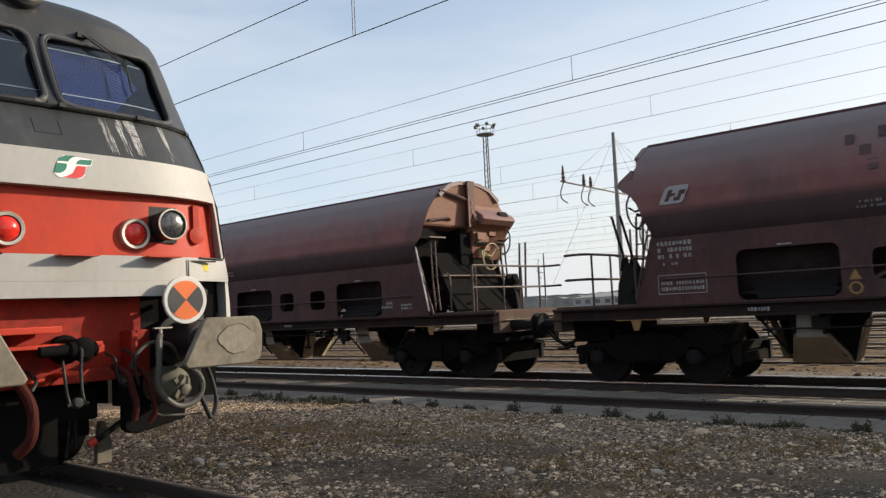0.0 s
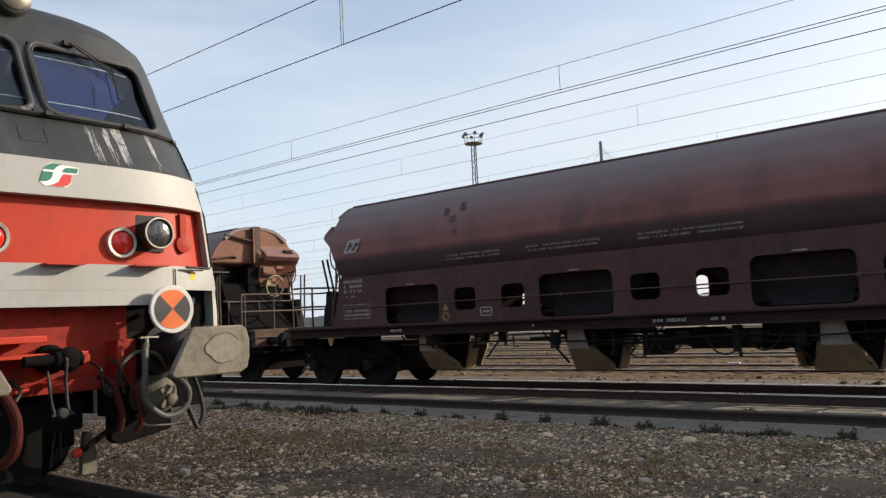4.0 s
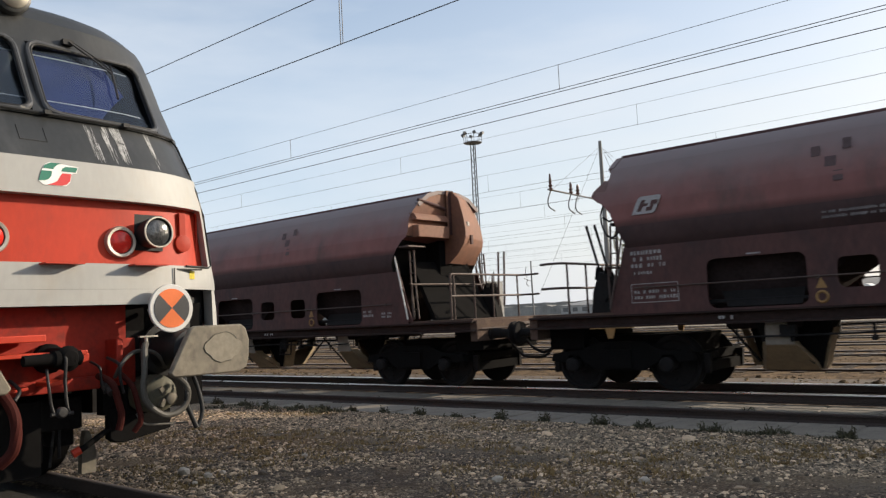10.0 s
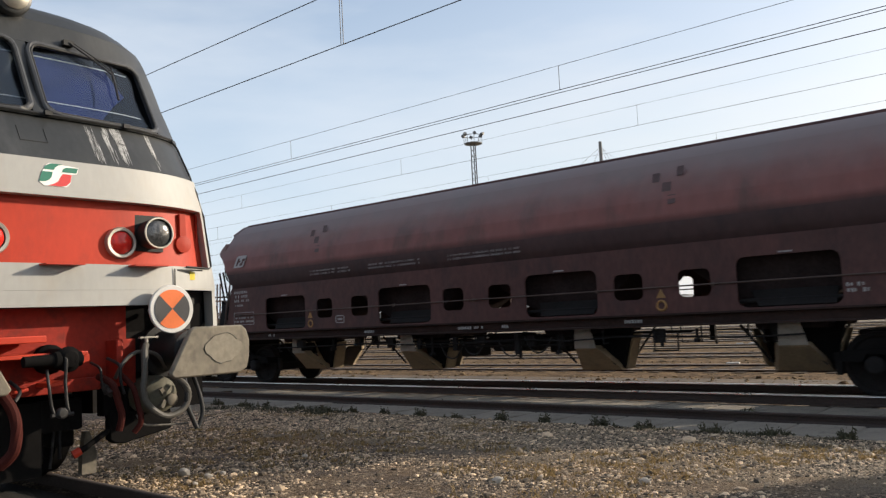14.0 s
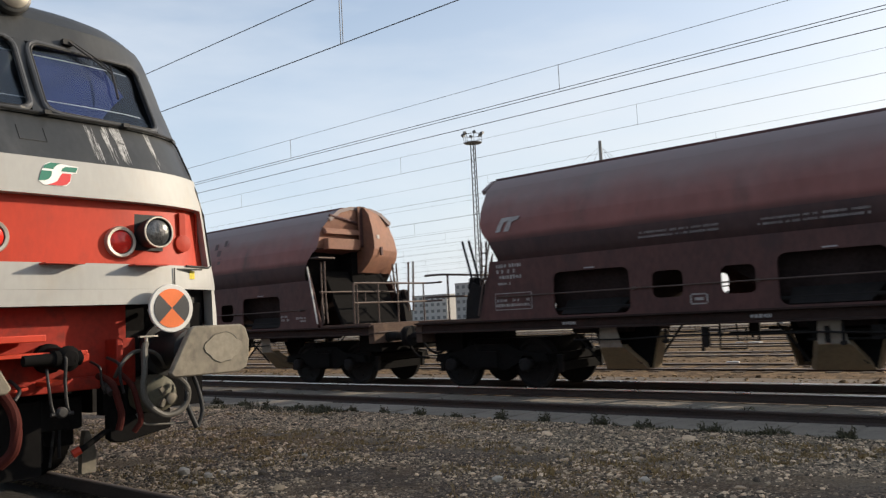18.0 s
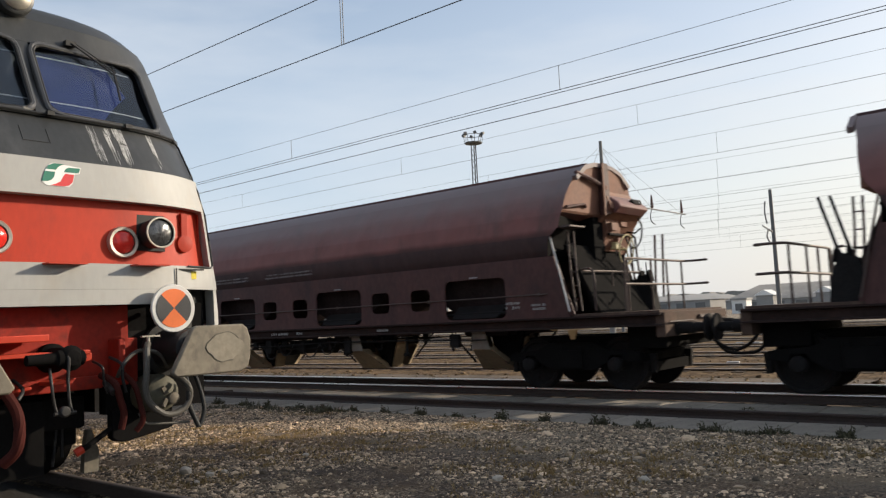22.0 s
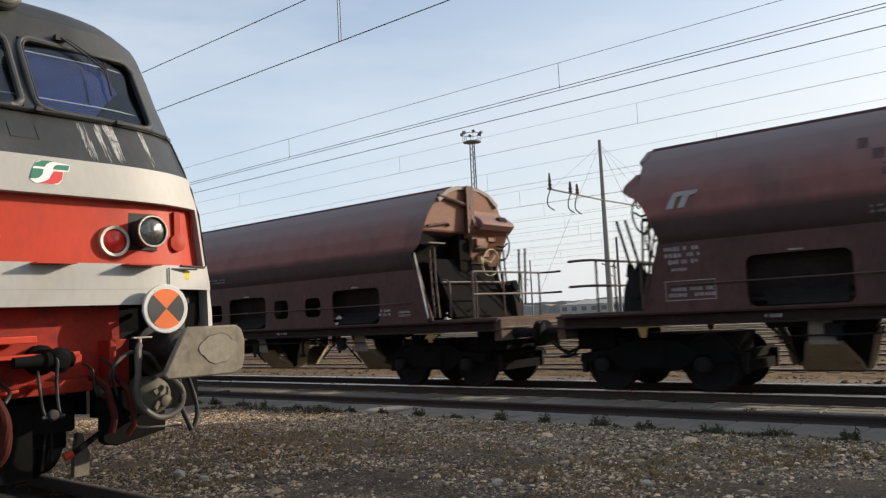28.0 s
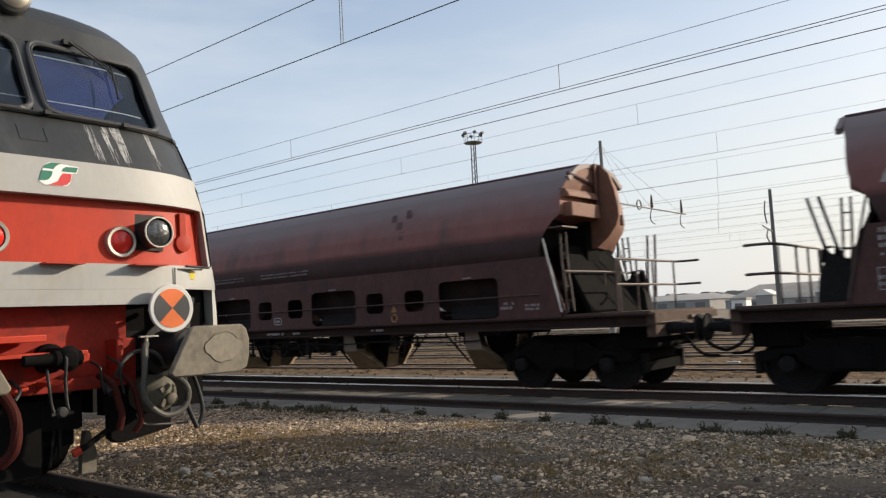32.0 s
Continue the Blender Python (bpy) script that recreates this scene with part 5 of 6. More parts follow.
        for cy, cz, a0 in ((y1 - r, z1 - r, 0), (y0 + r, z1 - r, 90), (y0 + r, z0 + r, 180), (y1 - r, z0 + r, 270)):
            corner += [(cy + r * math.cos(radians(a0 + 22.5 * q)), cz + r * math.sin(radians(a0 + 22.5 * q))) for q in range(5)]
        for rad, m, nm, off in ((0.024, GASKET, "window_gasket", 0.004), (0.012, RUBBER, "window_seal", 0.018)):
            bm = B()
            sh = 0.0 if rad > 0.02 else 0.03
            pts = []
            for y, z in corner:
                yc, zc = (y0 + y1) / 2, (z0 + z1) / 2
                pts.append(nose(s * (yc + (y - yc) * (1 - sh)), zc + (z - zc) * (1 - sh), off))
            tube(bm, pts + [pts[0]], rad, 8)
            part(nm, bm, m, e)
        bm = B()
        ny, nz = 8, 6
        for off in (-0.016, -0.024):
            g = [[bm.verts.new(nose(s * (0.04 + 0.945 * i / ny), 2.77 + 0.62 * j / nz, off)) for i in range(ny + 1)] for j in range(nz + 1)]
            for r0, r1 in zip(g, g[1:]):
                for i in range(ny):
                    bm.faces.new((r0[i], r0[i + 1], r1[i + 1], r1[i]))
        pane = part("window_pane", bm, GLASS, e, "curved windscreen pane mirroring the sky")
        pane.visible_shadow = False
    # cab interior and blind
    bm = B()
    box(bm, (-6.9, 0, 3.1), (0.04, 2.0, 1.2))
    box(bm, (-6.35, 0, 2.66), (1.1, 2.1, 0.06))
    box(bm, (-6.1, 0.4, 2.72), (0.35, 0.9, 0.1))
    part("cab_interior", bm, CAB_DARK, e)
    bm = B()
    pts = [(0.07, 3.37), (0.7, 3.34), (0.84, 3.12), (0.7, 3.0), (0.56, 2.86), (0.5, 2.78), (0.07, 2.78)]
    q = [bm.verts.new(nose(y, z, -0.11)) for y, z in pts]
    q2 = [bm.verts.new(nose(y, z, -0.12)) for y, z in pts]
    bm.faces.new(q)
    bm.faces.new(q2[::-1])
    for i in range(len(q)):
        bm.faces.new((q[i], q2[i], q2[(i + 1) % len(q)], q[(i + 1) % len(q)]))
    part("sun_blind", bm, BLUE_CLOTH, e, "deep blue sun blind behind the windscreen")
    # two pale threads stand in for overhead wires mirrored in the windscreen
    for z0, z1 in ((3.285, 3.31), (2.885, 2.91)):
        bm = B()
        tube(bm, [nose(-0.88 + 1.76 * i / 12, z0 + (z1 - z0) * i / 12, -0.05) for i in range(13)], 0.004, 6)
        part("wire_reflection", bm, WHITE_FILM, e, "thin white cord behind the windscreen")
    # wipers
    for s in (-1, 1):
        bm = B()
        box(bm, nose(s * 0.36, 3.45, 0.025), (0.05, 0.08, 0.04))
        tube(bm, [nose(s * 0.36, 3.45, 0.05), nose(s * 0.56, 3.33, 0.04), nose(s * 0.68, 3.25, 0.035)], 0.007, 6)
        tube(bm, [nose(s * 0.39, 3.46, 0.05), nose(s * 0.58, 3.355, 0.04), nose(s * 0.7, 3.27, 0.035)], 0.005, 6)
        tube(bm, [nose(s * 0.69, 3.33, 0.026), nose(s * 0.69, 3.2, 0.026), nose(s * 0.67, 3.02, 0.026)], 0.01, 6)
        part("windscreen_wiper", bm, RUBBER, e, "black windscreen wiper")
    # roof lamp
    bm = B()
    lathe(bm, (-6.3, -0.03, 3.74), (1, 0, -0.05), [(0, 0.14), (0.26, 0.14), (0.3, 0.13), (0.31, 0.11)], 24)
    box(bm, (-6.25, -0.03, 3.66), (0.25, 0.24, 0.16))
    rl = part("roof_lamp", bm, GLOSS_GREY, e)
    bm = B()
    lathe(bm, (-6.0, -0.03, 3.73), (1, 0, -0.05), [(0, 0.11), (0.02, 0.105), (0.045, 0.07), (0.055, 0.01)], 24)
    part("lens", bm, CHROME, rl, "pale round lamp glass")
    # lamps in the red band
    for s in (-1, 1):
        bm = B()
        base = nose(0.472 if s > 0 else -0.405, 1.845, -0.075)
        lathe(bm, base, (1, 0, 0), [(-0.02, 0.116), (0.03, 0.116), (0.042, 0.108), (0.04, 0.088), (0.01, 0.085)], 28)
        rim = part("tail_lamp", bm, CHROME, e, "round tail lamp with pale ring")
        bm = B()
        lathe(bm, base + Vector((0.01, 0, 0)), (1, 0, 0), [(0, 0.086), (0.02, 0.082), (0.04, 0.06), (0.048, 0.02), (0.05, 0.002)], 24)
        part("lens", bm, LENS_RED, rim, "red glass lens")
        bm = B()
        c = nose(s * 0.73, 1.915, -0.065)
        # black plate stands in for the shadow in the lamp's niche
        prism(bm, [(c.y - s * 0.16, 1.79), (c.y + s * 0.09, 1.79), (c.y + s * 0.09, 2.06), (c.y - s * 0.16, 2.06)], c.x - 0.02, c.x + 0.008)
        part("niche_shade", bm, RUBBER, e)
        bm = B()
        b2 = nose(s * 0.705, 1.915, -0.06)
        lathe(bm, b2, (1, 0, 0), [(-0.02, 0.1), (0.1, 0.115), (0.14, 0.118), (0.15, 0.108), (0.13, 0.1)], 28)
        hl = part("headlamp", bm, RUBBER, e, "black-cased headlamp")
        bm = B()
        ring(bm, b2 + Vector((0.145, 0, 0)), (1, 0, 0), 0.11, 0.008, 28, 6)
        part("rim", bm, CHROME, hl)
        bm = B()
        lathe(bm, b2 + Vector((0.12, 0, 0)), (1, 0, 0), [(0, 0.104), (0.015, 0.095), (0.03, 0.06), (0.035, 0.01)], 24)
        part("lens", bm, LENS_CLEAR, hl, "ribbed clear lamp glass")
        bm = B()
        lathe(bm, nose(s * 1.02, 1.86, -0.06), (1, 0, 0), [(-0.01, 0.07), (0.03, 0.065), (0.035, 0.02)], 18)
        box(bm, nose(s * 1.02, 2.0, -0.05), (0.03, 0.05, 0.2))
        part("socket", bm, LOCO_RED, e)
        # fold-down step handles under the red band
        for y in (0.0, 0.62):
            bm = B()
            yy = s * y
            if y == 0.0 and s < 0:
                yy = -0.62
            prism(bm, [(yy - 0.13, 1.665), (yy + 0.13, 1.665), (yy + 0.13, 1.675), (yy - 0.13, 1.675)], -5.4, -5.26)
            part("step_lip", bm, LOCO_RED, e)
    # emblem on the white band: green and red wave shapes
    def film(pts, m, nm, lift=0.0):
        bm = B()
        a = [bm.verts.new(nose(y, z, 0.0175 + lift)) for y, z in pts]
        b = [bm.verts.new(nose(y, z, 0.0145 + lift)) for y, z in pts]
        bm.faces.new(a)
        bm.faces.new(b[::-1])
        for i in range(len(a)):
            bm.faces.new((a[i], b[i], b[(i + 1) % len(a)], a[(i + 1) % len(a)]))
        part(nm, bm, m, e)
    def mark(pts, m, nm, lift=0.0):
        film([((a - 245) * 0.00169, 2.281 + (147 - b) * 0.00141) for a, b in pts], m, nm, lift)
    mark([(168, 187), (183, 131), (193, 105), (214, 91), (328, 102), (320, 134), (300, 138), (292, 183), (275, 204), (188, 205)], WHITE_FILM, "emblem_white")
    mark([(186, 124), (195, 106), (216, 93), (262, 93), (247, 99), (234, 110), (226, 124)], GREEN_FILM, "emblem_green", 0.002)
    mark([(181, 135), (222, 135), (217, 160), (205, 177), (190, 184), (168, 185)], GREEN_FILM, "emblem_green", 0.002)
    mark([(258, 131), (264, 116), (276, 107), (325, 105), (317, 131)], GREEN_FILM, "emblem_green", 0.002)
    mark([(262, 140), (298, 140), (291, 178), (276, 196), (255, 203), (200, 203), (222, 194), (242, 180), (252, 158)], RED_FILM, "emblem_red", 0.002)
    # warning sticker, panel joint
    bm = B()
    box(bm, nose(1.06, 1.61, 0.018), (0.004, 0.045, 0.06))
    part("sticker", bm, YELLOW_FILM, e, "small yellow warning sticker")
    bm = B()
    box(bm, nose(0.88, 1.56, 0.02), (0.006, 0.008, 0.2))
    box(bm, nose(1.0, 1.652, 0.02), (0.03, 0.26, 0.012))
    part("panel_joint", bm, RUBBER, e)
    # bird lime and water runs on the nose
    rng = random.Random(8)
    for yc, n, w, z0, z1 in ((0.31, 24, 0.05, 2.4, 2.72), (0.43, 24, 0.04, 2.4, 2.72), (0.52, 75, 0.06, 2.4, 2.735), (0.8, 34, 0.035, 2.4, 2.73)):
        bm = B()
        for _ in range(n):
            z, h, ww = rng.uniform(z0, z1 - 0.05), rng.uniform(0.03, 0.2), rng.uniform(0.0008, 0.0036)
            h = min(h, z1 - z)
            y = yc + rng.uniform(-w, w) * 0.6 + (z1 - z) * 0.06
            pts = [nose(y - ww * 0.3, z, 0.003), nose(y + ww * 0.4, z, 0.003), nose(y + ww, z + h * 0.5, 0.003), nose(y + ww * 0.4, z + h, 0.003), nose(y - ww * 0.5, z + h, 0.003), nose(y - ww, z + h * 0.4, 0.003)]
            bm.faces.new([bm.verts.new(p) for p in pts])
        tagged(part("lime_run", bm, CHALK, e, "chalky white runs"), kind="stuff")
    bm = B()
    for a, b in (((-0.2, 2.63), (-0.2, 2.52)), ((-0.2, 2.52), (-0.02, 2.52)), ((-0.02, 2.52), (-0.02, 2.63))):
        cyl(bm, nose(*a), nose(*b), 0.004, 6)
    part("hatch_outline", bm, RUBBER, e)
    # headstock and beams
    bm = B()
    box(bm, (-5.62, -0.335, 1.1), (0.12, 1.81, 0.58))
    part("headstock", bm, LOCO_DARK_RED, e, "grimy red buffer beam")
    bm = B()
    box(bm, (-5.4, -0.55, 1.18), (0.26, 0.85, 0.045))
    box(bm, (-5.46, -0.3, 1.07), (0.16, 1.0, 0.03))
    prism(bm, [(0.11, 0.985), (0.22, 1.015), (0.22, 1.065), (0.13, 1.04)], -5.5, -5.4)
    prism(bm, [(0.0, 0.87), (-0.1, 0.862), (-0.1, 0.89), (0.0, 0.902)], -5.5, -5.32)
    prism(bm, [(-0.2, 0.85), (-0.36, 0.83), (-0.36, 0.85), (-0.2, 0.872)], -5.5, -5.36)
    part("step_beam", bm, LOCO_RED, e, "red steps and brackets on the beam", bevel=0.006)
    # black plate fills the recess beside the beam
    part("beam_recess", box(B(), (-5.68, 0.84, 1.0), (0.1, 0.82, 0.8)), SOOT_SHADE, e)
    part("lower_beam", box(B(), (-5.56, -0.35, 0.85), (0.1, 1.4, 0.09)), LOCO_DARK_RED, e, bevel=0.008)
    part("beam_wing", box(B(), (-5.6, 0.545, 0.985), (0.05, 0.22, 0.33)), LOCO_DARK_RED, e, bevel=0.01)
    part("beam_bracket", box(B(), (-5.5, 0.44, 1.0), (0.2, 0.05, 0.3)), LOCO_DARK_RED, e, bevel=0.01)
    # buffers
    for s in (-1, 1):
        bm = B()
        lathe(bm, (-5.56, s * 0.87, 1.05), (1, 0, 0), [(0, 0.2), (0.04, 0.2), (0.05, 0.15), (0.38, 0.14), (0.39, 0.11), (0.7, 0.1)], 24)
        bf = part("buffer", bm, RUBBER, e)
        bm = B()
        pts = [(0.5, 0.9), (0.53, 0.868), (1.06, 0.868), (1.12, 0.9), (1.14, 0.98), (1.145, 1.1), (1.12, 1.18), (1.08, 1.212), (0.7, 1.212), (0.66, 1.19)]
        prism(bm, [(s * a, z) for a, z in pts], -4.9, -4.85)
        hd = part("buffer_head", bm, BUFFER_STEEL, bf, "large grey steel buffer plate", bevel=0.012)
        # rubbed patch on the plate with a dark greasy edge
        wear = random.Random(14)
        edge = []
        for i in range(22):
            t = i * math.tau / 22
            edge.append((s * (0.92 + 0.15 * math.cos(t) * (1 + 0.12 * math.cos(4 * t)) * wear.uniform(0.93, 1.05)), 1.055 + 0.105 * math.sin(t) * wear.uniform(0.92, 1.06)))
        bm = prism(B(), edge, -4.85, -4.8475)
        part("wear_patch", bm, RUBBED_STEEL, bf, "rubbed pale patch on the plate")
        bm = tube(B(), [(-4.8475, y, z) for y, z in edge[2:19]], 0.0035, 5)
        part("grease_line", bm, GREASE, bf)
    # round signal disc
    d = Vector((-5.28, 0.775, 1.352))
    bm = B()
    lathe(bm, d, (1, 0, 0), [(-0.02, 0.17), (-0.01, 0.177), (0.006, 0.177), (0.01, 0.172), (0.011, 0.02)], 40)
    disc = part("signal_disc", bm, SIGN_WHITE, e, "round orange and black disc with white rim")
    for k in range(4):
        bm = B()
        a0 = k * 90 - 45
        pts = [(d.y, d.z)] + [(d.y + 0.143 * math.cos(radians(a0 + 7.5 * q)), d.z + 0.143 * math.sin(radians(a0 + 7.5 * q))) for q in range(13)]
        prism(bm, pts, d.x + 0.0115, d.x + 0.014)
        part("quadrant", bm, SIGN_BLACK if k % 2 == 0 else SIGN_ORANGE, disc)
    bm = B()
    cyl(bm, (-5.3, 0.775, 1.35), (-5.58, 0.775, 1.35), 0.02, 8)
    part("disc_bracket", bm, CHROME, e)
    bm = B()
    box(bm, (-5.3, 0.6, 1.155), (0.03, 0.14, 0.012))
    cyl(bm, (-5.3, 0.585, 1.155), (-5.3, 0.585, 1.0), 0.012, 8)
    part("cock_handle", bm, CHROME, e)
    # brake hoses and cables
    def hose(pts, r, m, nm, label=""):
        bm = B()
        tube(bm, arc(pts, 7), r, 10)
        part(nm, bm, m, e, label)
    hose([(-5.3, 0.58, 1.1), (-5.22, 0.525, 1.06), (-5.2, 0.51, 0.9), (-5.2, 0.5, 0.79), (-5.2, 0.53, 0.69), (-5.2, 0.63, 0.605), (-5.2, 0.72, 0.592), (-5.2, 0.81, 0.63), (-5.2, 0.85, 0.71), (-5.2, 0.83, 0.79), (-5.24, 0.77, 0.86)], 0.023, HOSE_GREY, "cable_loop", "thick grey jumper cable hanging in a loop")
    hose([(-5.4, 0.28, 0.9), (-5.25, 0.3, 0.85), (-5.25, 0.34, 0.73), (-5.25, 0.365, 0.63), (-5.27, 0.355, 0.53)], 0.024, HOSE_RED, "brake_hose", "faded red brake hose")
    hose([(-5.4, -0.46, 0.95), (-5.25, -0.44, 0.9), (-5.18, -0.36, 0.72), (-5.18, -0.36, 0.52), (-5.25, -0.42, 0.42)], 0.034, HOSE_RED, "brake_hose", "faded red brake hose")
    hose([(-5.45, 0.44, 0.92), (-5.28, 0.46, 0.82), (-5.25, 0.49, 0.67), (-5.25, 0.505, 0.57), (-5.28, 0.47, 0.5)], 0.02, HOSE_RED, "brake_hose", "faded red brake hose")
    hose([(-5.45, 0.37, 1.02), (-5.3, 0.38, 0.97), (-5.3, 0.385, 0.88), (-5.3, 0.41, 0.77)], 0.011, OLD_STEEL, "pipe")
    hose([(-5.4, 0.4, 0.88), (-5.35, 0.41, 0.95), (-5.35, 0.47, 1.02), (-5.35, 0.55, 1.055), (-5.35, 0.66, 1.04), (-5.36, 0.73, 0.99), (-5.4, 0.79, 0.92)], 0.014, HOSE_GREY, "cable")
    hose([(-5.28, 0.49, 0.62), (-5.25, 0.51, 0.565), (-5.25, 0.56, 0.54), (-5.25, 0.73, 0.522), (-5.25, 0.87, 0.515)], 0.008, HOSE_GREY, "pipe")
    hose([(-5.3, 0.88, 0.84), (-5.2, 0.84, 0.74), (-5.2, 0.835, 0.66), (-5.2, 0.87, 0.57), (-5.2, 0.915, 0.475)], 0.018, RUBBER, "hanging_hose", "black hose end")
    hose([(-5.3, 0.96, 0.84), (-5.22, 0.955, 0.72), (-5.2, 0.965, 0.6), (-5.2, 0.945, 0.52), (-5.2, 0.92, 0.475)], 0.016, RUBBER, "hanging_hose")
    hose([(-5.42, 0.235, 1.0), (-5.3, 0.24, 0.96), (-5.3, 0.25, 0.88), (-5.3, 0.275, 0.78)], 0.009, OLD_STEEL, "valve_lever")
    hose([(-5.4, -0.3, 0.92), (-5.3, -0.28, 0.86), (-5.25, -0.33, 0.8)], 0.012, OLD_STEEL, "valve_lever")
    for y, z in ((0.3, 0.86), (-0.45, 0.94)):
        bm = B()
        lathe(bm, (-5.34, y, z), (0.6, 0, -0.5), [(0, 0.04), (0.06, 0.045), (0.07, 0.03), (0.12, 0.03)], 12)
        part("brake_valve", bm, OLD_STEEL, e)
    # air tank end
    bm = B()
    lathe(bm, (-5.75, 0.745, 0.73), (1, 0, 0), [(0, 0.135), (0.3, 0.14), (0.36, 0.126), (0.4, 0.07), (0.41, 0.01)], 24)
    part("air_tank", bm, TANK_GREEN, e, "small dirty air tank")
    bm = B()
    for a in range(3):
        t = a * 2.1
        box(bm, (-5.33, 0.745 + 0.05 * math.cos(t), 0.71 + 0.05 * math.sin(t)), (0.03, 0.06, 0.03), (math.degrees(t), 0, 0))
    lathe(bm, (-5.35, 0.79, 0.69), (1, 0, 0), [(0, 0.045), (0.04, 0.045), (0.05, 0.03)], 12)
    part("tank_valve", bm, BUFFER_STEEL, e)
    # coupling
    bm = B()
    lathe(bm, (-5.6, 0.0, 1.04), (1, 0, 0), [(0, 0.1), (0.1, 0.1), (0.12, 0.075), (0.32, 0.07), (0.36, 0.085), (0.4, 0.05), (0.41, 0.01)], 16)
    lathe(bm, (-5.25, -0.2, 1.04), (0, 1, 0), [(-0.08, 0.035), (0.1, 0.04), (0.11, 0.055), (0.14, 0.055), (0.15, 0.04), (0.19, 0.04), (0.2, 0.06), (0.23, 0.06), (0.24, 0.045), (0.28, 0.05), (0.3, 0.02)], 18)
    part("draw_hook", bm, SOOT_SHADE, e)
    bm = B()
    tube(bm, arc([(-5.26, -0.13, 0.98), (-5.2, -0.145, 0.88), (-5.2, -0.13, 0.76), (-5.2, -0.11, 0.69)], 4), 0.01, 8)
    tube(bm, arc([(-5.26, -0.05, 1.09), (-5.2, -0.035, 1.04), (-5.2, -0.04, 0.9), (-5.2, -0.03, 0.75), (-5.2, -0.01, 0.69)], 4), 0.011, 8)
    part("coupling_link", bm, OLD_STEEL, e)
    bm = B()
    cyl(bm, (-5.2, -0.13, 0.69), (-5.2, 0.01, 0.69), 0.013, 10)
    lathe(bm, (-5.215, -0.065, 0.7), (1, 0, 0), [(0, 0.036), (0.03, 0.036), (0.04, 0.025), (0.041, 0.01)], 16)
    part("coupling_screw", bm, OLD_STEEL, e)
    # bogie
    part("bogie_bolster", box(B(), (-8.5, 0, 0.75), (2.2, 2.2, 0.34)), GRIME, e)
    part("bogie_cross_beam", box(B(), (-6.0, -0.22, 0.62), (0.16, 1.26, 0.22)), GRIME, e)
    bm = B()
    box(bm, (-6.15, 0.2, 0.62), (0.3, 0.5, 0.26))
    box(bm, (-6.1, 0.12, 0.42), (0.16, 0.12, 0.3))
    box(bm, (-6.2, 0.36, 0.46), (0.2, 0.16, 0.2))
    part("brake_rigging", bm, GRIME, e, bevel=0.02)
    bm = B()
    cyl(bm, (-5.98, 0.27, 0.3), (-5.98, 0.27, 0.6), 0.014, 8)
    cyl(bm, (-5.98, 0.2, 0.24), (-5.98, 0.23, 0.5), 0.012, 8)
    part("rigging_rod", bm, OLD_STEEL, e)
    part("coupler_box", box(B(), (-5.9, -0.25, 0.5), (0.5, 0.5, 0.5)), SOOT_SHADE, e)
    for s in (-1, 1):
        bm = B()
        prism(bm, [(-10.4, 0.4), (-10.4, 0.85), (-6.95, 0.85), (-6.95, 0.5)], s * 1.0, s * 1.12, "y")
        part("bogie_side_frame", bm, GRIME, e)
        bm = B()
        prism(bm, [(s * y, z) for y, z in ((0.46, 0.43), (0.5, 0.4), (0.57, 0.39), (0.76, 0.42), (0.95, 0.45), (0.95, 0.58), (0.46, 0.64))], -5.68, -5.6)
        part("rail_guard", bm, SOOT_SHADE, e, bevel=0.01)
        bm = B()
        cyl(bm, (-5.64, s * 0.6, 0.5), (-5.64, s * 0.6, 0.86), 0.03, 10)
        part("guard_stay", bm, SOOT_SHADE, e)
    for x in (-7.4, -9.85, -15.2, -17.6):
        bm = B()
        for s in (-1, 1):
            lathe(bm, (x, s * 0.68, 0.52), (0, s, 0), [(-0.02, 0.555), (0.012, 0.555), (0.02, 0.525), (0.12, 0.52), (0.12, 0.46), (0.08, 0.42), (0.06, 0.2), (0.12, 0.12)], 32)
        cyl(bm, (x, -1, 0.52), (x, 1, 0.52), 0.09, 12)
        part("wheelset", bm, SOOT_SHADE, e)
    # rear bogie and frame
    part("bogie_bolster", box(B(), (-16.4, 0, 0.75), (2.6, 2.2, 0.34)), GRIME, e)
    part("underframe", box(B(), (-12.2, 0, 1.05), (13.2, 2.3, 0.3)), GRIME, e)
    part("fuel_tank", box(B(), (-11.9, 0, 0.62), (3.2, 2.3, 0.55)), GRIME, e, bevel=0.05)
    for s in (-1, 1):
        bm = B()
        prism(bm, [(-18.2, 0.45), (-18.2, 0.85), (-14.6, 0.85), (-14.6, 0.45)], s * 1.0, s * 1.12, "y")
        part("bogie_side_frame", bm, GRIME, e)
    bm = B()
    prism(bm, [(0.39, 0.17), (0.5, 0.17), (0.505, 0.32), (0.45, 0.48), (0.42, 0.48), (0.395, 0.31)], -5.95, -5.89)
    part("guard_iron", bm, BUFFER_STEEL, e, "pale steel guard iron")
    bm = B()
    tube(bm, [(-5.6, 0.2, 0.37), (-5.58, 0.27, 0.405), (-5.6, 0.36, 0.45), (-5.63, 0.47, 0.5)], 0.022, 8)
    sp = part("sand_pipe", bm, SOOT_SHADE, e)
    bm = tube(B(), [(-5.6, 0.19, 0.365), (-5.59, 0.24, 0.39)], 0.03, 8)
    part("nozzle", bm, LOCO_RED, sp, "red pipe end")
    bm = B()
    box(bm, (-5.85, 0.82, 0.6), (0.3, 0.34, 0.2))
    box(bm, (-5.78, 0.84, 0.54), (0.2, 0.3, 0.1))
    part("under_gear", bm, GRIME, e)
    bm = B()
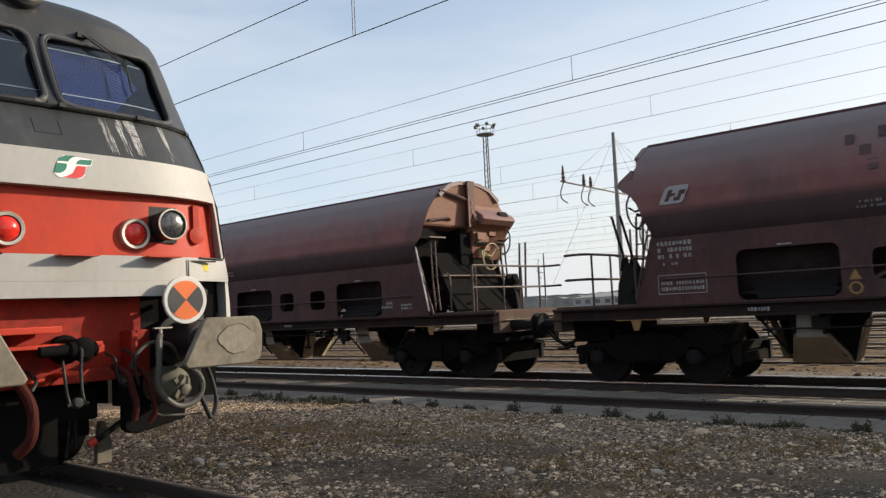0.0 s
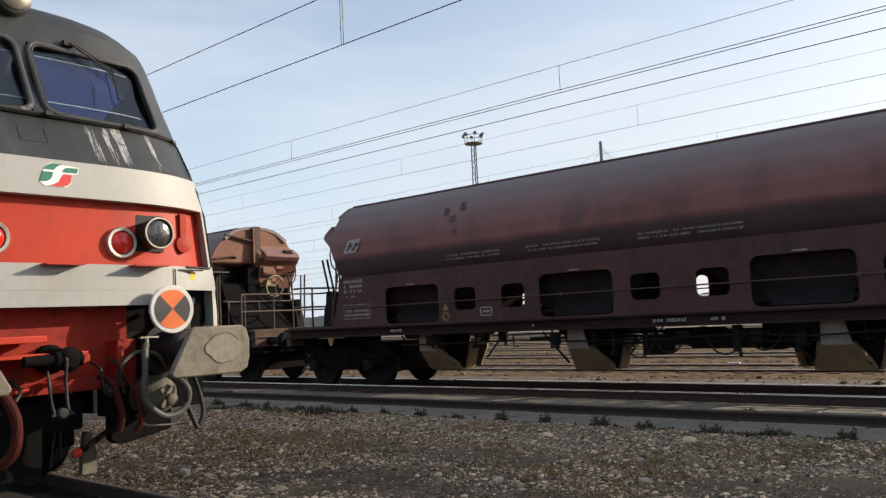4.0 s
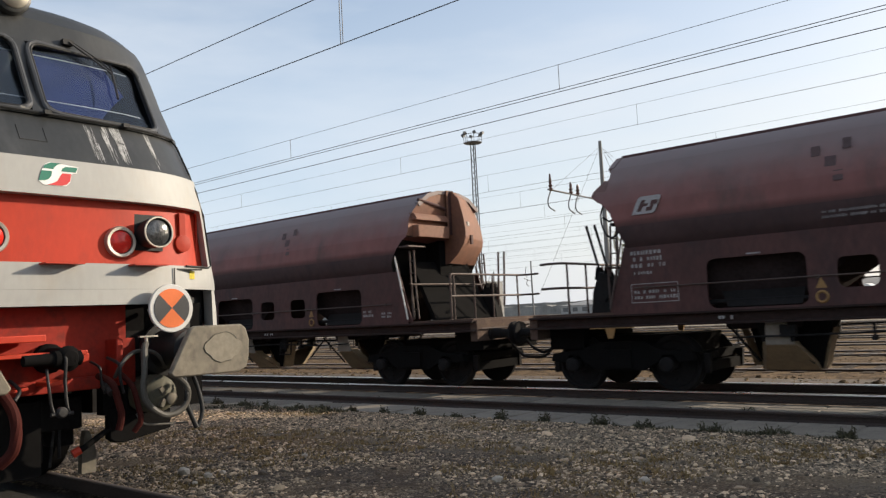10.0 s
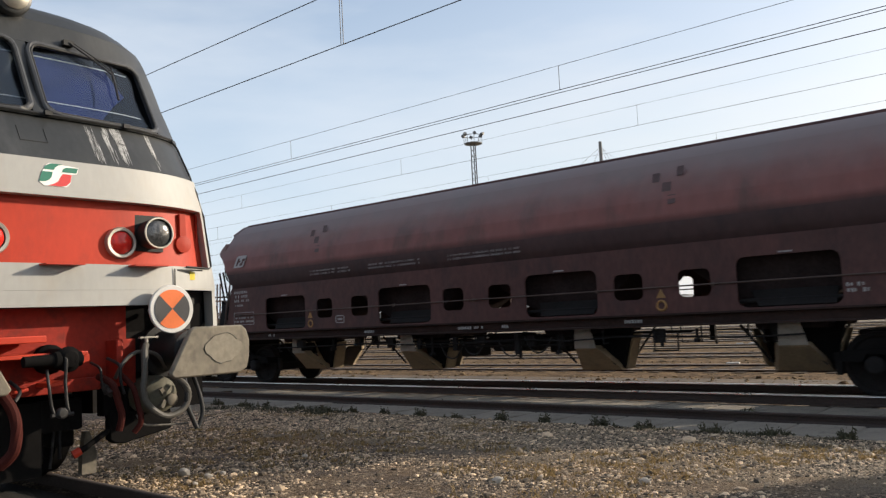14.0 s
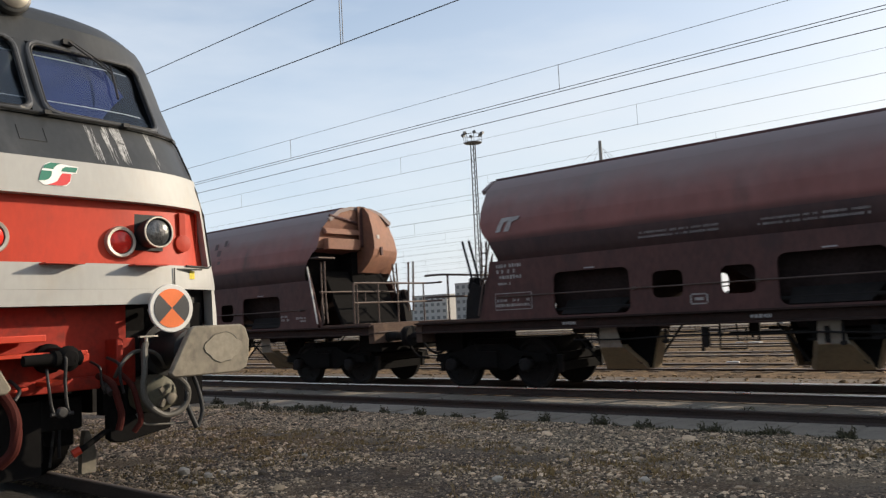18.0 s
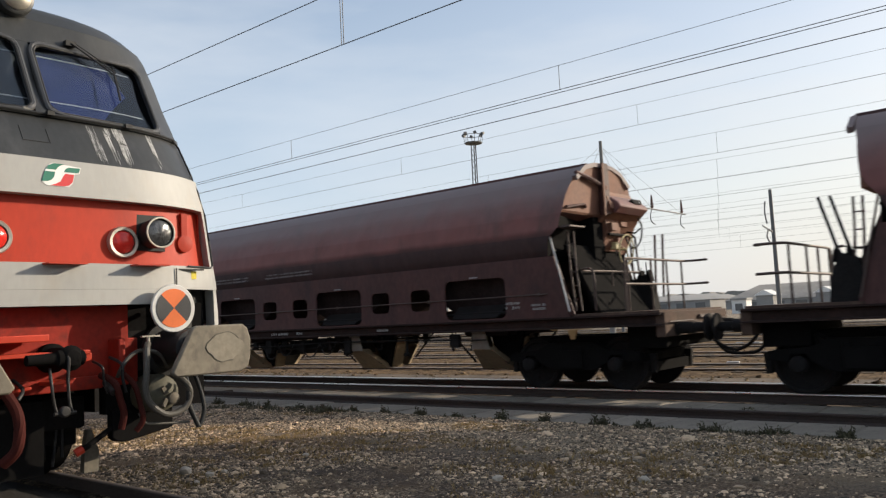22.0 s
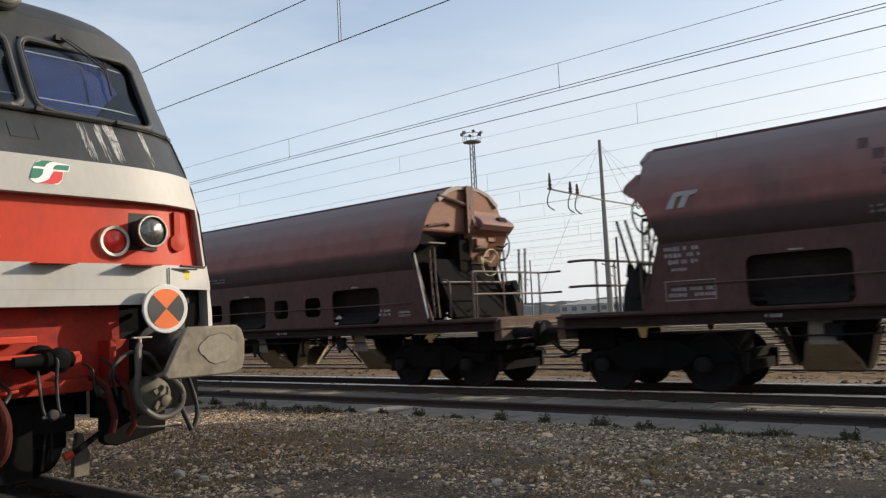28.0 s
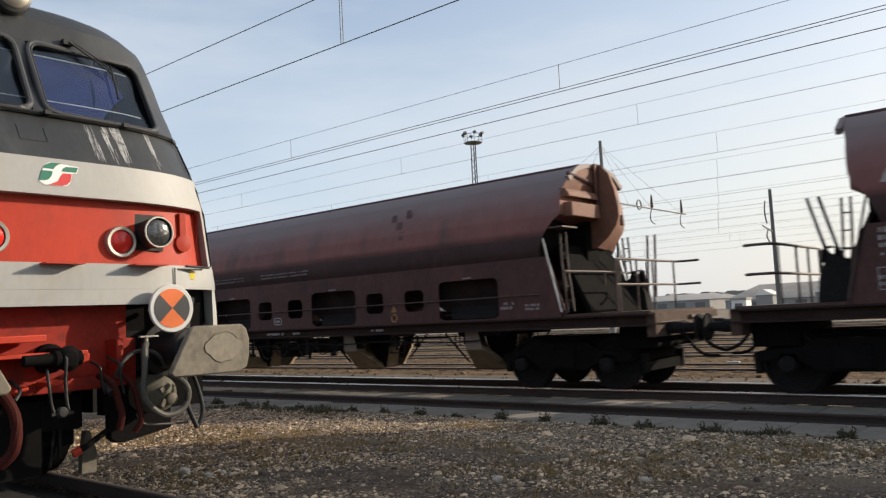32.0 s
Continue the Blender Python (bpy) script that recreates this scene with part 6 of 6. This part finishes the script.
    box(bm, (-9.3, 1.35, 0.5), (1.2, 0.24, 0.05))
    box(bm, (-9.3, 1.2, 0.75), (0.08, 0.05, 0.5))
    part("side_step", bm, GRIME, e)
    # gutter line along the front edge
    for q in (-1, 1):
        bm = tube(B(), [nose(q * y, 1.678, 0.02) for y in (1.0, 1.1, 1.2, 1.28)] + [nose(q * curve_at(WIDE, z) * 0.988, z, 0.018) for z in (1.7, 1.9, 2.1, 2.3, 2.44, 2.6, 2.7)] + [nose(q * 1.1, 2.745, 0.03)], 0.008, 8)
        part("edge_gutter", bm, RUBBER, e, "thin black edge tube")
    return e


engine()
# ---------- overhead line ----------
def overhead(yc, wires, drops, r, label):
    t = thing("overhead_line", label, "overhead wire", kind="structure")
    for nm, dy, z in wires:
        bm = B()
        cyl(bm, (-420, yc + dy, z), (60, yc + dy, z), 0.88 * r if nm != "messenger_wire" or yc < 10 else r * 0.6, 5)
        part(nm, bm, WIRE, t)
    for x in drops:
        bm = B()
        zs = sorted(z for _, _, z in wires)
        cyl(bm, (x, yc, zs[0]), (x, yc, zs[-1]), r * 0.75, 5)
        part("dropper", bm, WIRE, t)


overhead(7.75, [("messenger_wire", 0, 6.03), ("contact_wire", 0, 5.2)], [-8.17, -8.12, -16.3, -24.5, 0.05], 0.0085, "overhead wires above the gravel path")
overhead(13.4, [("messenger_wire", 0, 6.06), ("contact_wire", 0, 5.57), ("contact_wire", 0.12, 5.55)], [-7.92, -16.2, -24.5, -32.8, 0.3], 0.008, "overhead wires above the wagon track")
overhead(16.0, [("feeder_wire", 0, 6.02)], [], 0.0105, "single feeder wire beside the wagon track")
overhead(17.9, [("messenger_wire", 0, 6.17), ("contact_wire", 0, 5.66)], [-8.44, -16.4, -24.6, -32.8, -0.3], 0.0055, "overhead wires above the second track")
for q, yc in enumerate((22.4, 26.9, 31.4, 36.0, 40.4, 44.9, 49.4, 56.0, 63.0)):
    overhead(yc, [("messenger_wire", 0, 6.1 + 0.05 * q), ("contact_wire", 0, 5.5)], [-8.18 - 1.7 * q - 8.2 * k for k in range(6)], 0.006 + 0.0003 * q, "distant overhead wires of the yard")


# ---------- masts, tower, far things ----------
def line_mast():
    t = thing("overhead_line_mast", "tall grey overhead-line mast with long cross arm", "mast", at=(-17.9, 33.7, -0.45))
    bm = B()
    cyl(bm, (0, 0, 0), (0, 0, 9.65), 0.16, 14, 0.075)
    part("pole", bm, MAST_CONCRETE, t)
    bm = B()
    tube(bm, [(0, -4.9, 6.85), (0, 0, 6.75), (0, 9.5, 6.75)], 0.04, 8)
    part("cross_arm", bm, GALV, t)
    for y, h in ((-4.7, 0.75), (-3.0, 0.55), (-2.4, 0.5), (5.2, 0.7), (9.0, 0.75)):
        bm = B()
        lathe(bm, (0, y, 6.8), (0, 0, 1), [(0, 0.05), (0.1, 0.1), (0.16, 0.05), (0.24, 0.1), (0.3, 0.05), (0.38, 0.07), (h, 0.03)], 10)
        part("insulator", bm, INSULATOR, t)
        bm = B()
        tube(bm, arc([(0, y, 6.8), (0, y - 0.25, 6.4), (0, y - 0.2, 6.1), (0, y + 0.25, 5.95)]), 0.03, 6)
        part("steady_arm", bm, GALV, t)
    for y, z in ((-6.0, 2.4), (9.0, 6.75), (5.2, 6.75), (-4.6, 6.85), (2.5, 6.8)):
        part("stay_wire", cyl(B(), (0, 0, 9.4), (0, y, z), 0.006, 5), WIRE, t)
    bm = B()
    ring(bm, (0, 3.7, 6.85), (1, 0, 0), 0.24, 0.04, 18, 6)
    part("tension_wheel", bm, GALV, t)


line_mast()


def far_mast(x, y, h, r=0.12):
    t = thing("far_mast", "slim grey steel mast far across the yard", "mast", at=(x, y, -0.5), group="far masts")
    bm = B()
    cyl(bm, (0, 0, 0), (0, 0, h), r, 10, r * 0.7)
    part("pole", bm, GALV, t)
    bm = B()
    tube(bm, [(-0.1, -1.8, h * 0.72), (0, 0, h * 0.68)], 0.05, 6)
    tube(bm, arc([(0, -1.2, h * 0.74), (0, -1.5, h * 0.82), (0, -1.25, h * 0.9)]), 0.05, 6)
    tube(bm, arc([(0, -1.0, h * 0.7), (0, -1.4, h * 0.64), (0, -0.8, h * 0.6)]), 0.05, 6)
    part("bracket", bm, GALV, t)


far_mast(-0.305 * 56, 56, 9.3, 0.16)
far_mast(-0.475 * 85, 85, 6.8, 0.1)
far_mast(-0.515 * 44, 44, 6.0, 0.1)
far_mast(-0.66 * 95, 95, 9.0, 0.14)
far_mast(-0.73 * 110, 110, 9.0, 0.14)
far_mast(-0.17 * 75, 75, 9.0, 0.14)


def light_tower():
    y = 74.0
    t = thing("lighting_tower", "tall slim lattice lighting tower with floodlights", "lighting tower", at=(-0.757 * y, y, -0.5))
    h = 1.69 + 0.275 * y
    bm = B()
    for a in range(3):
        p = (0.3 * math.cos(a * 2.09), 0.3 * math.sin(a * 2.09))
        cyl(bm, (p[0] * 1.5, p[1] * 1.5, 0), (p[0], p[1], h), 0.07, 6)
    part("leg", bm, GALV, t)
    bm = B()
    z, k = 0.0, 0
    while z < h - 0.6:
        for a in range(3):
            p = Vector((0.38 * math.cos(a * 2.09), 0.38 * math.sin(a * 2.09), z))
            q = Vector((0.38 * math.cos((a + 1) * 2.09), 0.38 * math.sin((a + 1) * 2.09), z + 0.7))
            cyl(bm, p, q, 0.025, 5)
        z += 0.7
    part("lattice", bm, GALV, t)
    bm = B()
    cyl(bm, (0, 0, h), (0, 0, h + 0.1), 1.05, 16)
    ring(bm, (0, 0, h + 1.0), (0, 0, 1), 1.1, 0.04, 20, 5)
    for a in range(8):
        c, s = math.cos(a * 0.785), math.sin(a * 0.785)
        cyl(bm, (c * 1.05, s * 1.05, h), (c * 1.1, s * 1.1, h + 1.0), 0.03, 5)
    part("platform", bm, GALV, t)
    for a in range(6):
        bm = B()
        c, s = math.cos(a * 1.05 + 0.3), math.sin(a * 1.05 + 0.3)
        box(bm, (c * 1.2, s * 1.2, h + 1.1), (0.34, 0.34, 0.3), (25, 0, math.degrees(a * 1.05)))
        part("floodlight", bm, GALV, t)


light_tower()


def hall(name, label, x0, x1, y, depth, wall_h, roof_h, wall, windows=0, storeys=1, roof=None, hip=None, along=True):
    """A plain building: walls, hipped or gabled roof (ridge along the front, or across it), windows on the front."""
    t = thing(name, label, "building", at=((x0 + x1) / 2, y, -0.8))
    w = x1 - x0
    bm = B()
    box(bm, (0, depth / 2, wall_h / 2), (w, depth, wall_h))
    part("wall", bm, wall, t)
    bm = B()
    if roof_h > 0:
        o = 0.4
        c = [bm.verts.new(p) for p in ((-w / 2 - o, -o, wall_h), (w / 2 + o, -o, wall_h), (w / 2 + o, depth + o, wall_h), (-w / 2 - o, depth + o, wall_h))]
        if along:
            h = w * 0.12 if hip is None else hip
            a, b = [bm.verts.new((x, depth / 2, wall_h + roof_h)) for x in (-w / 2 + h, w / 2 - h)]
            sides = ((c[0], c[1], b, a), (c[2], c[3], a, b), (c[1], c[2], b), (c[3], c[0], a))
        else:
            a, b = [bm.verts.new((0, yy, wall_h + roof_h)) for yy in (-o, depth + o)]
            sides = ((c[1], c[2], b, a), (c[3], c[0], a, b), (c[0], c[1], a), (c[2], c[3], b))
        for f in sides:
            bm.faces.new(f)
        bm.faces.new(c[::-1])
    else:
        box(bm, (0, depth / 2, wall_h + 0.15), (w + 0.3, depth + 0.3, 0.3))
    part("roof", bm, roof or ROOF_GREY, t)
    for s in range(storeys):
        for i in range(windows):
            bm = B()
            zc = wall_h * (s + 0.55) / storeys
            box(bm, (-w / 2 + w * (i + 0.5) / windows, -0.03, zc), (w / windows * 0.5, 0.1, wall_h / storeys * 0.45))
            part("window", bm, WINDOW_DARK, t)


hall("long_hall", "long low hall with a broad dull grey roof", -76, -12, 205, 30, 2.4, 4.0, FACADE_GREY, 12, roof=DULL_ROOF, hip=4.0)
for hx in (-60.6, -47.6, -39.0):
    hall("white_hut", "small hut with a sunlit white sheet roof", hx - 1.9, hx + 1.9, 188, 5, 3.3, 1.3, FACADE_GREY, 0, roof=WHITE_ROOF, along=False)
hall("white_cabin", "small white cabin beside the far tracks", -43.6, -41.4, 120, 2.4, 2.3, 0, WHITE_ROOF, 1)
hall("warehouse", "grey-roofed warehouse beyond the tracks", -112, -84, 215, 26, 3.2, 1.8, FACADE_GREY, 5)
hall("low_works", "low pale works building far off", -196, -150, 320, 26, 4.2, 2.0, FACADE, 9)
hall("low_works", "low pale works building far off", -146, -122, 330, 20, 4.0, 1.8, FACADE_GREY, 6)
hall("apartment_block", "grey multi-storey block beyond the yard", -212, -197, 262, 14, 15.5, 0, FACADE_GREY, 5, 5)
hall("apartment_block", "pale multi-storey block beyond the yard", -262, -240, 290, 14, 12.5, 0, FACADE, 6, 4)


def far_woods():
    bm = B()
    rng = random.Random(5)
    for y0, amp, base in ((380, 0.9, 4.6), (520, 1.3, 8.2)):
        pts, x = [], -900.0
        while x < 500:
            pts.append((x, base + rng.uniform(-amp, amp) * (0.5 + 0.5 * math.sin(x * 0.02))))
            x += rng.uniform(2.5, 6)
        for (xa, za), (xb, zb) in zip(pts, pts[1:]):
            v = [bm.verts.new(p) for p in ((xa, y0, -3), (xb, y0, -3), (xb, y0 + 3, zb), (xa, y0 + 3, za))]
            bm.faces.new(v)
            v2 = [bm.verts.new(p) for p in ((xa, y0 + 3, za), (xb, y0 + 3, zb), (xb, y0 + 20, zb - 0.4), (xa, y0 + 20, za - 0.4))]
            bm.faces.new(v2)
    single("backdrop_woods", bm, FAR_GREEN, "low dull line of distant trees and hedges", "trees", "structure")


far_woods()
# ---------- loose ground cover ----------
STONE_SPOTS = ((-6.42, 3.98, 0.12), (-6.11, 4.02, 0.08), (-5.88, 3.74, 0.06), (-6.17, 4.21, 0.06), (-3.87, 5.2, 0.09), (-2.88, 5.78, 0.09), (-6.35, 5.3, 0.07))


def ground_z(y):
    rows = [(1.4, -0.13), (3.05, -0.12), (3.35, -0.07), (5.2, -0.15), (7.5, -0.26), (9.35, -0.36), (9.69, -0.375), (9.78, -0.47), (14.8, -0.47), (15.0, -0.3), (60, -0.3)]
    return curve_at(rows, y)


def stones(name, count, area, size, label, seed, material):
    rng = np.random.default_rng(seed)
    g = (1 + 5 ** 0.5) / 2
    ico = np.array([(-1, g, 0), (1, g, 0), (-1, -g, 0), (1, -g, 0), (0, -1, g), (0, 1, g), (0, -1, -g), (0, 1, -g), (g, 0, -1), (g, 0, 1), (-g, 0, -1), (-g, 0, 1)]) / 1.9
    tri = np.array([(0, 11, 5), (0, 5, 1), (0, 1, 7), (0, 7, 10), (0, 10, 11), (1, 5, 9), (5, 11, 4), (11, 10, 2), (10, 7, 6), (7, 1, 8), (3, 9, 4), (3, 4, 2), (3, 2, 6), (3, 6, 8), (3, 8, 9), (4, 9, 5), (2, 4, 11), (6, 2, 10), (8, 6, 7), (9, 8, 1)])
    x = rng.uniform(area[0], area[1], count)
    y = area[2] + (area[3] - area[2]) * rng.random(count) ** 1.25
    # stones lie in drifts, with barer earth between
    keep = np.array([noise.noise((a * 0.7, b * 1.0, seed * 1.7)) + 0.6 * noise.noise((a * 2.3, b * 2.9, seed * 0.3)) for a, b in zip(x, y)]) + rng.normal(0, 0.22, count) > -0.14 + 0.024 * (x + 5.0) * (y < 12) - 0.3 * (y > 7.0) * (x < -1) * (y < 12)
    x, y = x[keep], y[keep]
    count = len(x)
    r = size * np.exp(rng.normal(0, 0.5, count))
    verts = np.empty((count, 12, 3))
    for i in range(count):
        s = r[i] * rng.uniform(0.65, 1.35, 3) * (1, 1, 0.62)
        v = ico * s * rng.uniform(0.75, 1.2, (12, 1))
        a = rng.uniform(0, 6.28)
        c, q = math.cos(a), math.sin(a)
        verts[i, :, 0] = x[i] + c * v[:, 0] - q * v[:, 1]
        verts[i, :, 1] = y[i] + q * v[:, 0] + c * v[:, 1]
        verts[i, :, 2] = ground_z(y[i]) + v[:, 2] + r[i] * 0.12
    faces = (tri[None] + 12 * np.arange(count)[:, None, None]).reshape(-1, 3)
    me = bpy.data.meshes.new(name)
    me.from_pydata(verts.reshape(-1, 3).tolist(), [], faces.tolist())
    me.materials.append(material)
    return tagged(new(name, me), label, "gravel", "", "stuff")


stones("loose_gravel", 150000, (-13.0, 2.6, 3.3, 9.68), 0.0082, "loose grey and pale gravel stones", 3, STONE)
stones("coarse_stones", 1300, (-11.0, 2.0, 3.4, 9.2), 0.0165, "larger pale loose stones", 4, STONE)
stones("track_ballast", 11000, (-26.0, 8.0, 15.0, 26.0), 0.022, "rusty ballast stones between the back tracks", 6, BED_STONE)


def blades(name, spots, material, label, seed):
    """Tufts of thin bent blades; each spot: x, y, z, spread, height, count."""
    rng = random.Random(seed)
    verts, faces = [], []
    for x, y, z, spread, height, count in spots:
        for _ in range(count):
            a, d = rng.uniform(0, 6.28), spread * rng.random() ** 0.7
            px, py = x + d * math.cos(a), y + d * math.sin(a)
            h, lean, w = height * rng.uniform(0.5, 1.2), rng.uniform(0.3, 1.5), rng.uniform(0.004, 0.009)
            b = rng.uniform(0, 6.28)
            dx, dy = math.cos(b), math.sin(b)
            n = len(verts)
            verts += [(px - dy * w, py + dx * w, z), (px + dy * w, py - dx * w, z), (px + dx * lean * h * 0.35 - dy * w * 0.8, py + dy * lean * h * 0.35 + dx * w * 0.8, z + h * 0.6),
                      (px + dx * lean * h * 0.35 + dy * w * 0.8, py + dy * lean * h * 0.35 - dx * w * 0.8, z + h * 0.6), (px + dx * lean * h, py + dy * lean * h, z + h)]
            faces += [(n, n + 1, n + 3, n + 2), (n + 2, n + 3, n + 4)]
    me = bpy.data.meshes.new(name)
    me.from_pydata(verts, [], faces)
    me.materials.append(material)
    return tagged(new(name, me), label, "weeds", "", "stuff")


def clumps(name, spots, material, label, seed):
    """Low rounded cushions of small leaves; each spot: x, y, z, half width, height, count."""
    rng = random.Random(seed)
    verts, faces = [], []
    for x, y, z, wide, high, count in spots:
        lobes = [(rng.uniform(-0.85, 0.85), rng.uniform(-0.4, 0.4), rng.uniform(0.3, 1.05)) for _ in range(5)]
        for _ in range(count):
            ox, oy, tall = rng.choice(lobes)
            u = Vector((rng.gauss(0, 1), rng.gauss(0, 1), abs(rng.gauss(0, 1)))).normalized() * rng.uniform(0.1, 1.15)
            c = Vector((x + (ox + u.x * 0.5) * wide, y + (oy + u.y * 0.4) * wide, z + u.z * high * tall))
            a = Vector((rng.gauss(0, 1), rng.gauss(0, 1), rng.gauss(0, 1))).normalized()
            b = a.orthogonal().normalized()
            l, w = rng.uniform(0.016, 0.042), rng.uniform(0.004, 0.011)
            n = len(verts)
            verts += [tuple(c - a * l), tuple(c + b * w), tuple(c + a * l), tuple(c - b * w)]
            faces.append((n, n + 1, n + 2, n + 3))
    me = bpy.data.meshes.new(name)
    me.from_pydata(verts, [], faces)
    me.materials.append(material)
    return tagged(new(name, me), label, "weeds", "", "stuff")


rng = random.Random(12)
spots = []
x = -30.0
while x < 6:
    if rng.random() < 0.9:
        spots.append((x + rng.uniform(-0.08, 0.08), 9.67 + rng.uniform(-0.03, 0.03), -0.38, rng.uniform(0.1, 0.18), rng.uniform(0.09, 0.17), rng.randint(180, 320)))
    if rng.random() < 0.75:
        spots.append((x + rng.uniform(-0.08, 0.08), 11.13 + rng.uniform(-0.03, 0.03), -0.39, rng.uniform(0.08, 0.15), rng.uniform(0.07, 0.12), rng.randint(110, 200)))
    for _ in range(1):
        spots.append((x + rng.uniform(0, 0.8), 9.67 + rng.uniform(-0.07, 0.02), -0.385, rng.uniform(0.03, 0.1), rng.uniform(0.02, 0.06), rng.randint(20, 60)))
    x += STEP
clumps("joint_weeds", spots, LEAF, "low dark weed cushions in the joints of the concrete strips", 21)
spots = []
for _ in range(26):
    spots.append((rng.uniform(-13.5, -10), rng.uniform(8.8, 9.7), -0.36, rng.uniform(0.1, 0.3), rng.uniform(0.04, 0.1), rng.randint(40, 90)))
for _ in range(16):
    spots.append((rng.uniform(-5.2, -2.2), rng.uniform(9.4, 9.68), -0.375, rng.uniform(0.06, 0.2), rng.uniform(0.03, 0.09), rng.randint(20, 50)))
blades("green_tufts", spots, LEAF, "dull green grass tufts along the concrete strip", 23)
spots = []
for _ in range(1700):
    x, y = rng.uniform(-12, 1.0), rng.uniform(3.5, 9.0)
    if noise.noise((x * 0.55, y * 0.7, 0.3)) > -0.05:
        spots.append((x, y, ground_z(y) - 0.005, rng.uniform(0.05, 0.25), rng.uniform(0.012, 0.045), rng.randint(12, 40)))
blades("dry_grass", spots, STRAW, "short dry ochre grass among the gravel", 22)

for bx, by, bz, size, turn in ((-7.1, 19.35, -0.28, (0.3, 0.22, 0.08), 12), (-9.4, 27.9, -0.26, (0.4, 0.3, 0.12), -8), (-10.1, 28.3, -0.27, (0.24, 0.2, 0.1), 20)):
    bm = box(B(), (bx, by, bz), size, (0, 0, turn))
    single("concrete_block", bm, FACADE, "pale concrete block lying beside the back tracks", "block", group="loose blocks", bevel=0.015)

# single pale stones near the engine
rng = random.Random(77)
for sx_, sy_, wide in STONE_SPOTS:
    bm = B()
    bmesh.ops.create_icosphere(bm, subdivisions=2, radius=1.0)
    for v in bm.verts:
        v.co *= rng.uniform(0.82, 1.12)
        v.co = Vector((sx_ + v.co.x * wide * 0.55, sy_ + v.co.y * wide * 0.45, ground_z(sy_) + 0.25 * wide + v.co.z * wide * 0.36))
    single("loose_stone", bm, PALE_STONE, "pale rough stone lying on the gravel", "stone", group="loose stones")

# made-up dark bar beside the engine, placed to fit the camera's view
bm = B()
box(bm, (-16.55, 11.09, -0.345), (0.87, 0.1, 0.06), (0, 0, 71))
single("timber_baulk", bm, TIMBER, "dark old timber lying across the concrete strip", "timber", bevel=0.01)


# ---------- bird ----------
def bird():
    t = thing("bird", "small dark bird in flight against the sky", "bird", at=(-40, 40, 12))
    bm = B()
    lathe(bm, (-0.22, 0, 0), (1, 0, 0), [(0, 0.01), (0.08, 0.05), (0.22, 0.08), (0.34, 0.06), (0.42, 0.045), (0.48, 0.01)], 10)
    part("body", bm, PLUMAGE, t)
    for s in (-1, 1):
        bm = B()
        prism(bm, [(0.12, s * 0.04), (0.16, s * 0.3), (0.02, s * 0.62), (-0.02, s * 0.32), (-0.08, s * 0.05)], 0.03, 0.045, "z")
        part("wing", bm, PLUMAGE, t)
    return t


BIRD = bird()


# ---------- what moves ----------
# how far the train has gone, second by second
TRAIN = [
    (0.0, 0.000), (1.0, -1.636), (2.0, -3.361), (3.0, -5.196), (4.0, -7.162), (5.0, -9.242), (6.0, -11.396), (7.0, -13.597),
    (8.0, -15.857), (9.0, -18.222), (10.0, -20.727), (11.0, -23.358), (12.0, -26.077), (13.0, -28.853), (14.0, -31.680), (15.0, -34.572),
    (16.0, -37.568), (17.0, -40.708), (18.0, -43.986), (19.0, -47.360), (20.0, -50.800), (21.0, -54.307), (22.0, -57.902), (23.0, -61.608),
    (24.0, -65.483), (25.0, -69.430), (26.0, -73.423), (27.0, -77.475), (28.0, -81.610), (29.0, -85.860), (30.0, -90.213), (31.0, -94.615),
    (32.0, -99.038),
]
START = -18.66                        # middle of the first wagon at the start


def gone(t):
    for (t0, a), (t1, b) in zip(TRAIN, TRAIN[1:]):
        if t0 <= t <= t1:
            return a + (b - a) * (t - t0) / (t1 - t0)
    return TRAIN[-1][1]


def motions():
    for k, w in enumerate(WAGONS):
        rz = 180 if k in TURNED else 0
        walk(w, [(t, pose(START + k * PITCH + s, YC, ZW, 0, 0, rz)) for t, s in TRAIN])
    # wheels roll without slip, in steps of less than a quarter turn
    times, t, last = [0.0], 0.0, 0.0
    step = 0.46 * radians(78)
    while t < 32.0:
        t += 1 / FPS
        if last - gone(min(t, 32.0)) > step:
            times.append(round(t, 4))
            last = gone(t)
    times.append(32.0)
    for k, w in enumerate(WAGONS):
        d = 1 if k in TURNED else -1
        for ws in w.children:
            if ws.name.startswith("wheelset"):
                x = ws.location.x
                walk(ws, [(tt, pose(x, 0, 0.46) @ Matrix.Rotation(d * -gone(tt) / 0.46, 4, "Y")) for tt in times])
    walk(BIRD, [(0.0, pose(-62.0, 24.0, 12.0, 0, 0, 20)), (2.0, pose(-43.2, 41.2, 12.46, 0, 0, 20)), (3.0, pose(-23.6, 57.0, 16.29, 0, 0, 20)), (4.5, pose(10, 78, 22, 0, 0, 20)), (32.0, pose(190, 150, 45, 0, 0, 20))])


motions()
